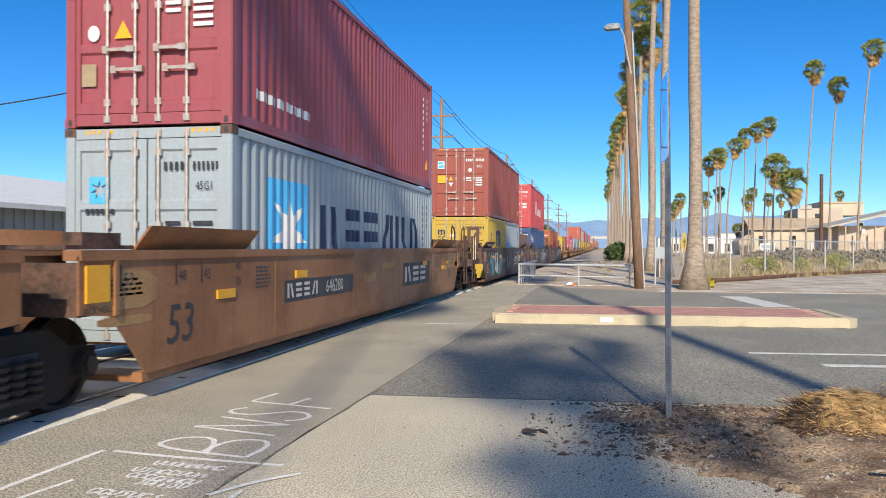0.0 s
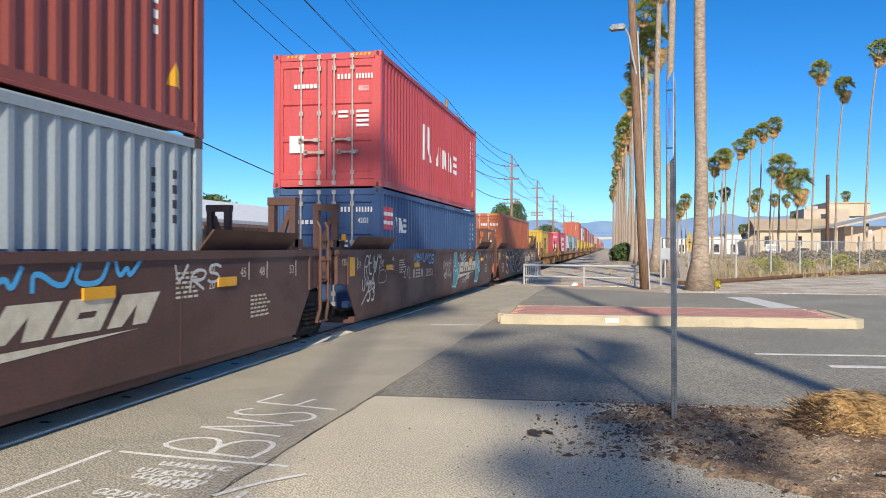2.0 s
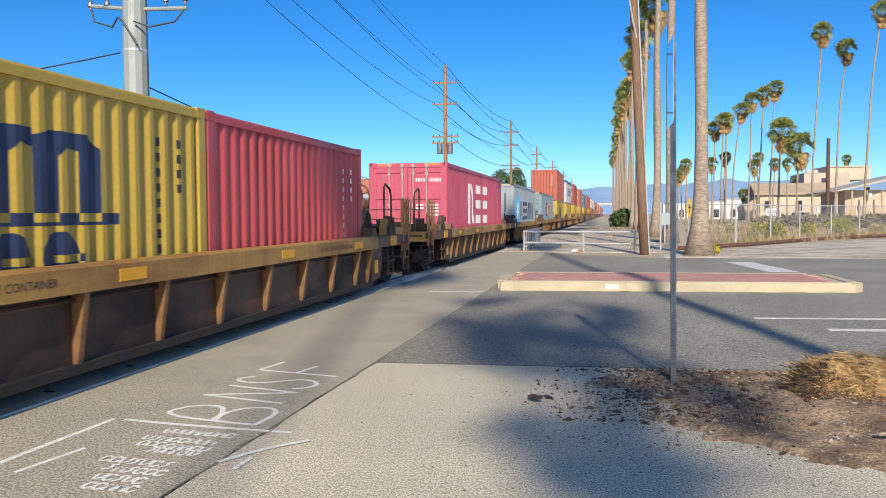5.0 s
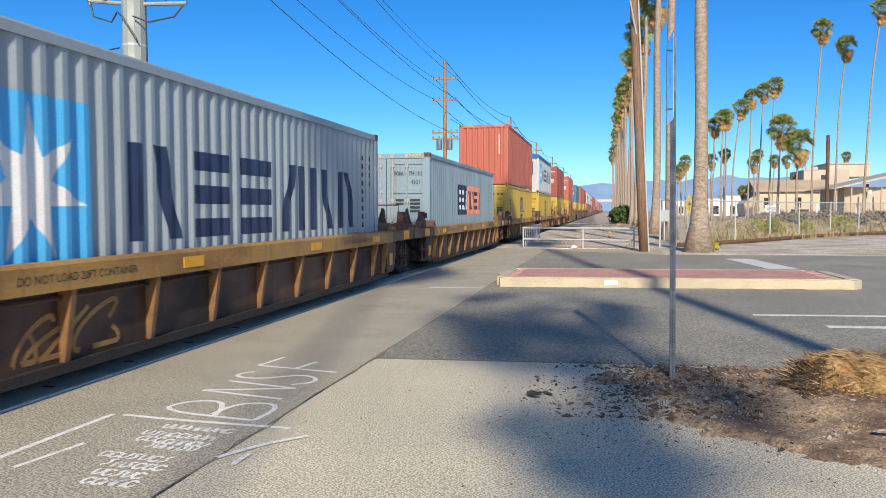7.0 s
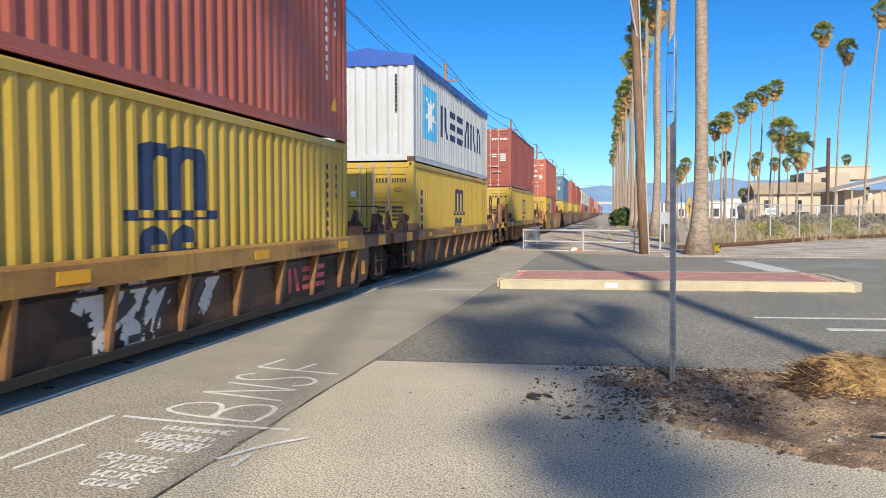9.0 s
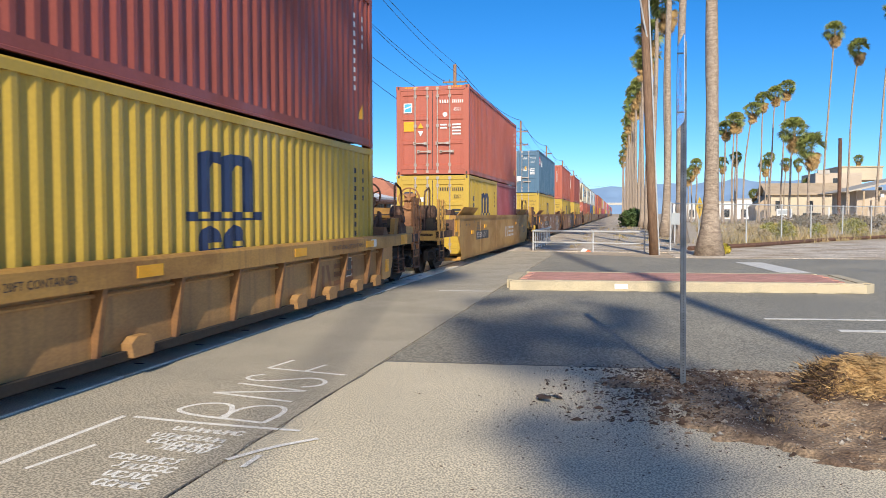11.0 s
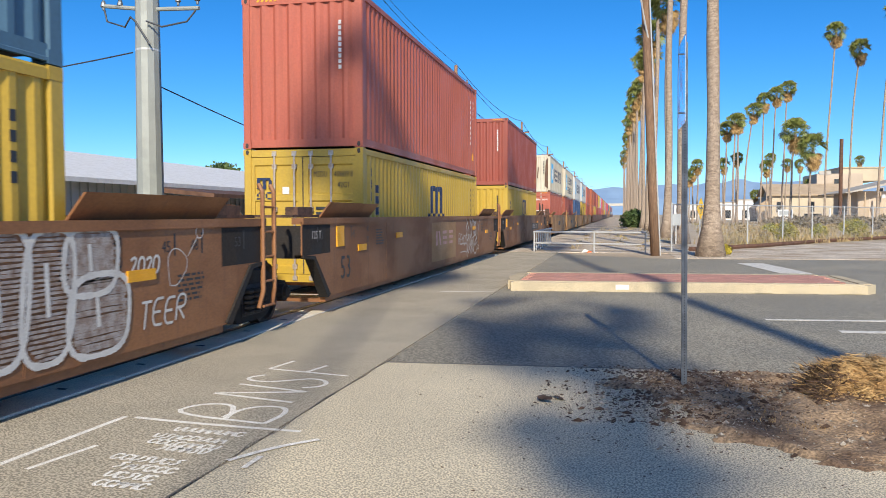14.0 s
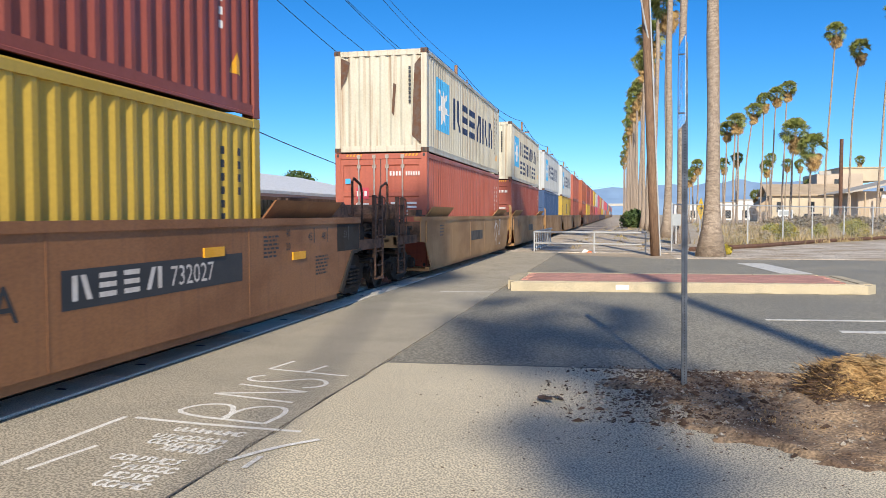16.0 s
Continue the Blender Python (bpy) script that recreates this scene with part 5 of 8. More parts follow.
def mark_star_box(c, L, H, word, second_row=False):
    z0, z1 = H * 0.26, H * 0.80
    part("blue_panel", side_decal([rect(1.2, 2.8, z0, z1), star(2.0, (z0 + z1) / 2, 0.72)], L), M_LOGOBLUE, c, "sky-blue square of paint")
    part("white_star", side_decal([star(2.0, (z0 + z1) / 2, 0.72)], L), M_WHITE, c, "white seven-pointed star")
    part("block_mark", side_decal(block_word(3.4, H * (0.35 if not second_row else 0.50), H * (0.35 if not second_row else 0.26), 6, 1.0, 0.26), L), word, c, "row of dark block marks")
    if second_row:
        part("block_mark", side_decal(block_word(3.4, H * 0.16, H * 0.24, 7, 0.84, 0.2, 2), L), word, c, "row of dark block marks")


def mark_arches(c, L, H, y, w=1.45):
    """The dark arched mark with three uprights, and the pair of rounded marks below it."""
    z0, z1 = H * 0.49, H * 0.80
    t = w * 0.21
    arch = []
    for i in range(2):
        a = y + i * w * 0.4
        arch.append([(a, z0), (a + t, z0), (a + t, z1 - 0.22), (a + t * 1.35, z1 - 0.13), (a + w * 0.4, z1 - 0.16), (a + w * 0.4, z1), (a + t * 0.7, z1), (a, z1 - 0.06)])
    a = y + w * 0.8
    arch.append([(a, z0), (a + t, z0), (a + t, z1 - 0.12), (a + t * 0.4, z1), (a, z1)])
    arch.append([(y - 0.22, z0 - 0.03), (y + w * 1.2, z0 - 0.03), (y + w * 1.2, z0 + 0.08), (y - 0.22, z0 + 0.08)])
    part("arch_mark", side_decal(arch, L), M_LOGONAVY, c, "dark arched mark")
    ring = [(y + 0.28 + 0.26 * math.cos(a), z0 - 0.30 + 0.22 * math.sin(a)) for a in np.linspace(0, 6.0, 14)]
    ring2 = [(y + 0.9 + 0.26 * math.cos(a), z0 - 0.30 + 0.22 * math.sin(a)) for a in np.linspace(0, 6.0, 14)]
    part("round_mark", side_decal([ring, rect(y + 0.2, y + 0.55, z0 - 0.36, z0 - 0.29)], L), M_LOGONAVY, c)
    part("round_mark", side_decal([ring2, rect(y + 0.82, y + 1.2, z0 - 0.36, z0 - 0.29)], L), M_LOGONAVY, c)


def column_marks(c, L, H, mat, y0=0.55):
    part("column_mark", side_decal(bars(y0, H * 0.80, 8, 0.12, 0.17, 0.07), L), mat, c)
    part("column_mark", side_decal(bars(y0 + 0.36, H * 0.68, 7, 0.11, 0.15, 0.07), L), mat, c)


MARKS = {}


def container(colour, L=12.192, H=2.896, door=True, mark="", label="", near=True, serial="", number=""):
    c = thing("shipping_container", label, "container", group="containers on the freight train")
    p = PAINT[colour]
    ink = M_BLACK if colour in PALE or colour == "yellow" else M_WHITE
    kl, kh = round(L, 2), round(H, 2)
    part("side_panel", cached(("side_panel", kl, kh, 1), lambda: side_panel(L, H, 1)), p, c)
    part("side_panel", cached(("side_panel", kl, kh, -1), lambda: side_panel(L, H, -1)), p, c)
    part("roof", cached(("roof", kl, kh), lambda: Mb().box(-1.18, 1.18, 0.03, L - 0.03, H - 0.05, H - 0.02)), p, c)
    part("floor", cached(("floor", kl), lambda: Mb().box(-1.18, 1.18, 0.04, L - 0.04, 0.10, 0.15)), M_CORNER, c)
    part("back_panel", cached(("back_panel", kh), lambda: Mb().box(-1.1, 1.1, -0.05, -0.03, 0.15, H - 0.1)), p, c, at=pose(0, L, 0))
    for sx in (1, -1):
        part("top_rail", cached(("top_rail", kl, kh, sx), lambda: Mb().prism([(sx * (HW - 0.06), H - 0.125), (sx * HW, H - 0.125), (sx * HW, H - 0.035), (sx * (HW - 0.015), H - 0.012), (sx * (HW - 0.06), H - 0.012)], "y", 0.17, L - 0.17)), p, c)
        part("bottom_rail", cached(("bottom_rail", kl, sx), lambda: Mb().prism([(sx * (HW - 0.05), 0.02), (sx * HW, 0.02), (sx * HW, 0.05), (sx * (HW - 0.012), 0.06), (sx * (HW - 0.012), 0.165), (sx * (HW - 0.05), 0.165)], "y", 0.17, L - 0.17)), p, c)
        for y in (0.0, L - 0.17):
            part("corner_post", cached(("corner_post", kh, sx), lambda: Mb().prism([(sx * (HW - 0.15), 0.0), (sx * (HW - 0.02), 0.0), (sx * HW, 0.02), (sx * HW, 0.17), (sx * (HW - 0.08), 0.17), (sx * (HW - 0.09), 0.06), (sx * (HW - 0.15), 0.06)], "z", 0.11, H - 0.11)), p, c, at=pose(0, y, 0))
    for sx, y, z in castings(H, L):
        if near or (y == 0.0 and sx > 0):
            part("corner_casting", cached(("corner_casting", sx), lambda: casting(sx, True)), p if colour not in PALE else M_CORNER, c, at=pose(0, y, z))
            if near and y == 0.0:
                part("casting_hole", cached(("casting_hole",), lambda: Mb().prism([(-0.03, -0.02), (-0.018, -0.045), (0.018, -0.045), (0.03, -0.02), (0.03, 0.02), (0.018, 0.045), (-0.018, 0.045), (-0.03, 0.02)], "y", -0.007, 0.0)), M_DOORSEAL, c, at=pose(sx * (HW - 0.08), 0, z + 0.06))
    part("end_sill", cached(("end_sill",), lambda: Mb().box(-1.06, 1.06, 0.012, 0.16, 0.02, 0.17)), p, c)
    part("end_header", cached(("end_header", kh), lambda: Mb().box(-1.06, 1.06, 0.012, 0.16, H - 0.15, H - 0.015)), p, c)
    if door:
        for s in (-1, 1):
            leaf = part("door", cached(("door", kh, s), lambda: door_leaf(H, s)), p, c)
            for x in ((0.17, 0.58) if near else (0.4,)):
                part("lock_rod", cached(("lock_rod", kh), lambda: lock_rod(H)), M_ZINC, leaf, at=pose(s * x, -0.004, 0))
            if near:
                for o in (True, False):
                    part("door_stile", cached(("door_stile", kh, s, o), lambda: door_stile(H, s, o)), p, leaf)
                for z in (0.52, 0.74):
                    part("handle", cached("handle", lock_handle), M_ZINC, leaf, at=pose((-0.58 if s < 0 else 0.17) if z > 0.6 else (-0.46 if s < 0 else 0.30), 0, H * z * 0.42 + 0.12))
                for z in np.linspace(0.35, H - 0.4, 4):
                    part("hinge", cached(("hinge", s), lambda: Mb().box(*((1.07, 1.16) if s > 0 else (-1.16, -1.07)), -0.004, 0.02, -0.06, 0.06)), p, leaf, at=pose(0, 0, z))
        part("door_gasket", cached(("door_gasket", kh), lambda: Mb().box(-0.02, 0.02, 0.03, 0.06, 0.18, H - 0.16)), M_DOORSEAL, c)
        if near:
            part("data_mark", cached(("data_mark_a", kh), lambda: end_film(bars(0.26, H * 0.55, 2, 0.22, 0.05, 0.05) + bars(0.66, H * 0.55, 4, 0.28, 0.055, 0.045), 0.02)), ink, c)
            part("number_mark", cached(("number_mark", kh), lambda: end_film(bars(0.24, H * 0.80, 4, 0.045, 0.11, 0.035, False) + bars(0.66, H * 0.80, 6, 0.035, 0.11, 0.03, False), 0.02)), ink, c) if not number else None
            if number:
                part("lettering", text_mesh(number[:4], 0.16), ink, c, at=on_end(0.215, 0.019, H * 0.79) @ Matrix.Diagonal((0.66, 1, 1, 1)))
                part("lettering", text_mesh(number[4:], 0.16), ink, c, at=on_end(0.635, 0.019, H * 0.79) @ Matrix.Diagonal((0.62, 1, 1, 1)))
            if serial:
                part("lettering", text_mesh(serial, 0.16), ink, c, at=on_end(0.70, 0.019, H * 0.71) @ Matrix.Diagonal((0.7, 1, 1, 1)))
    else:
        part("end_panel", cached(("end_panel", kh), lambda: end_panel(H)), p, c)
        if near:
            part("column_mark", end_film(bars(0.74, H * 0.80, 9, 0.06, 0.075, 0.03), 0.014), ink, c)
    if near:
        # hazard tape on high boxes, and the yellow triangle low on the side
        if H > 2.8:
            for x in (-0.92, 0.55):
                part("hazard_tape", cached(("hazard_tape", kh), lambda: end_film([[(i * 0.09, H - 0.085), (i * 0.09 + 0.045, H - 0.085), (i * 0.09 + 0.075, H - 0.03), (i * 0.09 + 0.03, H - 0.03)] for i in range(5)], 0.008)), M_REFLECT, c, at=pose(x, 0, 0))
        part("warning_triangle", cached(("warning_triangle", kl), lambda: side_decal([[(L - 0.75, 0.50), (L - 0.45, 0.50), (L - 0.60, 0.78)]], L)), M_REFLECT, c)
        part("column_mark", cached(("side_numbers", kl, kh), lambda: side_decal(bars(L - 1.0, H * 0.80, 9, 0.07, 0.095, 0.07) + bars(L - 0.62, H * 0.80, 4, 0.07, 0.095, 0.07), L)), ink, c)
    if mark:
        MARKS[mark](c, L, H)
    return c


def mark_kline(c, L, H):
    part("block_mark", side_decal(block_word(4.0, H * 0.35, H * 0.32, 1, 0.95, 0.1, 3) + block_word(5.6, H * 0.35, H * 0.19, 4, 0.62, 0.18, 1), L), M_WHITE, c, "white block marks")
    part("number_mark", end_film(bars(-0.75, H * 0.74, 6, 0.07, 0.09, 0.02, False), 0.014), M_WHITE, c)
    part("caution_sticker", end_film([rect(-0.85, -0.52, 0.75, 1.12)], 0.014), M_WHITE, c, "white caution sticker")


def mark_nyk(c, L, H):
    part("red_flag_mark", side_decal([rect(0.32, 1.0, H * 0.66 + k, H * 0.66 + k + 0.11) for k in (0, 0.19, 0.38)], L), M_LOGORED, c, "red and white striped flag mark")
    part("block_mark", side_decal([rect(0.32, 1.0, H * 0.66 + k, H * 0.66 + k + 0.08) for k in (0.11, 0.30)] + block_word(1.12, H * 0.64, 0.34, 3, 0.36, 0.07, 3), L), M_WHITE, c, "white block marks")
    part("number_mark", end_film(bars(-0.82, H * 0.70, 5, 0.08, 0.09, 0.03, False), 0.014), M_WHITE, c)
    part("caution_sticker", end_film([rect(-0.14, 0.12, 0.72, 1.02)], 0.012), M_WHITE, c, "white caution sticker")
    part("data_plate", end_film([rect(-0.96, -0.78, 0.70, 1.0)], 0.016), M_PLATE, c, "weathered data plate")
    part("orange_sticker", end_film([rect(0.34, 0.44, 1.42, 1.60)], 0.016), M_REFLECT, c)
    part("white_sticker", end_film([rect(-0.86, -0.68, 1.08, 1.18)], 0.016), M_WHITE, c)


def mark_one(c, L, H):
    part("block_mark", side_decal(block_word(3.75, H * 0.345, H * 0.48, 3, 1.22, 0.38, 0), L), M_WHITE, c, "tall white block marks")


def mark_po(c, L, H):
    part("navy_panel", side_decal([rect(4.27, 5.9, H * 0.41, H * 0.75)], L), M_LOGONAVY, c, "navy paint panel")
    part("salmon_panel", side_decal([rect(5.9, 8.69, H * 0.41, H * 0.75)], L), M_LOGOSALMON, c, "salmon paint panel")


def mark_po_words(c, L, H):
    mark_po(c, L, H)
    mb = side_decal(block_word(4.4, H * 0.47, H * 0.22, 3, 0.42, 0.09, 2), L)
    mb.v = [(x + 0.003, y, z) for x, y, z in mb.v]
    part("block_mark", mb, M_WHITE, c)
    mb = side_decal(block_word(6.05, H * 0.47, H * 0.22, 6, 0.36, 0.08, 1), L)
    mb.v = [(x + 0.003, y, z) for x, y, z in mb.v]
    part("block_mark", mb, M_LOGONAVY, c)


def mark_tal(c, L, H):
    part("red_sticker", end_film([rect(-0.66, -0.32, 1.72, 2.02)], 0.016), M_LOGORED, c, "red square sticker")
    part("white_sticker", end_film([rect(-0.66, -0.32, 1.52, 1.62)], 0.016), M_WHITE, c)
    part("blue_sticker", end_film([rect(-0.66, -0.32, 1.46, 1.515), rect(-0.95, -0.81, 2.12, 2.25)], 0.016), M_LOGOBLUE, c)
    part("number_mark", end_film([rect(-0.64 + 0.1 * i, -0.57 + 0.1 * i, 1.80, 1.93) for i in range(3)], 0.0125), M_WHITE, c)


def mark_fscu(c, L, H):
    part("blue_white_sticker", end_film([rect(-0.97, -0.68, 2.02, 2.34)], 0.016), M_WHITE, c)
    part("blue_mark", end_film([[(-0.94, 2.06), (-0.71, 2.06), (-0.71, 2.22), (-0.94, 2.14)], [(-0.94, 2.18), (-0.71, 2.26), (-0.71, 2.31), (-0.94, 2.31)]], 0.0125), M_LOGOBLUE, c)
    part("yellow_sticker", end_film([rect(-0.97, -0.63, 1.42, 1.74), [(-0.5, 1.52), (-0.3, 1.52), (-0.4, 1.70)]], 0.016), M_REFLECT, c, "yellow caution sticker")
    part("white_disc", end_film([[(0.42 + 0.08 * math.cos(a), 1.95 + 0.08 * math.sin(a)) for a in np.linspace(0, 6.0, 12)], [(-0.5, 1.43), (-0.4, 1.26), (-0.3, 1.43)]], 0.016), M_WHITE, c)


def mark_textainer(c, L, H):
    part("block_mark", side_decal([rect(0.75 + 0.155 * i, 0.86 + 0.155 * i, 0.46, 0.60) for i in range(14)], L), M_WHITE, c, "line of small white marks")
    part("warning_triangle", end_film([[(-0.49, 1.18), (-0.23, 1.18), (-0.36, 1.42)]], 0.016), M_REFLECT, c)
    part("white_disc", end_film([[(-0.80 + 0.09 * math.cos(a), 1.26 + 0.11 * math.sin(a)) for a in np.linspace(0, 6.0, 12)]], 0.016), M_WHITE, c)
    part("olive_plate", end_film([rect(-0.98, -0.76, 0.55, 0.85)], 0.016), M_PLATE, c, "weathered data plate")


def mark_msc(y, door=True):
    def f(c, L, H):
        mark_arches(c, L, H, y)
        column_marks(c, L, H, M_LOGONAVY)
        door_mark = end_film([rect(-0.90, -0.83, 1.62, 1.86), rect(-0.77, -0.70, 1.62, 1.86), rect(-0.64, -0.57, 1.62, 1.86), rect(-0.90, -0.60, 1.86, 1.92), rect(-0.90, -0.75, 1.50, 1.54), rect(-0.90, -0.86, 1.42, 1.54), rect(-0.79, -0.75, 1.34, 1.44), rect(-0.90, -0.75, 1.34, 1.38), rect(-0.71, -0.67, 1.34, 1.54), rect(-0.71, -0.57, 1.50, 1.54), rect(-0.71, -0.57, 1.34, 1.38)], 0.014)
        door_mark.v = [(x * 0.95 - 0.10, y, 1.62 + (z - 1.34) * 0.72) for x, y, z in door_mark.v]
        if door:
            part("arch_mark", door_mark, M_LOGONAVY, c)
        if door:
            part("white_sticker", end_film([rect(-0.42, -0.28, 1.72, 1.86)], 0.014), M_WHITE, c)
    return f


def mark_star_door(c, L, H):
    mark_star_box(c, L, H, M_LOGONAVY)
    part("blue_panel", end_film([rect(-0.86, -0.56, 1.88, 2.24), star(-0.71, 2.06, 0.14)], 0.016), M_LOGOBLUE, c, "small blue square with a white star")
    part("block_mark", end_film([rect(-0.92 + 0.075 * i, -0.865 + 0.075 * i, 1.74, 1.81) for i in range(6)], 0.016), M_BLACK, c)


def mark_tarp(c, L, H):
    mark_star_box(c, L, H, M_LOGONAVY)
    tarp = Mb()
    n = 40
    for i in range(n):
        a, b = L * i / n, L * (i + 1) / n
        d = [0.05 * math.sin(k * 1.7) + 0.03 * math.sin(k * 4.1) for k in (i, i + 1)]
        for s in (1, -1):
            tarp.quad((s * (HW + 0.012), a, H - 0.16 - abs(d[0])), (s * (HW + 0.012), b, H - 0.16 - abs(d[1])), (s * (HW + 0.012), b, H + 0.02), (s * (HW + 0.012), a, H + 0.02))
            tarp.quad((s * (HW + 0.012), a, H + 0.02), (s * (HW + 0.012), b, H + 0.02), (0, b, H + 0.22 + d[1]), (0, a, H + 0.22 + d[0]))
    for i in range(10):
        a, b = -HW - 0.01 + 0.2458 * i, -HW - 0.01 + 0.2458 * (i + 1)
        h = lambda x: 0.02 + 0.2 * (1 - abs(x) / HW)
        d = [0.04 * abs(math.sin(k * 2.3)) for k in (i, i + 1)]
        tarp.quad((a, -0.014, H - 0.2 - d[0]), (b, -0.014, H - 0.2 - d[1]), (b, -0.014, H + h(b)), (a, -0.014, H + h(a)))
    part("tarpaulin", tarp, M_TARP, c, "crumpled blue tarpaulin roof cover")


def mark_rusty_star(c, L, H):
    mark_star_box(c, L, H, M_LOGONAVY)
    part("rust_stain", end_film([[(0.83, 0.4), (1.07, 0.2), (1.07, 2.4), (0.9, 2.2), (0.86, 1.4)], [(-1.05, 1.6), (-0.9, 1.9), (-0.8, 2.3), (-1.05, 2.42)], [(0.3, 1.0), (0.36, 0.9), (0.42, 1.7), (0.34, 1.75)]], 0.012), M_CORNER, c, "brown rust stain")


MARKS.update(kline=mark_kline, nyk=mark_nyk, one=mark_one, po=mark_po_words, tal=mark_tal, fscu=mark_fscu, textainer=mark_textainer,
             msc=mark_msc(5.55), msc_side=mark_msc(5.55, False), msc20=mark_msc(2.6), star=lambda c, L, H: mark_star_box(c, L, H, M_LOGONAVY), star_door=mark_star_door, tarp=mark_tarp,
             rusty_star=mark_rusty_star, star2=lambda c, L, H: mark_star_box(c, L, H, M_LOGONAVY, True),
             star20=lambda c, L, H: (part("blue_panel", side_decal([rect(0.5, 1.6, H * 0.15, H * 0.6), star(1.05, H * 0.37, 0.45)], L), M_LOGOBLUE, c), part("white_star", side_decal([star(1.05, H * 0.37, 0.45)], L), M_WHITE, c), part("block_mark", side_decal(block_word(1.9, H * 0.2, H * 0.3, 6, 0.5, 0.1), L), M_LOGONAVY, c)))
# ---------- well cars ----------
# Local space: middle of one unit at y = 0, rails at z = 0 (street level), the side that faces the street at +x.
SIDE = 1.44


def truck_frame(sx):
    """Cast side frame of a truck: arched top, spring window, two journal ends."""
    mb = Mb()
    x0, x1 = sorted((sx * 0.93, sx * 1.06))
    mb.prism([(-1.12, 0.36), (-0.72, 0.36), (-0.40, 0.16), (0.40, 0.16), (0.72, 0.36), (1.12, 0.36), (1.12, 0.62), (0.75, 0.66), (0.45, 0.84), (-0.45, 0.84), (-0.75, 0.66), (-1.12, 0.62)], "x", x0, x1)
    xo = sx * 1.06
    for y in (-0.89, 0.89):
        mb.tube([(xo, y, 0.47), (xo + sx * 0.10, y, 0.47)], 0.13, 10)
    return mb


def truck_window(sx):
    x0, x1 = sorted((sx * 1.055, sx * 1.075))
    return Mb().box(x0, x1, -0.30, 0.30, 0.24, 0.66)


def springs(sx):
    mb = Mb()
    for y in (-0.20, 0, 0.20):
        turns = [(sx * 1.10, y, 0.27)]
        for k in range(5):
            turns += [(sx * 1.10, y, 0.28 + 0.07 * k), (sx * 1.10, y, 0.31 + 0.07 * k), (sx * 1.10, y, 0.33 + 0.07 * k)]
        mb.tube(turns, [0.05] + [0.085, 0.085, 0.05] * 5, 8)
    return mb


def wheel_mesh(sx):
    mb = Mb()
    r = 0.457
    x = sx * 0.72
    rings = [(x - sx * 0.02, r + 0.028), (x + sx * 0.012, r + 0.028), (x + sx * 0.03, r), (x + sx * 0.115, r - 0.006), (x + sx * 0.115, r - 0.06), (x + sx * 0.07, r - 0.09), (x + sx * 0.05, 0.17), (x + sx * 0.09, 0.12), (x + sx * 0.09, 0.01)]
    n = 24
    i = len(mb.v)
    for a, rr in rings:
        for s in range(n):
            w = 2 * math.pi * s / n
            mb.v.append((a, rr * math.cos(w), rr * math.sin(w)))
    for k in range(len(rings) - 1):
        for s in range(n):
            t = (s + 1) % n
            mb.f.append((i + k * n + s, i + k * n + t, i + (k + 1) * n + t, i + (k + 1) * n + s))
    mb.f.append(tuple(i + s for s in range(n)))
    return mb


def truck(car, y, near):
    t = part("truck", cached("truck", lambda: Mb().box(-0.9, 0.9, -0.22, 0.22, 0.50, 0.92).tube([(-0.8, -0.89, 0.46), (0.8, -0.89, 0.46)], 0.09, 8).tube([(-0.8, 0.89, 0.46), (0.8, 0.89, 0.46)], 0.09, 8)), M_TRUCKIRON, car, at=pose(0, y, 0))
    for sx in (1, -1):
        if sx < 0 and not near:
            continue
        part("side_frame", cached(("side_frame", sx), lambda: truck_frame(sx)), M_TRUCKIRON, t)
        if near and sx > 0:
            part("spring_window", cached(("spring_window", sx), lambda: truck_window(sx)), M_DOORSEAL, t)
            part("spring_pack", cached(("spring_pack", sx), lambda: springs(sx)), M_SPRING, t)
        for a in (-0.89, 0.89):
            part("wheel", cached(("wheel", sx), lambda: wheel_mesh(sx)), M_WHEEL, t, at=pose(0, a, 0.457))
            if near:
                part("journal_cap", cached(("journal_cap", sx), lambda: Mb().tube([(sx * 1.15, 0, 0), (sx * 1.20, 0, 0)], 0.085, 8)), M_TRUCKIRON, t, at=pose(0, a, 0.47))
    return t


def squiggle(rng, y0, y1, z0, z1, n, w):
    """Loose overlapping spray strokes as ribbons in (y, z)."""
    mb = Mb()
    for _ in range(n):
        cy, cz = rng.uniform(y0, y1), rng.uniform(z0, z1)
        a, h = rng.uniform(0.1, 0.32), (z1 - z0) * rng.uniform(0.35, 0.6)
        ph, wind = rng.uniform(0, 6.28), rng.uniform(3.5, 8)
        pts = []
        for k in range(15):
            u = k / 14
            pts.append((cy + a * math.sin(ph + wind * u) + 0.25 * u, min(z1, max(z0, cz + h * math.cos(ph + wind * 0.7 * u)))))
        for (ya, za), (yb, zb) in zip(pts, pts[1:]):
            d = math.hypot(yb - ya, zb - za) or 1
            ny, nz = -(zb - za) / d * w / 2, (yb - ya) / d * w / 2
            e = rng.uniform(0, 0.0008)
            mb.quad((e, ya - ny, za - nz), (e, yb - ny, zb - nz), (e, yb + ny, zb + nz), (e, ya + ny, za + nz))
    return mb


def sprayed(car, lines, w, mat, label, off=0.006, seed=0):
    part("graffiti", ribbons(lines, w, random.Random(seed) if seed else None), mat, car, label, at=pose(SIDE + off, 0, 0))


def filled(car, polys, mat, label, off, rounds=1):
    part("spray_fill", flat_film([soft_loop(p, rounds) for p in polys], lambda u, z: (SIDE + off, u, z)), mat, car, label)


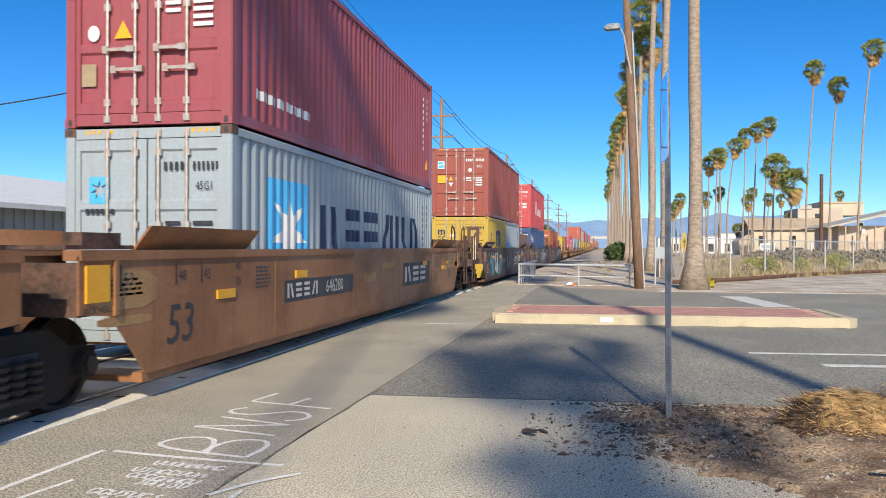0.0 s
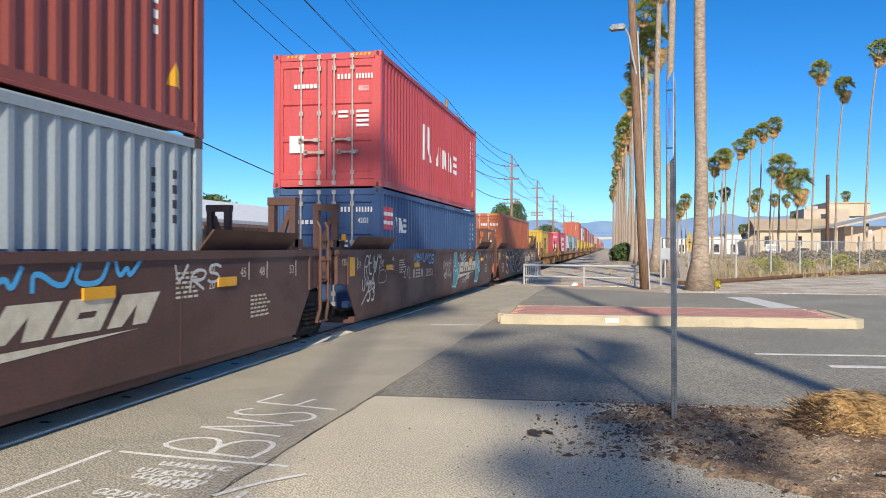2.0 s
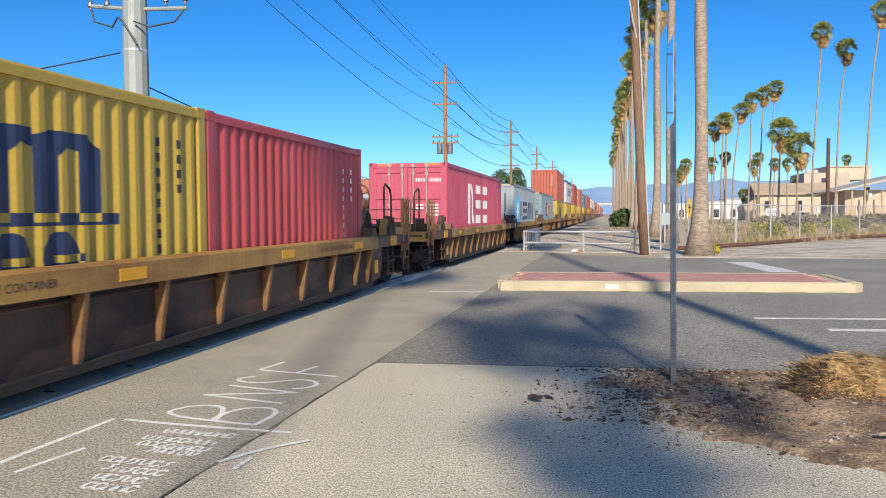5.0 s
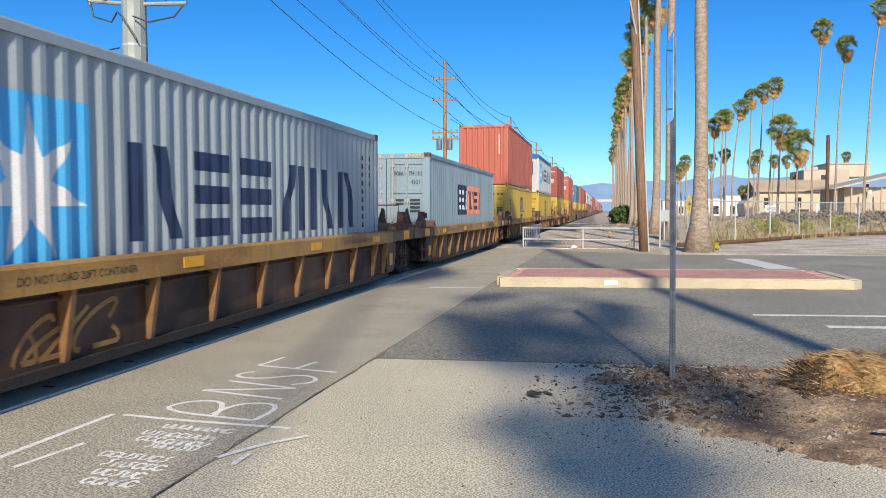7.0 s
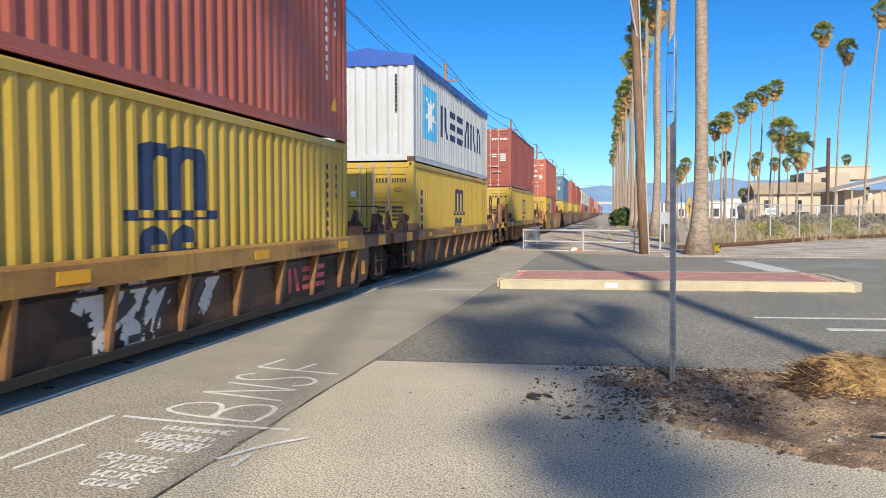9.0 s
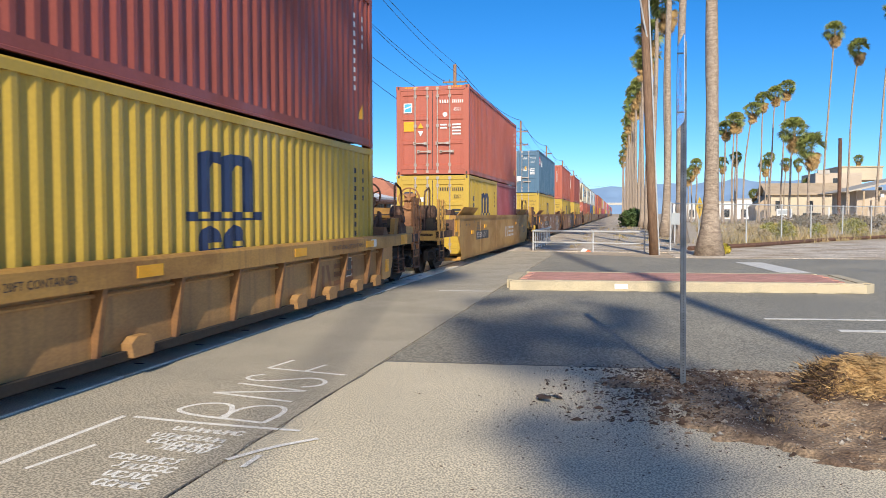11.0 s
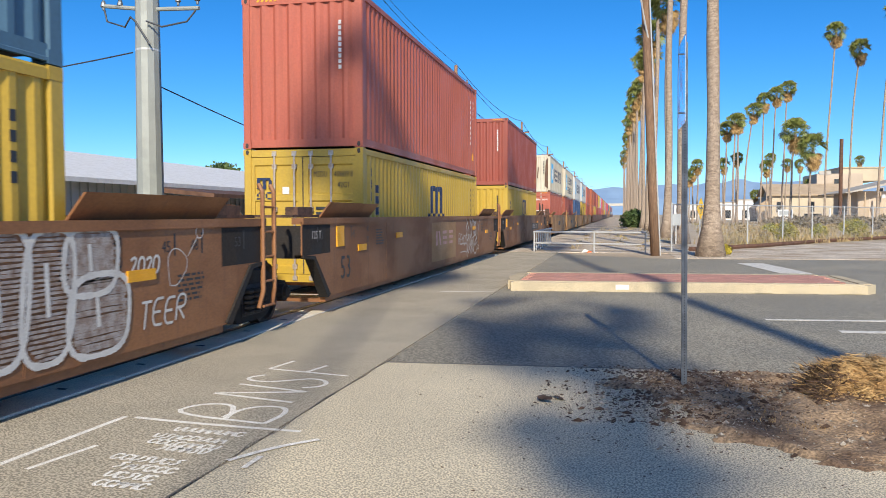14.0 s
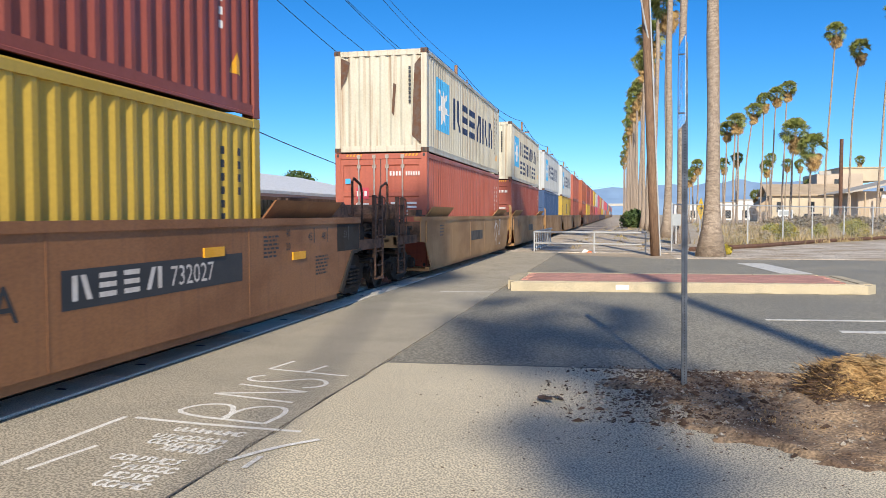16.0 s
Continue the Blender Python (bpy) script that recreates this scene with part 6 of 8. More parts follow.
def outlined(car, poly, mat, label, off, w=0.05, rounded=True):
    k = 1 if rounded else 0
    filled(car, [poly], mat, label, off, k)
    p = soft_loop(poly, k)
    sprayed(car, [[q, r] for q, r in zip(p, p[1:] + p[:1])] if not rounded else [p + p[:2]], w, M_BLACK, "black spray outline", off + 0.001)


def bubble(cy, cz, ry, rz, n=14, a0=0.0, a1=6.2832, power=1.0):
    q = lambda v: math.copysign(abs(v) ** power, v)
    return [(cy + ry * q(math.cos(a)), cz + rz * q(math.sin(a))) for a in np.linspace(a0, a1, n)]


def piece_teal(car):
    """Teal and white block letters with a grinning drop beside them."""
    outlined(car, [(-7.28, 0.95), (-6.90, 1.42), (-6.70, 1.34), (-6.44, 1.02), (-6.50, 1.42), (-6.20, 1.42), (-6.10, 1.0), (-5.94, 0.78), (-6.09, 0.40), (-6.60, 0.42), (-6.80, 0.90), (-6.86, 0.46), (-7.26, 0.38), (-7.02, 0.84)], M_TEAL, "teal spray letter", 0.007, 0.05, False)
    outlined(car, [(-5.98, 1.06), (-5.62, 1.38), (-5.50, 1.30), (-5.56, 0.80), (-5.34, 1.04), (-5.24, 0.98), (-5.24, 0.74), (-5.02, 1.42), (-4.84, 1.42), (-4.76, 0.86), (-4.52, 0.84), (-4.82, 0.42), (-5.36, 0.50), (-5.52, 0.62), (-5.98, 0.37), (-5.72, 0.90)], M_SPRAY, "white spray letter", 0.0115, 0.05, False)
    outlined(car, [(-4.78, 0.38), (-4.56, 0.84), (-4.44, 1.08), (-4.28, 1.42), (-4.10, 1.08), (-3.84, 0.98), (-3.46, 0.92), (-3.62, 0.62), (-3.86, 0.40), (-4.30, 0.34)], M_TEAL, "teal drop with a grinning face", 0.0165)
    outlined(car, [(-4.40, 0.72), (-4.12, 0.66), (-3.88, 0.76), (-3.94, 0.50), (-4.16, 0.42), (-4.32, 0.50)], M_SPRAY, "white grin", 0.020, 0.03)
    sprayed(car, [[(-4.30 + 0.1 * k, 0.69), (-4.26 + 0.09 * k, 0.46)] for k in range(4)] + [[(-4.34, 0.59), (-3.92, 0.62)]], 0.018, M_BLACK, "black lines of teeth", 0.0235)
    sprayed(car, [[(-4.28, 0.86), (-4.26, 1.08)], [(-4.12, 0.86), (-4.10, 1.06)]], 0.07, M_BLACK, "black eyes", 0.0235)
    for y, z, r in ((-4.66, 1.26, 0.07), (-4.72, 1.12, 0.06), (-3.86, 1.22, 0.08), (-3.66, 1.36, 0.07), (-3.52, 1.18, 0.06)):
        outlined(car, bubble(y, z, r, r * 1.5, 9)[:-1], M_TEAL, "teal splash", 0.008, 0.025)
    outlined(car, bubble(-1.18, 0.98, 0.22, 0.30, 11)[:-1], M_TEAL, "small teal face", 0.008, 0.04)
    outlined(car, [(-1.62, 0.62), (-1.40, 1.02), (-1.30, 0.72), (-1.06, 0.62), (-0.86, 0.76), (-0.60, 0.96), (-0.80, 0.60), (-1.10, 0.52)], M_TEAL, "teal spray under the face", 0.011, 0.03)
    sprayed(car, scrawl("WNUW", 2.4, 1.26, 0.42, 0.20, 0.3, 0.2, 3), 0.05, M_LOGOBLUE, "pale blue tag")
    sprayed(car, scrawl("ZL", -8.9, 1.02, 0.30, 0.34, 0.3, 0.15, 5) + scrawl("VRS", 5.0, 1.16, 0.30, 0.22, 0.3, 0.2, 6) + scrawl("S", 1.8, 1.14, 0.3, 0.2, 0.3, 0.2, 8), 0.035, M_SPRAY, "white spray tag", seed=2)


def piece_faces(car):
    """Blue bubble figures with pale outlines and small tags round the painted mark."""
    for y in (1.05, 5.0):
        for poly in (bubble(y + 0.06, 1.18, 0.30, 0.30, 13)[:-1], [(y - 0.60, 0.42), (y - 0.22, 0.72), (y - 0.30, 1.0), (y, 1.06), (y + 0.34, 0.96), (y + 0.40, 0.66), (y + 0.06, 0.40), (y - 0.2, 0.46)], bubble(y + 0.56, 0.94, 0.17, 0.2, 10)[:-1]):
            filled(car, [poly], M_TEAL, "blue bubble figure", 0.007)
            p = soft_loop(poly, 1)
            sprayed(car, [p + p[:2]], 0.055, M_PALEBLUE, "pale blue outline", 0.0085)
        sprayed(car, [bubble(y + 0.06, 1.2, 0.07, 0.11, 8), [(y + 0.06, 1.06), (y + 0.02, 0.80), (y - 0.1, 0.72)]], 0.03, M_PALEBLUE, "pale blue strokes", 0.0115)
    sprayed(car, scrawl("FADES", 1.82, 1.18, 0.17, 0.28, 0.2, 0.15, 2), 0.05, M_PALEBLUE, "pale spray tag", 0.0095)
    sprayed(car, scrawl("I LOVE", 1.92, 0.50, 0.13, 0.13, 0.25, 0.08, 4) + scrawl("!", 3.55, 0.56, 0.1, 0.18, 0.3), 0.028, M_SPRAY, "white hand-sprayed words")
    side_films(car, [("block_mark", [rect(2.92 + 0.15 * k, 3.03 + 0.15 * k, 0.56 + 0.01 * k, 0.72 + 0.01 * k) for k in range(4)], M_SPRAY)], SIDE + 0.006)
    sprayed(car, scrawl("YEEUSEY", 2.72, 1.32, 0.11, 0.17, 0.1, 0.25, 5), 0.022, CHORD_YELLOW, "yellow spray tag")
    sprayed(car, scrawl("ZYLI", 3.72, 1.24, 0.13, 0.2, 0.3, 0.2, 6) + scrawl("ZYL", -5.05, 0.95, 0.18, 0.24, 0.3, 0.3, 7), 0.026, M_SPRAY, "thin white tag")
    sprayed(car, scrawl("REVY", -8.0, 1.06, 0.24, 0.42, 0.25, 0.2, 8) + scrawl("UVOB", -8.1, 0.78, 0.16, 0.22, 0.1, 0.2, 9) + [[(-8.15, 0.52), (-7.7, 0.78), (-7.4, 1.02), (-6.98, 1.52), (-7.3, 1.50)]], 0.034, M_SPRAY, "white spray tag", seed=3)
    sprayed(car, scrawl("VBVUNOS", -4.15, 1.22, 0.26, 0.24, 0.3, 0.2, 10), 0.04, M_LOGOBLUE, "light blue spray tag")
    sprayed(car, scrawl("CNOPER", -0.7, 1.02, 0.15, 0.2, 0.2, 0.35, 11) + scrawl("ASLUCR", -0.6, 0.76, 0.14, 0.16, 0.2, 0.35, 12), 0.024, M_SPRAY, "white spray tag")
    sprayed(car, [rect(-7.0, -6.46, 0.88, 1.14) + [(-7.0, 0.88)]], 0.014, M_CREAMPAINT, "thin stencilled frame", 0.0045)


def piece_black(car):
    """Large black letters with white borders and red flecks."""
    for i, (ch, y, w) in enumerate((("S", -6.40, 0.85), ("T", -5.25, 0.95), ("U", -4.05, 0.70), ("N", -3.05, 0.75), ("E", -2.0, 0.55), ("S", -1.2, 0.55))):
        lines = scrawl(ch, y, 0.54, w, 0.80, 0.16, 0.05, 20 + i)
        sprayed(car, lines, 0.36, M_SPRAY, "white border of spray letters", 0.007 + 0.004 * (i % 2))
        sprayed(car, lines, 0.25, M_SOOTY, "black spray letters", 0.010 + 0.004 * (i % 2))
    for y, z in ((-6.2, 0.62), (-5.3, 1.2), (-4.55, 0.62), (-3.7, 1.0), (-2.7, 0.55), (-2.1, 1.0), (-0.75, 0.92)):
        filled(car, [[(y, z), (y + 0.22, z - 0.05), (y + 0.26, z + 0.10), (y + 0.08, z + 0.14)]], M_LOGORED, "red fleck of spray", 0.0175)
    sprayed(car, scrawl("2020", -0.46, 0.46, 0.14, 0.14, 0.25, 0.05, 3), 0.03, M_SPRAY, "white sprayed year")
    sprayed(car, scrawl("RADES", 1.0, 1.16, 0.26, 0.26, 0.2, 0.35, 4) + scrawl("STUN", 3.0, 1.22, 0.24, 0.22, 0.2, 0.35, 5) + scrawl("PACE", 4.4, 1.2, 0.26, 0.24, 0.2, 0.15, 6), 0.04, M_SPRAY, "white spray tag", seed=5)
    sprayed(car, scrawl("BES", 5.3, 0.95, 0.34, 0.42, 0.1, 0.2, 7) + scrawl("RAP", 6.9, 0.9, 0.34, 0.46, 0.1, 0.2, 8), 0.07, M_SPRAY, "white spray tag", 0.008)
    sprayed(car, scrawl("ANE", 6.1, 0.84, 0.34, 0.44, 0.2, 0.2, 9), 0.06, CHORD_YELLOW, "yellow spray tag", 0.011)
    part("lettering", text_mesh("WELL LD LMT 118,600", 0.11), M_CREAMPAINT, car, at=on_side(SIDE + 0.004, -0.45, 1.02))
    sprayed(car, [rect(1.14, 1.40, 0.86, 1.16) + [(1.14, 0.86)]], 0.018, M_CREAMPAINT, "thin stencilled frame", 0.0045)
    part("lettering", text_mesh("PLATE", 0.07), M_CREAMPAINT, car, at=on_side(SIDE + 0.004, 1.17, 1.06) @ Matrix.Diagonal((0.8, 1, 1, 1)))
    part("lettering", text_mesh("H", 0.10), M_CREAMPAINT, car, at=on_side(SIDE + 0.004, 1.23, 0.94))


def piece_white(car):
    """White tags and a row of hatched bubble letters on brown paint."""
    rng = random.Random(31)
    sprayed(car, scrawl("SKERN", -7.5, 0.62, 0.22, 0.72, 0.1, 0.2, 21), 0.035, M_SPRAY, "white spray tag", seed=4)
    sprayed(car, scrawl("TRANI", -6.3, 0.84, 0.18, 0.22, 0.2, 0.2, 22) + scrawl("OPRSA", -6.2, 0.60, 0.18, 0.22, 0.2, 0.2, 23), 0.028, M_SPRAY, "thin white tag")
    sprayed(car, scrawl("FOPE", -4.9, 1.0, 0.42, 0.46, 0.2, 0.2, 24) + scrawl("NYPSTR", -2.9, 0.38, 0.30, 0.34, 0.3, 0.4, 25) + [[(-3.2, 0.52), (-2.9, 0.72), (-2.7, 0.40), (-2.4, 0.70), (-2.0, 0.42), (-1.5, 0.74), (-0.9, 0.40)]], 0.035, M_SPRAY, "white spray tag", seed=6)
    sprayed(car, [bubble(-0.42, 0.95, 0.24, 0.34, 9, 1.2, 4.6), bubble(-0.05, 0.92, 0.38, 0.4, 10, 0.2, 2.8), bubble(0.18, 1.22, 0.17, 0.14, 12), bubble(0.12, 0.98, 0.2, 0.12, 9, 3.4, 6.0), bubble(-0.4, 0.5, 0.3, 0.3, 9, 0.1, 3.0)], 0.09, M_SPRAY, "broad white spray curves", seed=7)
    sprayed(car, scrawl("SKYRASA", 0.10, 0.48, 0.15, 0.24, 0.35, 0.25, 26), 0.026, M_SPRAY, "thin white tag")
    sprayed(car, scrawl("PEB", 1.45, 0.98, 0.3, 0.5, 0.05, 0.1, 27) + [bubble(2.75, 1.12, 0.3, 0.36, 14)] + scrawl("S", 1.9, 0.80, 0.26, 0.2, 0.3, 0.1, 28), 0.03, M_SPRAY, "thin white tag")
    sprayed(car, scrawl("TMT", 3.5, 1.24, 0.16, 0.2, 0.1, 0.1, 29), 0.03, M_PALEBLUE, "pale blue tag")
    # bubble letters: sideways hatching inside thick outlines
    shapes = [(4.45, 0.96, 0.36, 0.52), (5.05, 0.96, 0.32, 0.54), (5.58, 0.94, 0.30, 0.55), (6.12, 1.20, 0.34, 0.30), (6.22, 0.72, 0.42, 0.36)]
    hatch, lines = [], []
    for cy, cz, ry, rz in shapes:
        for k in range(26):
            u = -0.92 + 1.84 * k / 25
            d = ry * (1 - u ** 4) ** 0.5 * rng.uniform(0.85, 1.0)
            z = cz + rz * u
            hatch.append([(cy - d, z), (cy, z + rng.uniform(-0.012, 0.012)), (cy + d, z)])
        lines.append([(u + 0.10 * (v - cz), v) for u, v in bubble(cy, cz, ry * rng.uniform(0.95, 1.1), rz, 26, 0, 6.2832, 0.62)])
        lines.append([(cy - ry * 0.1, cz + rz * 0.5), (cy - ry * 0.05, cz - rz * 0.3)])
    sprayed(car, hatch, 0.026, M_FAINTSPRAY, "sideways white spray hatching", seed=8)
    sprayed(car, lines, 0.06, M_SPRAY, "thick white bubble outlines", 0.0095, seed=9)
    sprayed(car, scrawl("2020", 6.66, 1.02, 0.10, 0.18, 0.2, 0.05, 30), 0.028, M_SPRAY, "white sprayed year")
    sprayed(car, scrawl("TEER", 6.80, 0.50, 0.17, 0.26, 0.2, 0.05, 32), 0.028, M_SPRAY, "white sprayed word")
    sprayed(car, [[(7.35, 0.88), (7.3, 1.2), (7.5, 1.28), (7.75, 1.1), (7.5, 0.86), (7.35, 0.88)], [(7.7, 1.16), (7.9, 1.36)], bubble(7.95, 1.42, 0.08, 0.08, 8)], 0.012, M_SPRAY, "thin white line drawing")


def piece_faces_white(car):
    """White line faces, a flag with words and a ring."""
    sprayed(car, [bubble(3.26, 1.08, 0.18, 0.26, 12, 0.6, 6.0), bubble(3.42, 1.04, 0.10, 0.18, 12), bubble(3.84, 1.14, 0.14, 0.24, 12), [(3.62, 1.0), (3.70, 0.74), (3.80, 0.98), (3.9, 0.78)]], 0.05, M_SPRAY, "white cartoon eyes", seed=2)
    sprayed(car, scrawl("NUVYRO", 3.16, 0.36, 0.15, 0.42, 0.05, 0.15, 33) + [[(2.2, 0.74), (2.9, 0.76), (3.2, 0.70), (3.25, 0.52)], [(2.2, 0.5), (3.1, 0.52), (3.3, 0.3)], [(3.0, 1.5), (3.3, 1.36)], [(3.6, 1.44), (3.9, 1.40), (3.98, 1.1), (4.0, 0.8), (4.06, 0.6)]], 0.032, M_SPRAY, "white spray strokes", seed=3)
    sprayed(car, [[(4.10, 1.46), (4.24, 0.94)], [(4.10, 1.46), (4.44, 1.34), (4.76, 1.38)], [(4.76, 1.38), (4.68, 0.98)], [(4.12, 0.88), (4.4, 0.92), (4.68, 0.98)], bubble(4.58, 0.66, 0.36, 0.30, 20), [(4.3, 0.5), (4.56, 0.74), (4.82, 0.86)]], 0.036, M_SPRAY, "white flag and ring", seed=4)
    sprayed(car, scrawl("CLIMB", 4.20, 1.24, 0.075, 0.10, 0.1, 0.05, 34) + scrawl("@", 4.36, 1.10, 0.1, 0.1, 0.1) + scrawl("TREE", 4.26, 0.97, 0.075, 0.10, 0.1, 0.05, 35) + scrawl("WWW", 4.38, 0.60, 0.12, 0.13, 0.1, 0.05, 36) + scrawl("21", 5.0, 0.48, 0.1, 0.15, 0.2, 0.05, 37), 0.02, M_SPRAY, "white sprayed words")
    sprayed(car, [[(4.85, 1.0), (4.9, 1.26), (5.1, 1.32), (5.3, 1.2), (5.05, 0.98), (4.85, 1.0)], [(5.25, 1.26), (5.45, 1.42)]], 0.012, M_SPRAY, "thin white line drawing")
    sprayed(car, scrawl("RENOS", 1.9, 0.74, 0.2, 0.3, 0.2, 0.2, 38), 0.03, M_SPRAY, "white spray tag")


def side_films(car, rows, x):
    for name, polys, mat in rows:
        part(name, flat_film(polys, lambda u, z: (x, u, z)), mat, car)


def coupler(car, y, s, paint, near):
    """Knuckle coupler, draft sill and end platform of an outer car end."""
    part("draft_sill", cached(("draft_sill", s), lambda: Mb().box(-0.28, 0.28, *sorted((y - s * 1.6, y - s * 0.25)), 0.72, 1.02)), paint, car)
    part("coupler", cached(("coupler", s), lambda: Mb().box(-0.09, 0.09, *sorted((y - s * 0.3, y + s * 0.12)), 0.76, 0.94).box(-0.17, 0.17, *sorted((y + s * 0.1, y + s * 0.30)), 0.72, 1.0)), M_TRUCKIRON, car)


def spoked_wheel(x, y, z, r):
    mb = Mb().tube([(x + r * math.cos(w), y, z + r * math.sin(w)) for w in np.linspace(0, 6.283, 21)], 0.022, 6, False)
    for k in range(3):
        w = 0.4 + k * 1.047
        mb.tube([(x - r * math.cos(w), y, z - r * math.sin(w)), (x + r * math.cos(w), y, z + r * math.sin(w))], 0.018, 6)
    return mb.tube([(x, y - 0.06, z), (x, y + 0.06, z)], 0.06, 8)


def platform(car, y0, y1, paint, near, s, posts, key):
    """Open end deck over a truck with its grab posts, brake reservoir, hand wheel and steps."""
    a, b = sorted((y0, y1))
    part("end_platform", cached((key + "_deck", s), lambda: Mb().box(-1.20, 1.20, a, b, 1.02, 1.08).box(-1.36, -1.28, a, b, 0.96, 1.14).box(1.28, 1.36, a, b, 0.96, 1.14)), M_ENDIRON, car)
    if not near:
        return
    e = b if s > 0 else a
    part("end_sill", cached((key + "_sill", s), lambda: Mb().box(-1.36, 1.36, *sorted((e, e - s * 0.10)), 0.90, 1.16)), paint, car)
    ribbed = paint is CHORD_YELLOW
    iron = CAR_RUST if ribbed else paint if paint is CAR_YELLOW else M_ENDIRON
    wheeled = paint is CAR_YELLOW or (ribbed and s > 0)
    if not ribbed:
        part("air_tank", cached((key + "_tank", s), lambda: Mb().tube([(-0.30, e - s * 1.25, 1.62), (-0.25, e - s * 1.25, 1.62), (0.95, e - s * 1.25, 1.62), (1.0, e - s * 1.25, 1.62)], [0.15, 0.22, 0.22, 0.15], 14).box(-0.1, 0.0, *sorted((e - s * 1.1, e - s * 1.4)), 1.08, 1.5).box(0.7, 0.8, *sorted((e - s * 1.1, e - s * 1.4)), 1.08, 1.5)), M_ENDIRON, car)
    rig = Mb()
    for z, y in ((0.80, 0.25), (0.72, 0.6), (1.30, 1.5)):
        rig.tube([(-1.3, e - s * y, z), (1.3, e - s * y, z)], 0.045, 8)
    for x in (0.2, 0.55, 1.15):
        rig.tube([(x, e - s * 0.05, 1.14), (x, e - s * 0.5, 1.2), (x, e - s * 1.7, 1.24)], 0.028, 6)
        rig.tube([(x - 0.3, e + s * 0.08, 1.0), (x - 0.28, e + s * 0.14, 0.7), (x - 0.2, e + s * 0.2, 0.55)], 0.022, 6)
    rig.box(0.95, 1.25, *sorted((e - s * 1.0, e - s * 1.5)), 1.08, 1.32).box(-0.2, 0.4, *sorted((e - s * 0.9, e - s * 1.1)), 1.08, 1.40)
    rig.tube([(0.9, e - s * 1.15, 0.80), (0.9, e - s * 1.65, 0.80)], 0.16, 10)
    part("brake_rigging", cached((key + "_rigging", s), lambda: rig), M_GRIME, car)
    part("brake_valve", cached((key + "_valve", s), lambda: Mb().box(0.75, 1.15, *sorted((e - s * 0.62, e - s * 0.98)), 1.10, 1.36).box(0.82, 1.05, *sorted((e - s * 0.66, e - s * 0.90)), 1.36, 1.50).tube([(1.1, e - s * 0.7, 1.2), (1.2, e - s * 0.5, 1.25), (1.2, e - s * 0.2, 1.12)], 0.03, 6).tube([(-0.9, e - s * 0.5, 1.14), (1.1, e - s * 0.5, 1.14)], 0.04, 8).tube([(0.2, e - s * 0.3, 1.12), (0.5, e - s * 0.9, 1.3), (0.8, e - s * 0.8, 1.3)], 0.025, 6)), M_TRUCKIRON, car)
    for y in (e - s * 0.10, e - s * 0.55):
        part("grab_post", cached("grab_post", lambda: Mb().box(-0.03, 0.03, -0.05, 0.05, 0.78, 1.98)), iron, car, at=pose(1.34, y, 0))
        part("hand_rail", cached("grab_rail", lambda: Mb().tube([(0, 0, 1.15), (0, 0.09, 1.15), (0, 0.11, 1.2), (0, 0.11, 1.88), (0, 0.08, 1.94), (0, 0, 1.94)], 0.014, 6)), M_CREAMPAINT if paint is CAR_MAROON else iron, car, at=pose(1.38, y + 0.03, 0))
        part("grab_post", MESHES["grab_post"], iron, car, at=pose(-1.34, y, 0))
    part("step", cached("step", lambda: Mb().tube([(0, -0.24, 1.0), (0, -0.24, 0.42), (0, -0.20, 0.37), (0, 0.20, 0.37), (0, 0.24, 0.42), (0, 0.24, 1.0)], 0.022, 6, False).box(-0.04, 0.04, -0.2, 0.2, 0.355, 0.385)), M_ENDIRON, car, at=pose(1.36, e - s * 0.34, 0))
    # bent grab pipe over the end, and a rung ladder beside the step
    part("grab_pipe", cached((key + "_pipe", s), lambda: Mb().tube([(0.95, e - s * 0.12, 1.1), (0.95, e - s * 0.12, 2.05), (0.95, e - s * 0.22, 2.20), (0.95, e - s * 0.6, 2.30), (0.95, e - s * 0.7, 2.24), (0.95, e - s * 0.7, 1.1)], 0.026, 8)), M_ENDIRON, car)
    rungs = Mb()
    for z in (0.62, 0.9, 1.2, 1.5, 1.8):
        rungs.tube([(1.36, e - s * 0.10, z), (1.36, e - s * 0.55, z)], 0.016, 6)
    part("rung_ladder", cached((key + "_rungs", s), lambda: rungs), iron, car)
    part("hose", cached((key + "_hose", s), lambda: Mb().tube([(0.42, e + s * 0.02, 0.95), (0.44, e + s * 0.16, 0.85), (0.40, e + s * 0.22, 0.58), (0.30, e + s * 0.30, 0.48), (0.16, e + s * 0.34, 0.56)], 0.03, 8)), M_RUBBER, car)
    if ribbed:
        # low sloping brackets in the chord's colour frame the open deck
        for x in (1.26, -1.32):
            part("deck_bracket", cached((key + "_deckbracket", s), lambda: Mb().prism([(e - s * 2.2, 1.16), (e - s * 0.4, 1.16), (e - s * 0.4, 1.30), (e - s * 1.5, 1.34), (e - s * 1.75, 1.52), (e - s * 2.1, 1.50)], "x", 0.0, 0.10)), paint, car, at=pose(x, 0, 0))
        part("lever", cached((key + "_lever", s), lambda: Mb().tube([(0.4, e - s * 1.2, 1.1), (0.5, e - s * 1.0, 1.75), (0.5, e - s * 0.8, 1.95)], 0.05, 8).tube([(-0.7, e - s * 0.9, 1.22), (1.0, e - s * 0.9, 1.22)], 0.06, 8).tube([(0.0, e - s * 0.4, 1.1), (0.0, e - s * 0.5, 1.5), (0.9, e - s * 0.5, 1.5), (0.9, e - s * 0.4, 1.1)], 0.022, 6)), CAR_RUST, car)
    if wheeled:
        part("hand_wheel", cached((key + "_handwheel", s), lambda: spoked_wheel(0.35, e - s * 0.80, 2.02, 0.29)), CAR_RUST, car)
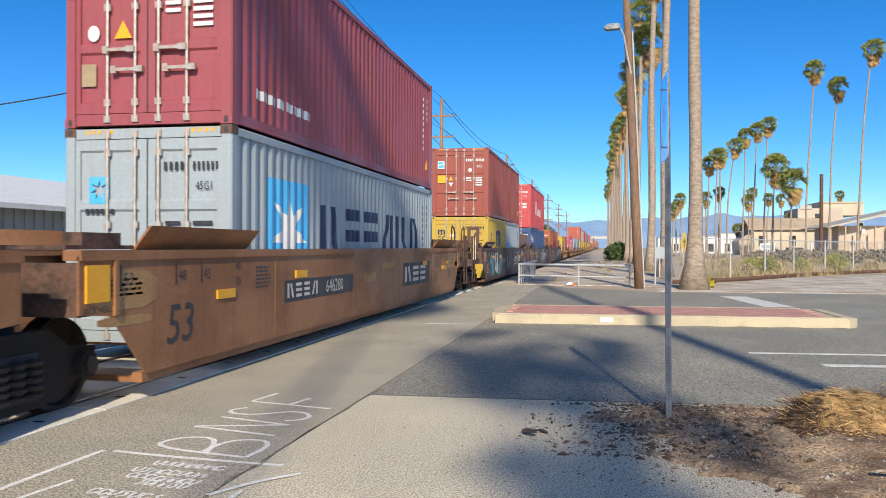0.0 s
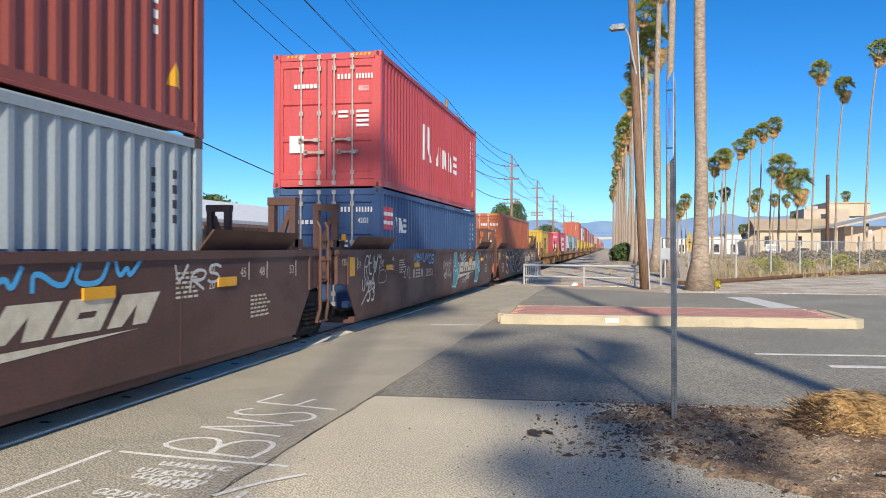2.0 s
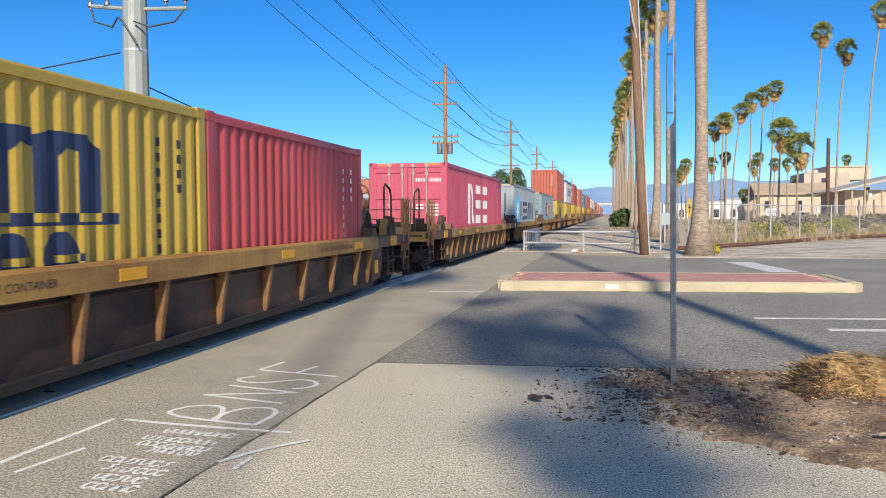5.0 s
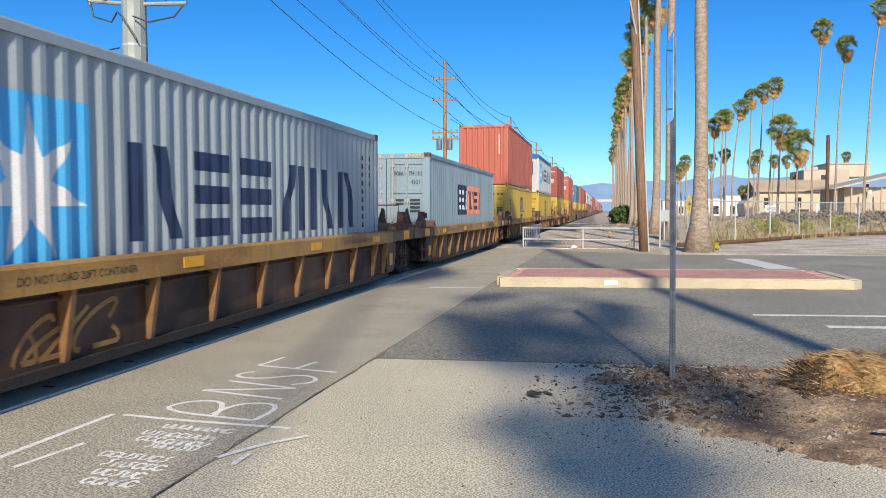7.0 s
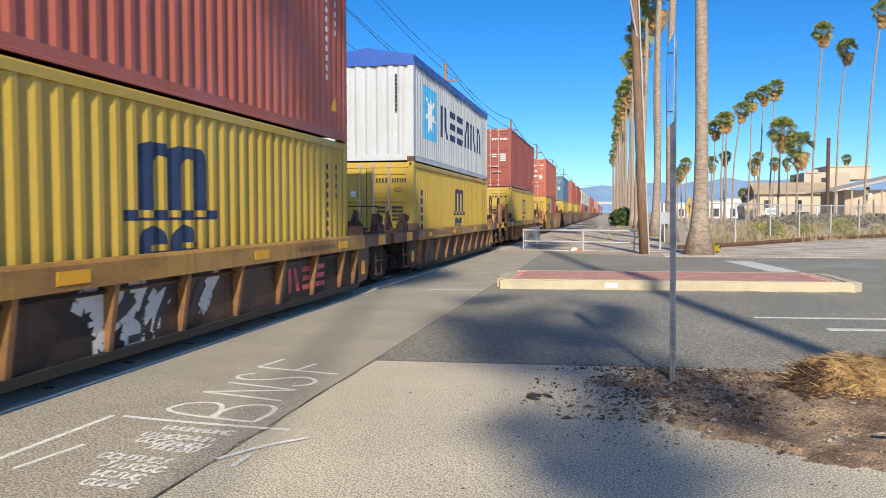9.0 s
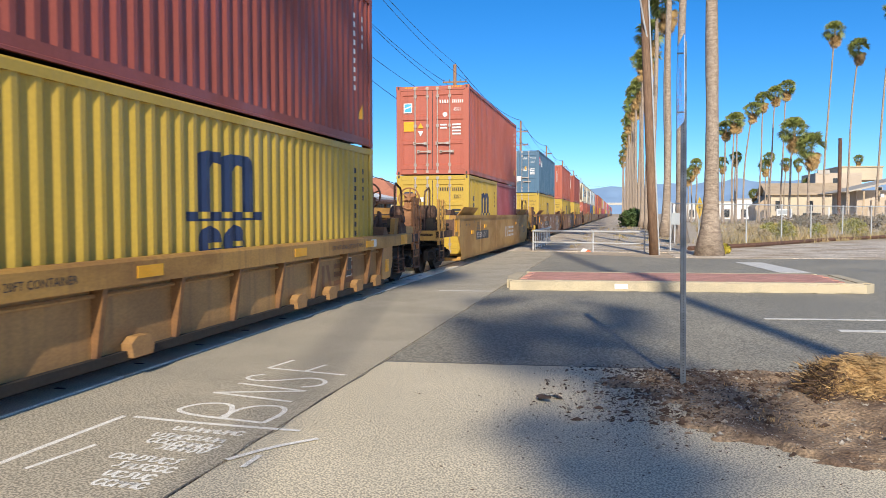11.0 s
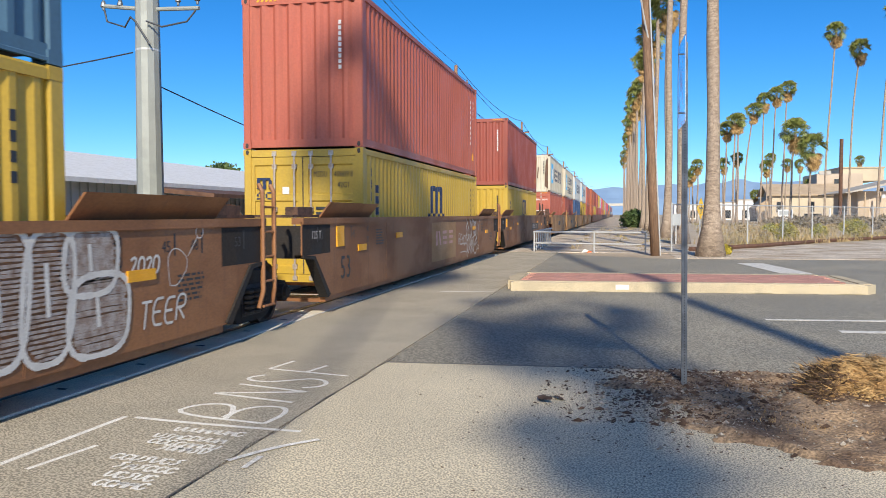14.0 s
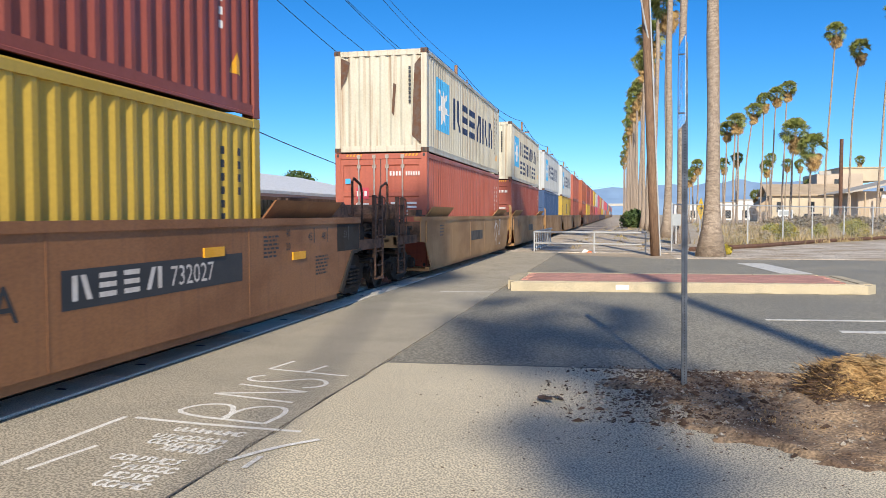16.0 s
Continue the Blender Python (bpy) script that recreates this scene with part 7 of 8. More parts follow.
        part("brake_stand", cached((key + "_stand", s), lambda: Mb().prism([(e - s * 0.84, 1.08), (e - s * 1.04, 1.08), (e - s * 1.04, 1.9), (e - s * 0.98, 2.16), (e - s * 0.88, 2.16), (e - s * 0.84, 1.9)], "x", 0.20, 0.50)), CAR_RUST, car)


def end_frame(s):
    """Two posts under a cap with a diagonal brace, beside the end of a well."""
    mb = Mb()
    for x in (0.86, 1.20):
        mb.box(x - 0.05, x + 0.05, -0.07, 0.07, 1.2, 2.34)
    mb.box(0.80, 1.26, -0.08, 0.08, 2.24, 2.36)
    mb.prism([(0.90, 1.62), (0.98, 1.56), (1.16, 2.12), (1.10, 2.16)], "y", -0.03, 0.03)
    return mb


def ladder(a):
    mb = Mb()
    for y in (-0.17, 0.17):
        mb.tube([(1.42, y, 2.0), (1.47, y, 1.9), (1.47, y, 0.62), (1.42, y * 1.15, 0.40)], 0.03, 6)
    for z in (0.42, 0.74, 1.06, 1.38, 1.70):
        mb.tube([(1.47, -0.17, z), (1.47, 0.17, z)], 0.018, 6)
    return mb


def deep_unit(label, paint, half, pitch2, near, first=False, last=False, rear=False, step=None):
    """A smooth-sided well unit. half: half length of the side plate; pitch2: half the distance to the next unit."""
    car = thing("well_car", label, "rail car", group="freight train cars")
    hk = round(half, 2)
    low = half - 1.05
    for sx in (1, -1):
        x0, x1 = sorted((sx * (SIDE - 0.02), sx * SIDE))
        part("side_plate", cached(("deep_side", hk, sx), lambda: Mb().prism([(-low, 0.315), (low, 0.315), (low + 0.58, 0.94), (half, 0.98), (half, 1.50), (-half, 1.50), (-half, 0.98), (-low - 0.58, 0.94)], "x", x0, x1)), paint, car)
        a0, a1 = sorted((sx * (SIDE - 0.16), sx * (SIDE + 0.025)))
        part("top_chord", cached(("deep_chord", hk, sx), lambda: Mb().box(a0, a1, -half, half, 1.46, 1.555)), paint, car)
        part("bottom_chord", cached(("deep_bottom", hk, sx), lambda: Mb().box(*sorted((sx * (SIDE - 0.16), sx * (SIDE - 0.05))), -low, low, 0.22, 0.32)), paint, car)
        if near:
            for s in (-1, 1):
                g0, g1 = sorted((s * (half - 1.05), s * (half - 3.6)))
                part("guide_plate", cached(("deep_guide", hk, sx, s), lambda: Mb().prism([(sx * 1.27, 1.55), (sx * 1.30, 1.55), (sx * 1.50, 1.80), (sx * 1.47, 1.80)], "y", g0, g1)), paint, car)
                if paint is CAR_BROWN:
                    continue
                part("gusset", cached(("deep_gusset", hk, sx, s), lambda: Mb().box(*sorted((sx * SIDE, sx * (SIDE + 0.03))), *sorted((s * (low + 0.50), s * (low + 0.56))), 0.94, 1.46)), paint, car)
            for y in (-low * 0.62, -low * 0.2, low * 0.2, low * 0.62):
                part("weld_seam", cached(("weld_seam", sx), lambda: Mb().box(*sorted((sx * SIDE, sx * (SIDE + 0.004))), -0.012, 0.012, 0.33, 1.46)), paint, car, at=pose(0, y, 0))
    for y in np.linspace(-low + 0.3, low - 0.3, 7):
        part("floor_beam", cached("floor_beam", lambda: Mb().box(-1.3, 1.3, -0.2, 0.2, 0.20, 0.27)), paint, car, at=pose(0, y, 0))
    for s in (-1, 1):
        part("bulkhead", cached(("deep_bulkhead", hk, s), lambda: Mb().prism([(s * (low + 0.45), 0.96), (s * half, 0.96), (s * half, 1.22), (s * (low + 0.3), 1.22)], "x", -1.42, 1.42)), M_GRIME if paint is CAR_BROWN else M_ENDIRON, car)
        if near:
            part("end_beam", cached(("end_beam", hk, s), lambda: Mb().box(-1.42, 1.42, *sorted((s * (half - 0.14), s * half)), 1.22, 1.44)), M_GRIME if paint is CAR_BROWN else M_ENDIRON, car)
            part("end_deck", cached(("end_deck", hk, s), lambda: Mb().box(-1.30, 1.30, *sorted((s * (half - 1.05), s * half)), 1.56, 1.60).box(1.05, 1.25, *sorted((s * (half - 0.9), s * (half - 0.3))), 1.60, 1.72)), M_ENDIRON, car)
            for sx in (1, -1) if paint is CAR_MAROON else ():
                part("end_frame", cached(("end_frame", s), lambda: end_frame(s)), paint, car, at=pose(0, s * (half - 0.55), 0) @ Matrix.Diagonal((sx, 1, 1, 1)))
            if s > 0 and not last and paint is not CAR_RUST:
                part("ladder", cached("ladder", lambda: ladder(s)), step or paint, car, at=pose(0, s * (half + 0.05), 0))
        if near and paint is CAR_BROWN:
            part("grimy_panel", cached(("grimy_panel", hk, s), lambda: flat_film([[(s * (half - 0.02), 1.0), (s * (half - 1.15), 1.0), (s * (half - 1.15), 1.45), (s * (half - 0.02), 1.45)][::s]], lambda u, z: (SIDE + 0.002, u, z))), M_GRIME if paint is CAR_BROWN and not (s < 0 and first) else M_ENDIRON, car, "end of the side plate black with grime")
            part("side_flange", cached(("side_flange", hk, s), lambda: Mb().prism([(s * (low + 0.08), 0.30), (s * (low + 0.66), 0.93), (s * half, 0.97), (s * half, 1.01), (s * (low + 0.60), 0.98), (s * (low - 0.04), 0.34)], "x", SIDE - 0.12, SIDE + 0.03)), M_GRIME, car)
        outer = (s < 0 and first) or (s > 0 and last)
        if outer:
            platform(car, s * half, s * (half + 1.75), paint, near, s, True, "deep_outer%.1f" % half)
            coupler(car, s * (half + 1.95), s, paint, near)
            truck(car, s * (half + 0.55), near)
        else:
            part("connector", cached(("connector", hk, s), lambda: Mb().box(-0.5, 0.5, *sorted((s * half, s * (pitch2 - 0.03))), 0.90, 1.16)), M_GRIME if paint is CAR_BROWN else M_ENDIRON, car)
            if s > 0 or rear:
                truck(car, s * pitch2, near)
    return car


def small_marks(car, half, ink, rng, x=SIDE + 0.004, zr=1.02):
    """Lettering and plates that every smooth-sided car carries near its ends."""
    for s in (-1, 1):
        for txt, d in (("53", 0.75), ("48", 1.75), ("45", 2.3)):
            y = s * (half - d) - 0.09
            part("lettering", text_mesh(txt, 0.17), ink, car, at=on_side(x, y, 1.22))
            part("figure_bar", cached("figure_bar", lambda: Mb().quad((0, -0.015, -0.04), (0, 0.015, -0.04), (0, 0.015, 0.19), (0, -0.015, 0.19))), ink, car, at=pose(x, y - 0.05 if s < 0 else y + 0.24, 1.22))
        part("lettering", text_mesh("40", 0.15), ink, car, at=on_side(x, s * (half - 3.1) - 0.09, 1.30))
        part("lettering", text_mesh("20", 0.15), ink, car, at=on_side(x, s * (half - 3.1) - 0.09, 1.11))
        part("reflector", cached("reflector", lambda: Mb().box(0, 0.019, -0.23, 0.23, -0.055, 0.055)), M_REFLECT, car, at=pose(x - 0.003, s * (half - 2.75), zr))
        part("reflector", MESHES["reflector"], M_REFLECT, car, at=pose(x - 0.003, s * (half - 5.2), 1.18))
    part("reflector", cached("reflector_square", lambda: Mb().box(0, 0.019, -0.17, 0.17, -0.17, 0.17)), M_REFLECT, car, at=pose(x - 0.003, -half + (1.6 if half > 9.5 else 0.25), 1.25))
    part("stencil_bars", flat_film(stencil(-half + 3.6, 1.30, 6, 0.5, 0.026) + stencil(half - 3.9, 1.30, 6, 0.5, 0.026) + stencil(half - 2.1, 0.95, 6, 0.62, 0.026), lambda u, z: (x, u, z)), ink, car)


def rib_unit(label, chord, sheet, near, pitch2, first=False, last=False):
    """A forty-foot well unit with a deep painted top chord and ribbed, recessed sheets."""
    car = thing("well_car", label, "rail car", group="freight train cars")
    half, low = 7.0, 6.35
    for sx in (1, -1):
        a0, a1 = sorted((sx * 1.30, sx * SIDE))
        part("top_chord", cached(("rib_chord", sx), lambda: Mb().prism([(sx * 1.28, 0.93), (sx * SIDE, 0.93), (sx * SIDE, 1.15), (sx * (SIDE - 0.03), 1.18), (sx * 1.28, 1.18)], "y", -6.45, 6.45)), chord, car)
        for s, end in ((-1, 8.72), (1, 8.28)):
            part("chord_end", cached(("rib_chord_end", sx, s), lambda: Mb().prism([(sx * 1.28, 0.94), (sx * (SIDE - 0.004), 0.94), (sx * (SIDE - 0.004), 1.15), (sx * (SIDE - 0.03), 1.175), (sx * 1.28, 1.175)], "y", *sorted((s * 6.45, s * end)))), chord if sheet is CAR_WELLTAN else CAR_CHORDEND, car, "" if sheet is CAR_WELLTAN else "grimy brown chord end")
        if near:
            part("pipe", cached(("rib_pipe", sx), lambda: Mb().tube([(sx * 1.32, -6.1, 0.86), (sx * 1.32, 6.1, 0.86)], 0.022, 6)), sheet, car)
        b0, b1 = sorted((sx * 1.27, sx * 1.29))
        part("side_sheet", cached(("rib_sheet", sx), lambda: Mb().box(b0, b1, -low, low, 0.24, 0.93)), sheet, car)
        c0, c1 = sorted((sx * 1.22, sx * 1.36))
        part("bottom_chord", cached(("rib_bottom", sx), lambda: Mb().box(c0, c1, -low, low, 0.20, 0.29)), M_GRIME, car)
        if near or sx > 0:
            for y in [-6.1] + [-5.22 + 1.32 * i for i in range(9)] + [6.1]:
                part("rib", cached(("rib", sx), lambda: Mb().prism([(sx * 1.29, 0.29), (sx * 1.34, 0.29), (sx * 1.43, 0.93), (sx * 1.29, 0.93)], "y", -0.035, 0.035)), CAR_RIB, car, at=pose(0, y, 0))
    part("well_floor", cached("rib_floor", lambda: (lambda m: ([m.box(-1.25, 1.25, y - 0.2, y + 0.2, 0.20, 0.27) for y in np.linspace(-6, 6, 6)], m)[1])(Mb())), sheet, car)
    for s in (-1, 1):
        part("end_box", cached(("rib_end", s), lambda: Mb().box(-1.28, 1.28, *sorted((s * low, s * (low + 0.12))), 0.24, 1.1).box(-1.28, 1.28, *sorted((s * low, s * (pitch2 - 0.15))), 0.98, 1.10)), sheet, car)
        part("bolster_box", cached(("bolster_box", s), lambda: Mb().prism([(s * low, 0.26), (s * (low + 0.55), 0.30), (s * (low + 0.72), 0.60), (s * (low + 0.72), 0.93), (s * low, 0.93)], "x", -1.33, 1.33)), sheet, car)
        if near:
            part("reflector", cached("box_reflector", lambda: Mb().box(0, 0.006, -0.11, 0.11, -0.13, 0.13)), M_REFLECT, car, at=pose(1.332, s * (low + 0.32), 0.55))
            part("sill_bracket", cached(("sill_bracket", s), lambda: Mb().prism([(s * 7.35, 1.18), (s * 7.95, 1.18), (s * 7.90, 1.34), (s * 7.72, 1.40), (s * 7.62, 1.58), (s * 7.50, 1.58)], "x", 1.26, 1.40).tube([(1.33, s * 7.56, 1.48), (1.46, s * 7.56, 1.48)], 0.07, 10)), M_ENDIRON, car)
            part("hanging_step", cached("hanging_step", lambda: Mb().tube([(0, -0.2, 0.95), (0.02, -0.2, 0.36), (0.02, 0.2, 0.36), (0, 0.2, 0.95)], 0.022, 6, False).box(-0.03, 0.05, -0.2, 0.2, 0.345, 0.375).box(-0.03, 0.05, -0.2, 0.2, 0.62, 0.65)), M_ENDIRON, car, at=pose(1.37, s * 7.55, 0))
            for x in (1.2, -1.2):
                part("corner_guide", cached(("corner_guide", s), lambda: Mb().prism([(s * 6.15, 1.18), (s * 6.5, 1.18), (s * 6.42, 1.34), (s * 6.30, 1.34)], "x", -0.12, 0.2)), CAR_RIB, car, at=pose(x, 0, 0))
            part("hand_rail", cached(("rib_rail", s), lambda: Mb().tube([(-1.0, s * 7.1, 1.1), (-1.0, s * 7.1, 1.75), (0.6, s * 7.1, 1.75), (0.6, s * 7.1, 1.1)], 0.02, 6, False).box(-0.5, 0.2, *sorted((s * 7.2, s * 7.6)), 1.1, 1.4)), M_ENDIRON, car)
            part("tie_down", cached(("tie_down", s), lambda: Mb().prism([(s * 7.3, 1.1), (s * 7.75, 1.1), (s * 7.55, 1.62), (s * 7.4, 1.66)], "x", 0.90, 0.95).tube([(0.92, s * 7.45, 1.64), (0.92, s * 7.1, 1.3), (0.92, s * 6.9, 1.1)], 0.03, 6).tube([(-1.1, s * 7.3, 1.2), (1.1, s * 7.3, 1.2)], 0.05, 8).tube([(-1.1, s * 7.8, 1.16), (1.2, s * 7.8, 1.16)], 0.04, 8).box(-0.5, 0.3, *sorted((s * 7.35, s * 7.7)), 1.1, 1.34)), M_RUSTRAIL, car)
        if (s < 0 and first) or (s > 0 and last):
            platform(car, s * 7.4, s * 9.3, chord, near, s, True, "rib_outer")
            coupler(car, s * 9.65, s, sheet, near)
            truck(car, s * 8.3, near)
        elif s > 0:
            truck(car, pitch2, near)
    if near:
        part("reflector", cached("end_reflector", lambda: Mb().box(0, 0.006, -0.25, 0.25, -0.10, 0.10)), M_REFLECT, car, at=pose(SIDE + 0.002, -7.4, 1.055))
        part("reflector", MESHES["end_reflector"], M_REFLECT, car, at=pose(SIDE + 0.002, 7.6, 1.055))
        for y in (-5.2, -1.9, 1.9, 5.2):
            part("reflector", cached("chord_reflector", lambda: Mb().box(0, 0.006, -0.22, 0.22, -0.06, 0.06)), M_REFLECT, car, at=pose(SIDE + 0.002, y, 1.045))
        for y in (-4.6, 3.2):
            part("lettering", text_mesh("DO NOT LOAD 20FT CONTAINER", 0.105), M_BLACK, car, at=on_side(SIDE + 0.004, y, 1.01))
        part("label_plate", cached("label_plate", lambda: Mb().box(0, 0.006, -0.13, 0.13, -0.07, 0.07)), M_PLATE, car, at=pose(SIDE + 0.002, -6.0, 1.05))
    return car


# ---------- the freight train ----------
SPEED, RAIL_X = 18.257, -5.94
TRAIN = []                              # (thing, place along the track at the start, height)


def load(c, s, z):
    TRAIN.append((c, s, z))
    return c


def loaded(s, lower, upper=None, base=0.28):
    """Puts containers on a unit: dicts of container() arguments with L and H."""
    z = base
    if isinstance(lower, dict):
        lower = [lower]
    y = s
    for d in lower:
        load(container(**d), y, z)
        y += d.get("L", 12.192) + 0.05
    if upper:
        load(container(**upper), s, z + lower[0].get("H", 2.896) + 0.012)


HC, STD, L20 = 2.896, 2.591, 6.058
YEL = "yellow container with a dark arched mark in a well car"
RED_UP = "oxide-red corrugated container stacked on another container"


def build_train():
    rng = random.Random(7)
    # rust-brown three-unit car with its last unit in view
    load(deep_unit("rust-brown empty well car unit", CAR_RUST, 9.45, 9.8, True), -3.98, 0)
    car = deep_unit("rust-brown well car with a pale stencilled side", CAR_RUST, 9.45, 9.8, True, last=True)
    load(car, 15.62, 0)
    small_marks(car, 9.45, M_BLACK, rng)
    part("lettering", slanted_mesh("53", 0.60, 0.15), M_BLACK, car, at=on_side(SIDE + 0.006, -8.06, 0.56))
    side_films(car, [("black_panel", [rect(-4.89, -1.65, 0.78, 1.10)], M_BLACK)], SIDE + 0.003)
    for k, words in enumerate(("NO. 24 BRAKE BEAMS", "3-PRS 1 QD 2-6 B-C-6", "2-PC B-433 2-C B-433")):
        part("lettering", text_mesh(words, 0.075), M_BLACK, car, at=on_side(SIDE + 0.006, 7.6, 1.30 - 0.1 * k))
    part("lettering", text_mesh("646280", 0.30), M_PALEPAINT, car, at=on_side(SIDE + 0.006, -3.15, 0.84))
    side_films(car, [("block_mark", block_word(-4.78, 0.84, 0.21, 4, 0.25, 0.08), M_PALEPAINT)], SIDE + 0.006)
    side_films(car, [("black_panel", [[(1.95, 0.68), (4.75, 0.68), (4.85, 1.22), (2.05, 1.22)]], M_BLACK), ("orange_patch", [rect(-1.0, -0.2, 0.92, 1.08), rect(0.3, 1.3, 1.14, 1.26), rect(6.2, 7.0, 1.10, 1.24), rect(6.6, 7.4, 0.92, 1.0)], CHORD_YELLOW)], SIDE + 0.003)
    side_films(car, [("block_mark", block_word(2.2, 0.77, 0.36, 3, 0.62, 0.16), M_PALEPAINT)], SIDE + 0.006)
    side_films(car, [ ("ochre_patch", [soft_loop([(-9.3, 1.0), (-8.25, 0.98), (-8.2, 1.34), (-9.25, 1.40)], 1), soft_loop([(-9.2, 0.84), (-8.3, 0.82), (-8.32, 0.92), (-9.2, 0.93)], 1)], CAR_TAN), ("ochre_patch", [soft_loop([(7.2, 0.92), (8.35, 0.98), (9.40, 1.06), (9.38, 1.42), (8.1, 1.40), (7.5, 1.30)], 1)], CAR_TAN), ("reflector_patch", [rect(8.45, 9.1, 1.02, 1.14), rect(7.05, 7.4, 1.10, 1.18)], M_REFLECT), ("pale_frame", [rect(8.75, 9.30, 1.14, 1.44), rect(8.79, 9.26, 1.17, 1.41)], M_PALEPAINT), ("stencil_bars", stencil(-9.0, 1.26, 4, 0.6, 0.024), M_BLACK)], SIDE + 0.003)
    part("lettering", text_mesh("JACK HERE", 0.085), M_BLACK, car, at=on_side(SIDE + 0.006, -9.4, 0.98))
    loaded(9.52, dict(colour="grey", door=True, mark="star_door", serial="45G1", label="light grey container with blue star square, doors rust-streaked"), dict(colour="dark_red", mark="textainer", label="dark red container with locked doors, stacked on top"))
    # maroon three-unit car, painted over with graffiti
    for i, (mid, words) in enumerate(((39.07, 0), (58.77, 1), (78.33, 2))):
        car = deep_unit("dark maroon well car covered in graffiti", CAR_MAROON, 9.45, 9.8, True, first=i == 0, last=i == 2)
        load(car, mid, 0)
        small_marks(car, 9.0, M_CREAMPAINT, rng, zr=1.18)
        part("lettering", slanted_mesh("53", 0.56, 0.2), M_CREAMPAINT, car, at=on_side(SIDE + 0.006, -8.02 if i == 0 else -7.84, 0.55))
        if i == 0:
            part("lettering", text_mesh("S-2054-11 REEFER CLEARANCE", 0.13), M_CREAMPAINT, car, at=on_side(SIDE + 0.03, -8.0, 1.62) @ Matrix.Diagonal((0.9, 1, 1, 1)))
        part("lettering", text_mesh("125 T", 0.17), M_CREAMPAINT, car, at=on_side(SIDE + 0.004, -9.25, 1.28))
        part("lettering", text_mesh("255552", 0.26), M_CREAMPAINT, car, at=on_side(SIDE + 0.009, -2.85, 0.88))
        side_films(car, [("block_mark", block_word(-4.15, 0.88, 0.20, 4, 0.2, 0.06), M_CREAMPAINT), ("block_mark", slant_marks(1.70, 0.84, 0.30, 4, 0.64, 0.10) + [[(1.40, 0.62), (1.60, 0.77), (4.45, 0.80), (1.62, 0.66)]], M_CREAMPAINT)], SIDE + 0.004)
        (piece_teal, piece_faces, piece_black)[i](car)
    loaded(32.97, [dict(colour="yellow", L=L20, H=STD, mark="msc20", serial="22G1", label=YEL), dict(colour="grey", L=L20, H=STD, mark="star20", label="short light grey container with a blue panel")], dict(colour="oxide", mark="fscu", serial="45G1", label=RED_UP))
    loaded(52.67, dict(colour="navy", H=STD, mark="nyk", serial="42G1", label="navy blue container with red striped flag mark"), dict(colour="bright_red", mark="kline", serial="45G1", label="bright red container with white block marks, stacked on top"))
    loaded(72.23, dict(colour="orange", mark="tal", serial="45G1", label="orange-brown container with a red sticker on its doors"))
    # ochre-chord forty-foot cars
    ribs = [(100.07, 1, 1), (120.68, 1, 0), (137.74, 0, 0), (154.88, 0, 0), (172.23, 0, 0), (189.53, 0, 1), (209.72, 1, 1)]
    for i, (mid, first, last) in enumerate(ribs):
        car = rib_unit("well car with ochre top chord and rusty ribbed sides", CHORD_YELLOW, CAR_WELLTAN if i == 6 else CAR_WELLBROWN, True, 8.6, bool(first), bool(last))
        load(car, mid, 0)
        sheet_x = 1.2945
        if i == 6:
            part("lettering", text_mesh("L-81-1", 0.13), M_BLACK, car, at=on_side(sheet_x + 0.002, 3.72, 0.72))
            part("lettering", text_mesh("TWF10F", 0.16), M_BLACK, car, at=on_side(sheet_x + 0.002, 3.66, 0.52) @ Matrix.Diagonal((0.66, 1, 1, 1)))
            part("placard", flat_film([rect(4.10, 4.56, 0.50, 0.84)], lambda u, z: (sheet_x + 0.001, u, z)), M_PALEPAINT, car, "pale-framed black placard")
            for a, b, c, d in ((4.12, 4.32, 0.62, 0.82), (4.34, 4.54, 0.62, 0.82), (4.12, 4.54, 0.52, 0.60)):
                part("placard_field", flat_film([rect(a, b, c, d)], lambda u, z: (sheet_x + 0.003, u, z)), M_BLACK, car)
            for y in (-5.8, -4.66, -2.0, 2.0, 3.3, 4.66, 5.79):
                part("latch_block", cached("latch_block", lambda: Mb().prism([(-0.16, 0.22), (0.16, 0.22), (0.20, 0.36), (0.10, 0.42), (-0.10, 0.42), (-0.20, 0.36)], "x", 1.30, 1.42)), CAR_WELLTAN, car, at=pose(0, y, 0))
            part("notice", flat_film([rect(5.25, 5.6, 0.98, 1.12)], lambda u, z: (SIDE + 0.004, u, z)), M_WHITE, car, "small white notice")
        if i == 2:
            part("graffiti", squiggle(rng, -4.6, -3.4, 0.36, 0.86, 6, 0.05), CHORD_YELLOW, car, "sprayed graffiti strokes", at=pose(sheet_x, 0, 0))
        if i == 4:
            part("graffiti", squiggle(rng, -1.6, 0.9, 0.34, 0.88, 7, 0.16), M_SPRAY, car, "grey spray letters", at=pose(sheet_x, 0, 0))
            part("graffiti", squiggle(rng, -1.6, 0.9, 0.34, 0.88, 6, 0.08), M_BLACK, car, at=pose(sheet_x + 0.002, 0, 0))
        if i in (4, 6):
            part("block_mark", flat_film(block_word(3.1, 0.40, 0.36, 3, 0.46, 0.1), lambda u, z: (sheet_x + 0.002, u, z)), M_LOGORED if i == 4 else CAR_BROWN, car)
    loaded(93.97, [dict(colour="yellow", L=L20, H=STD, door=False, mark="msc20", label=YEL), dict(colour="bright_red", L=L20, H=STD, door=False, label="short red container with ribbed sides")])
    loaded(114.58, dict(colour="magenta", mark="one", label="magenta container with tall white block marks"))
    loaded(131.64, dict(colour="grey", door=False, mark="star", label="light grey container with blue panel and white star"))
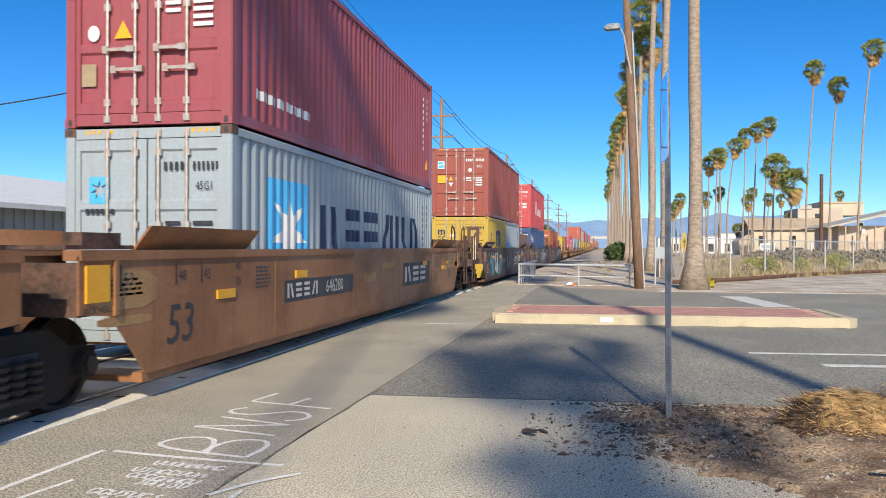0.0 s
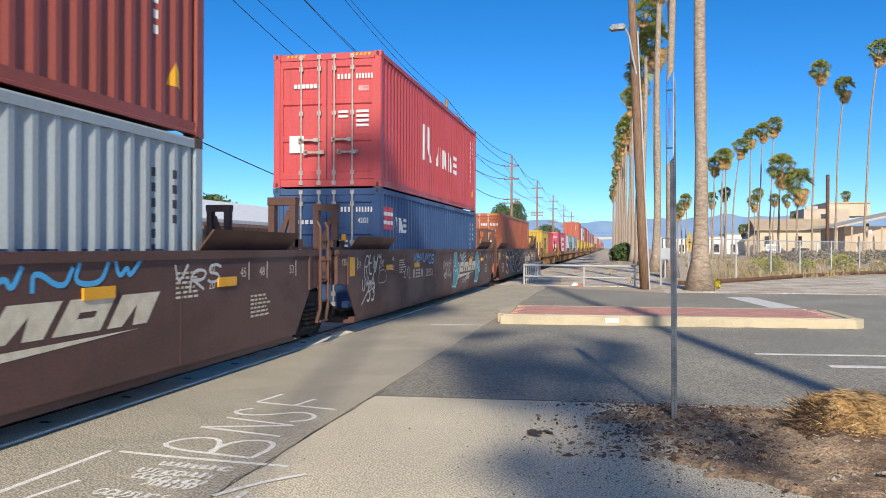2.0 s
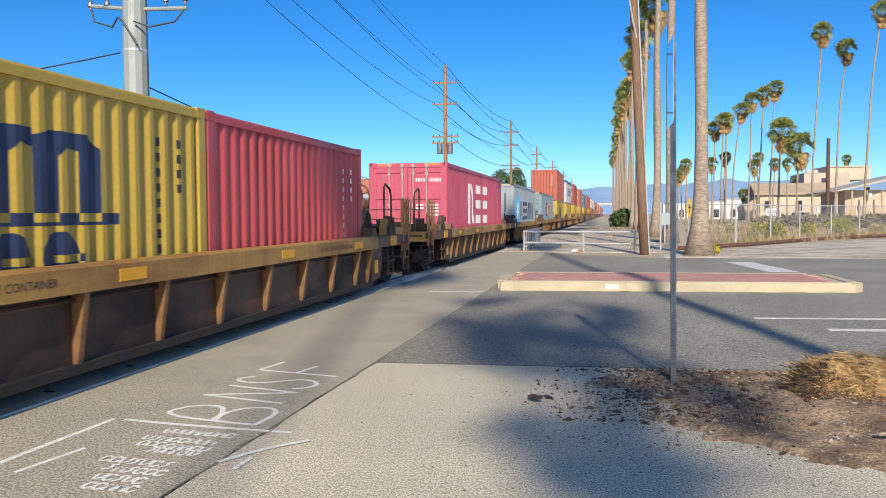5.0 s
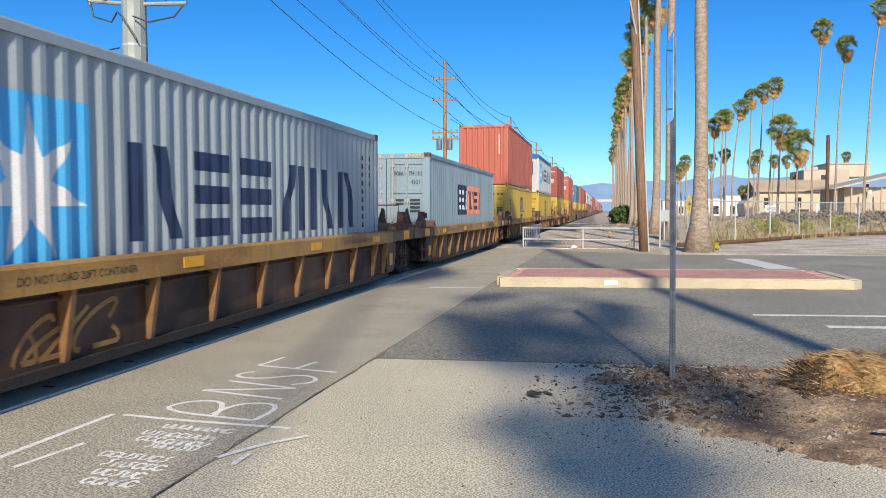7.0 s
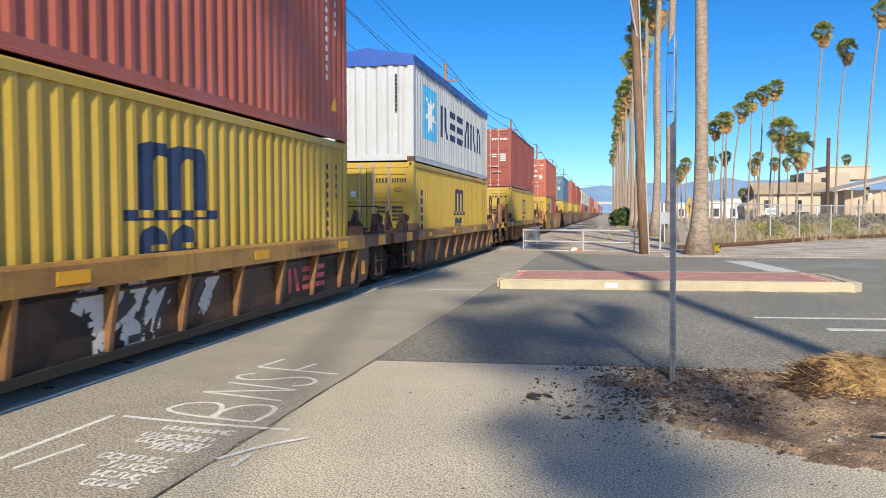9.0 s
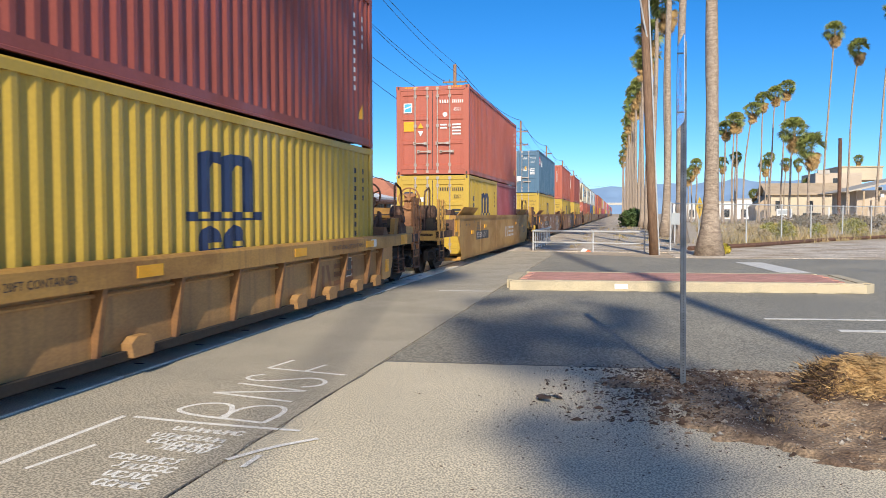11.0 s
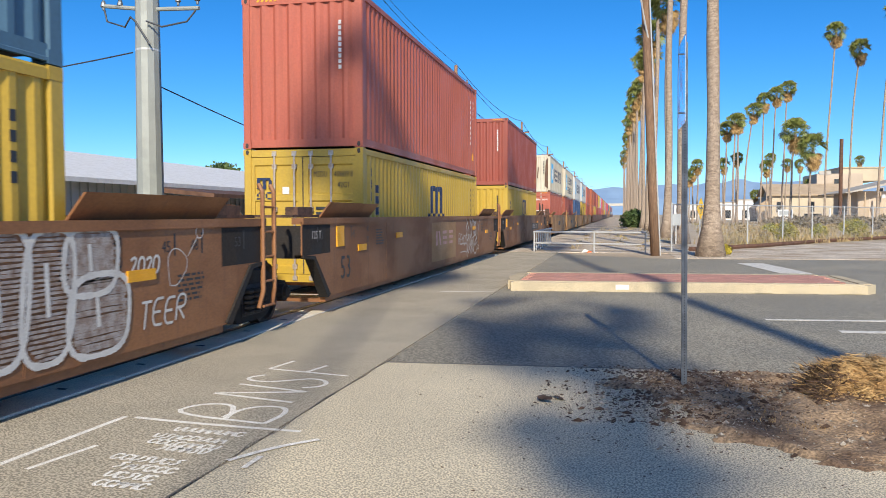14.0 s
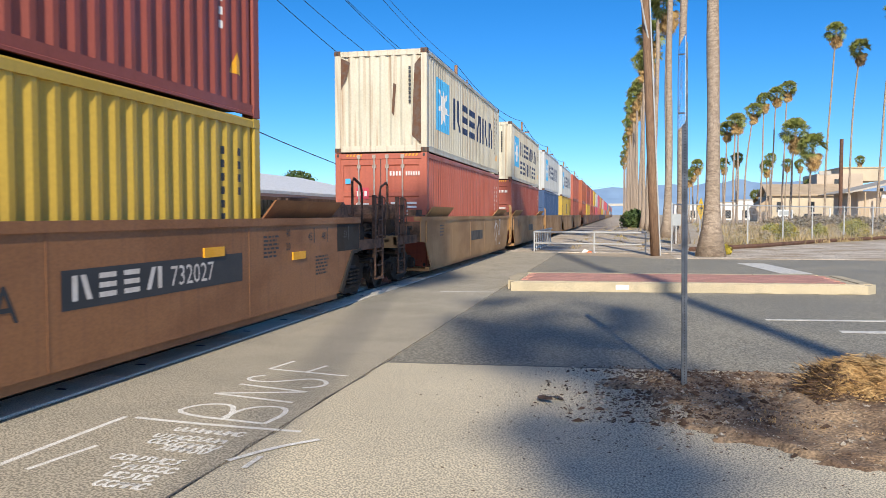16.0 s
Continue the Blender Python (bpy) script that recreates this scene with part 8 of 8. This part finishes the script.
    loaded(148.78, dict(colour="slate", H=HC, mark="po", serial="45G1", number="PONU794118 5", label="weathered slate-blue container with navy and salmon panels"))
    loaded(166.13, dict(colour="yellow", H=STD, mark="msc", serial="42G1", label=YEL), dict(colour="coral", door=False, label=RED_UP))
    loaded(183.43, dict(colour="yellow", H=STD, mark="msc", serial="42G1", label=YEL), dict(colour="white", H=STD, door=False, mark="tarp", label="open-top white container under a blue tarpaulin"))
    loaded(203.62, dict(colour="yellow", H=STD, mark="msc", label=YEL), dict(colour="oxide", label=RED_UP))
    # mustard single car
    car = deep_unit("mustard-yellow smooth-sided well car", CAR_YELLOW, 9.45, 9.8, True, True, True)
    load(car, 232.26, 0)
    small_marks(car, 9.45, M_BLACK, rng)
    side_films(car, [("block_mark", block_word(0.84, 0.66, 0.42, 3, 0.74, 0.18), M_PALEPAINT), ("black_panel", [rect(-6.01, -3.52, 0.76, 1.04)], M_BLACK)], SIDE + 0.003)
    part("lettering", text_mesh("652117", 0.24), M_PALEPAINT, car, at=on_side(SIDE + 0.006, -4.75, 0.82))
    side_films(car, [("block_mark", block_word(-5.9, 0.82, 0.17, 4, 0.2, 0.06), M_PALEPAINT)], SIDE + 0.006)
    part("lettering", text_mesh("53", 0.40), M_BLACK, car, at=on_side(SIDE + 0.006, 7.1, 0.72))
    part("lettering", text_mesh("NO.24 BRAKE BEAM", 0.10), M_BLACK, car, at=on_side(SIDE + 0.006, 8.45, 1.36))
    side_films(car, [("orange_patch", [rect(8.86, 9.36, 0.86, 1.10)], M_REFLECT)], SIDE + 0.006)
    loaded(226.16, [dict(colour="yellow", L=L20, H=STD, mark="msc20", serial="22G1", label=YEL), dict(colour="dark_red", L=L20, H=STD, door=False, label="short dark red container with ribbed sides")], dict(colour="coral", serial="45G1", mark="fscu", label=RED_UP))
    # reddish-brown three-unit car
    for i, mid in enumerate((255.56, 276.0, 295.93)):
        car = deep_unit("reddish-brown smooth-sided well car", CAR_BROWN, 9.6, 9.98, True, i == 0, i == 2, step=CAR_RUST)
        load(car, mid, 0)
        small_marks(car, 9.6, M_BLACK, rng)
        part("lettering", text_mesh("53", 0.55), M_BLACK, car, at=on_side(SIDE + 0.006, -8.0, 0.54))
        if i:
            part("lettering", text_mesh("125 T", 0.17), M_PALEPAINT, car, at=on_side(SIDE + 0.006, -9.25, 1.24))
        if i < 2:
            (piece_white, piece_faces_white)[i](car)
        if i == 0:
            side_films(car, [("black_panel", [rect(-4.58, -1.33, 0.80, 1.14)], M_BLACK)], SIDE + 0.003)
            part("lettering", text_mesh("732027", 0.30), M_PALEPAINT, car, at=on_side(SIDE + 0.0045, -2.93, 0.87))
            side_films(car, [("block_mark", block_word(-4.43, 0.87, 0.22, 4, 0.27, 0.09), M_PALEPAINT)], SIDE + 0.0045)
        if i == 1:
            side_films(car, [("ochre_patch", [rect(-1.42, 1.51, 0.42, 1.40)], CAR_TAN)], SIDE + 0.003)
            side_films(car, [("block_mark", block_word(-0.95, 0.82, 0.36, 3, 0.62, 0.14), M_PINKPAINT)], SIDE + 0.006)
        if i == 2:
            side_films(car, [("black_panel", [rect(1.87, 5.1, 0.80, 1.14)], M_BLACK)], SIDE + 0.003)
            part("lettering", text_mesh("732027", 0.30), M_PALEPAINT, car, at=on_side(SIDE + 0.006, 3.5, 0.87))
            side_films(car, [("block_mark", block_word(2.0, 0.87, 0.22, 4, 0.27, 0.09), M_PALEPAINT)], SIDE + 0.006)
            part("lettering", text_mesh("A", 0.42), M_BLACK, car, at=on_side(SIDE + 0.006, 1.1, 0.78))
            part("lettering", text_mesh("C", 0.30), M_BLACK, car, at=on_side(SIDE + 0.006, -3.1, 0.80))
    loaded(249.46, dict(colour="yellow", H=STD, mark="msc", serial="42G1", number="MSDU431922 8", label=YEL), dict(colour="blue", H=STD, mark="nyk", serial="42G1", number="NYKU853023 8", label="mid-blue container with red striped flag mark, stacked"))
    loaded(269.91, dict(colour="yellow", H=STD, mark="msc", serial="42G1", number="MSDU439839 8", label=YEL), dict(colour="coral", door=False, label=RED_UP))
    loaded(289.83, dict(colour="yellow", H=STD, door=False, mark="msc_side", label=YEL), dict(colour="oxide", door=False, label=RED_UP))
    # tan five-unit car
    uppers = [("cream", "rusty_star", False), ("cream", "star2", False), ("white", "star", False), ("white", "star", False), ("coral", "", False)]
    lowers = [("coral", "tal"), ("oxide", ""), ("navy", ""), ("yellow", "msc"), ("oxide", "")]
    for i in range(5):
        mid = 317.63 + 16.05 * i
        car = deep_unit("tan-brown well car with stencilled sides", CAR_TAN, 7.65, 8.02, i < 2, i == 0, i == 4)
        load(car, mid, 0)
        if i < 2:
            side_films(car, [("black_panel", [rect(-1.2, 0.9, 0.80, 1.1)], M_BLACK), ("stencil_bars", stencil(-5.6, 1.3, 4, 0.5, 0.04) + stencil(4.6, 1.3, 4, 0.5, 0.04), M_BLACK)], SIDE + 0.003)
        if i == 0:
            part("graffiti", squiggle(rng, 3.4, 5.2, 0.5, 1.4, 6, 0.06), M_SPRAY, car, "sprayed graffiti strokes", at=pose(SIDE + 0.006, 0, 0))
        uc, um, ud = uppers[i]
        lc, lm = lowers[i]
        loaded(mid - 6.1, dict(colour=lc, mark=lm, near=i < 2, label="%s container in a tan well car" % {"coral": "coral-red", "oxide": "oxide-red", "navy": "navy blue", "yellow": "yellow"}[lc]),
               dict(colour=uc, H=STD, door=ud, mark=um, near=i < 2, label="rust-stained off-white container with a blue star panel" if um else RED_UP))
    # the rest of the train, far along the track
    s = 317.63 + 16.05 * 4 + 21.0
    palette = ["oxide", "coral", "bright_red", "grey", "white", "blue", "navy", "yellow", "magenta", "orange", "oxide", "coral"]
    names = {"oxide": "oxide-red", "coral": "coral-red", "bright_red": "bright red", "grey": "light grey", "white": "dirty white", "blue": "mid-blue", "navy": "navy blue", "yellow": "yellow", "magenta": "magenta", "orange": "orange-brown"}
    paints = [CAR_BROWN, CAR_MAROON, CAR_YELLOW, CAR_TAN]
    k = 0
    while s < 820:
        n = rng.choice((3, 5))
        half, p2 = (9.45, 9.8) if n == 3 else (7.65, 8.02)
        paint = paints[k % 4]
        k += 1
        for i in range(n):
            car = deep_unit("distant well car of the long freight train", paint, half, p2, False, i == 0, i == n - 1)
            load(car, s, 0)
            a, b = rng.choice(palette), rng.choice(palette)
            loaded(s - 6.1, dict(colour=a, near=False, label="%s container in a distant well car" % names[a]), dict(colour=b, near=False, door=False, label="%s container stacked on a distant car" % names[b]) if rng.random() < 0.85 else None)
            s += 2 * p2
        s += 4.0


def motions():
    for ob, s, z in TRAIN:
        walk(ob, [(t, pose(RAIL_X, s - SPEED * t, z)) for t in (0.0, 8.0, 16.0)])


# ---------- build ----------
build_ground()
build_markings()
build_mountains()
build_buildings()
build_palms()
build_poles()
build_fence()
build_train()
build_street_furniture()
build_plants()
build_roadside()
build_median()
motions()
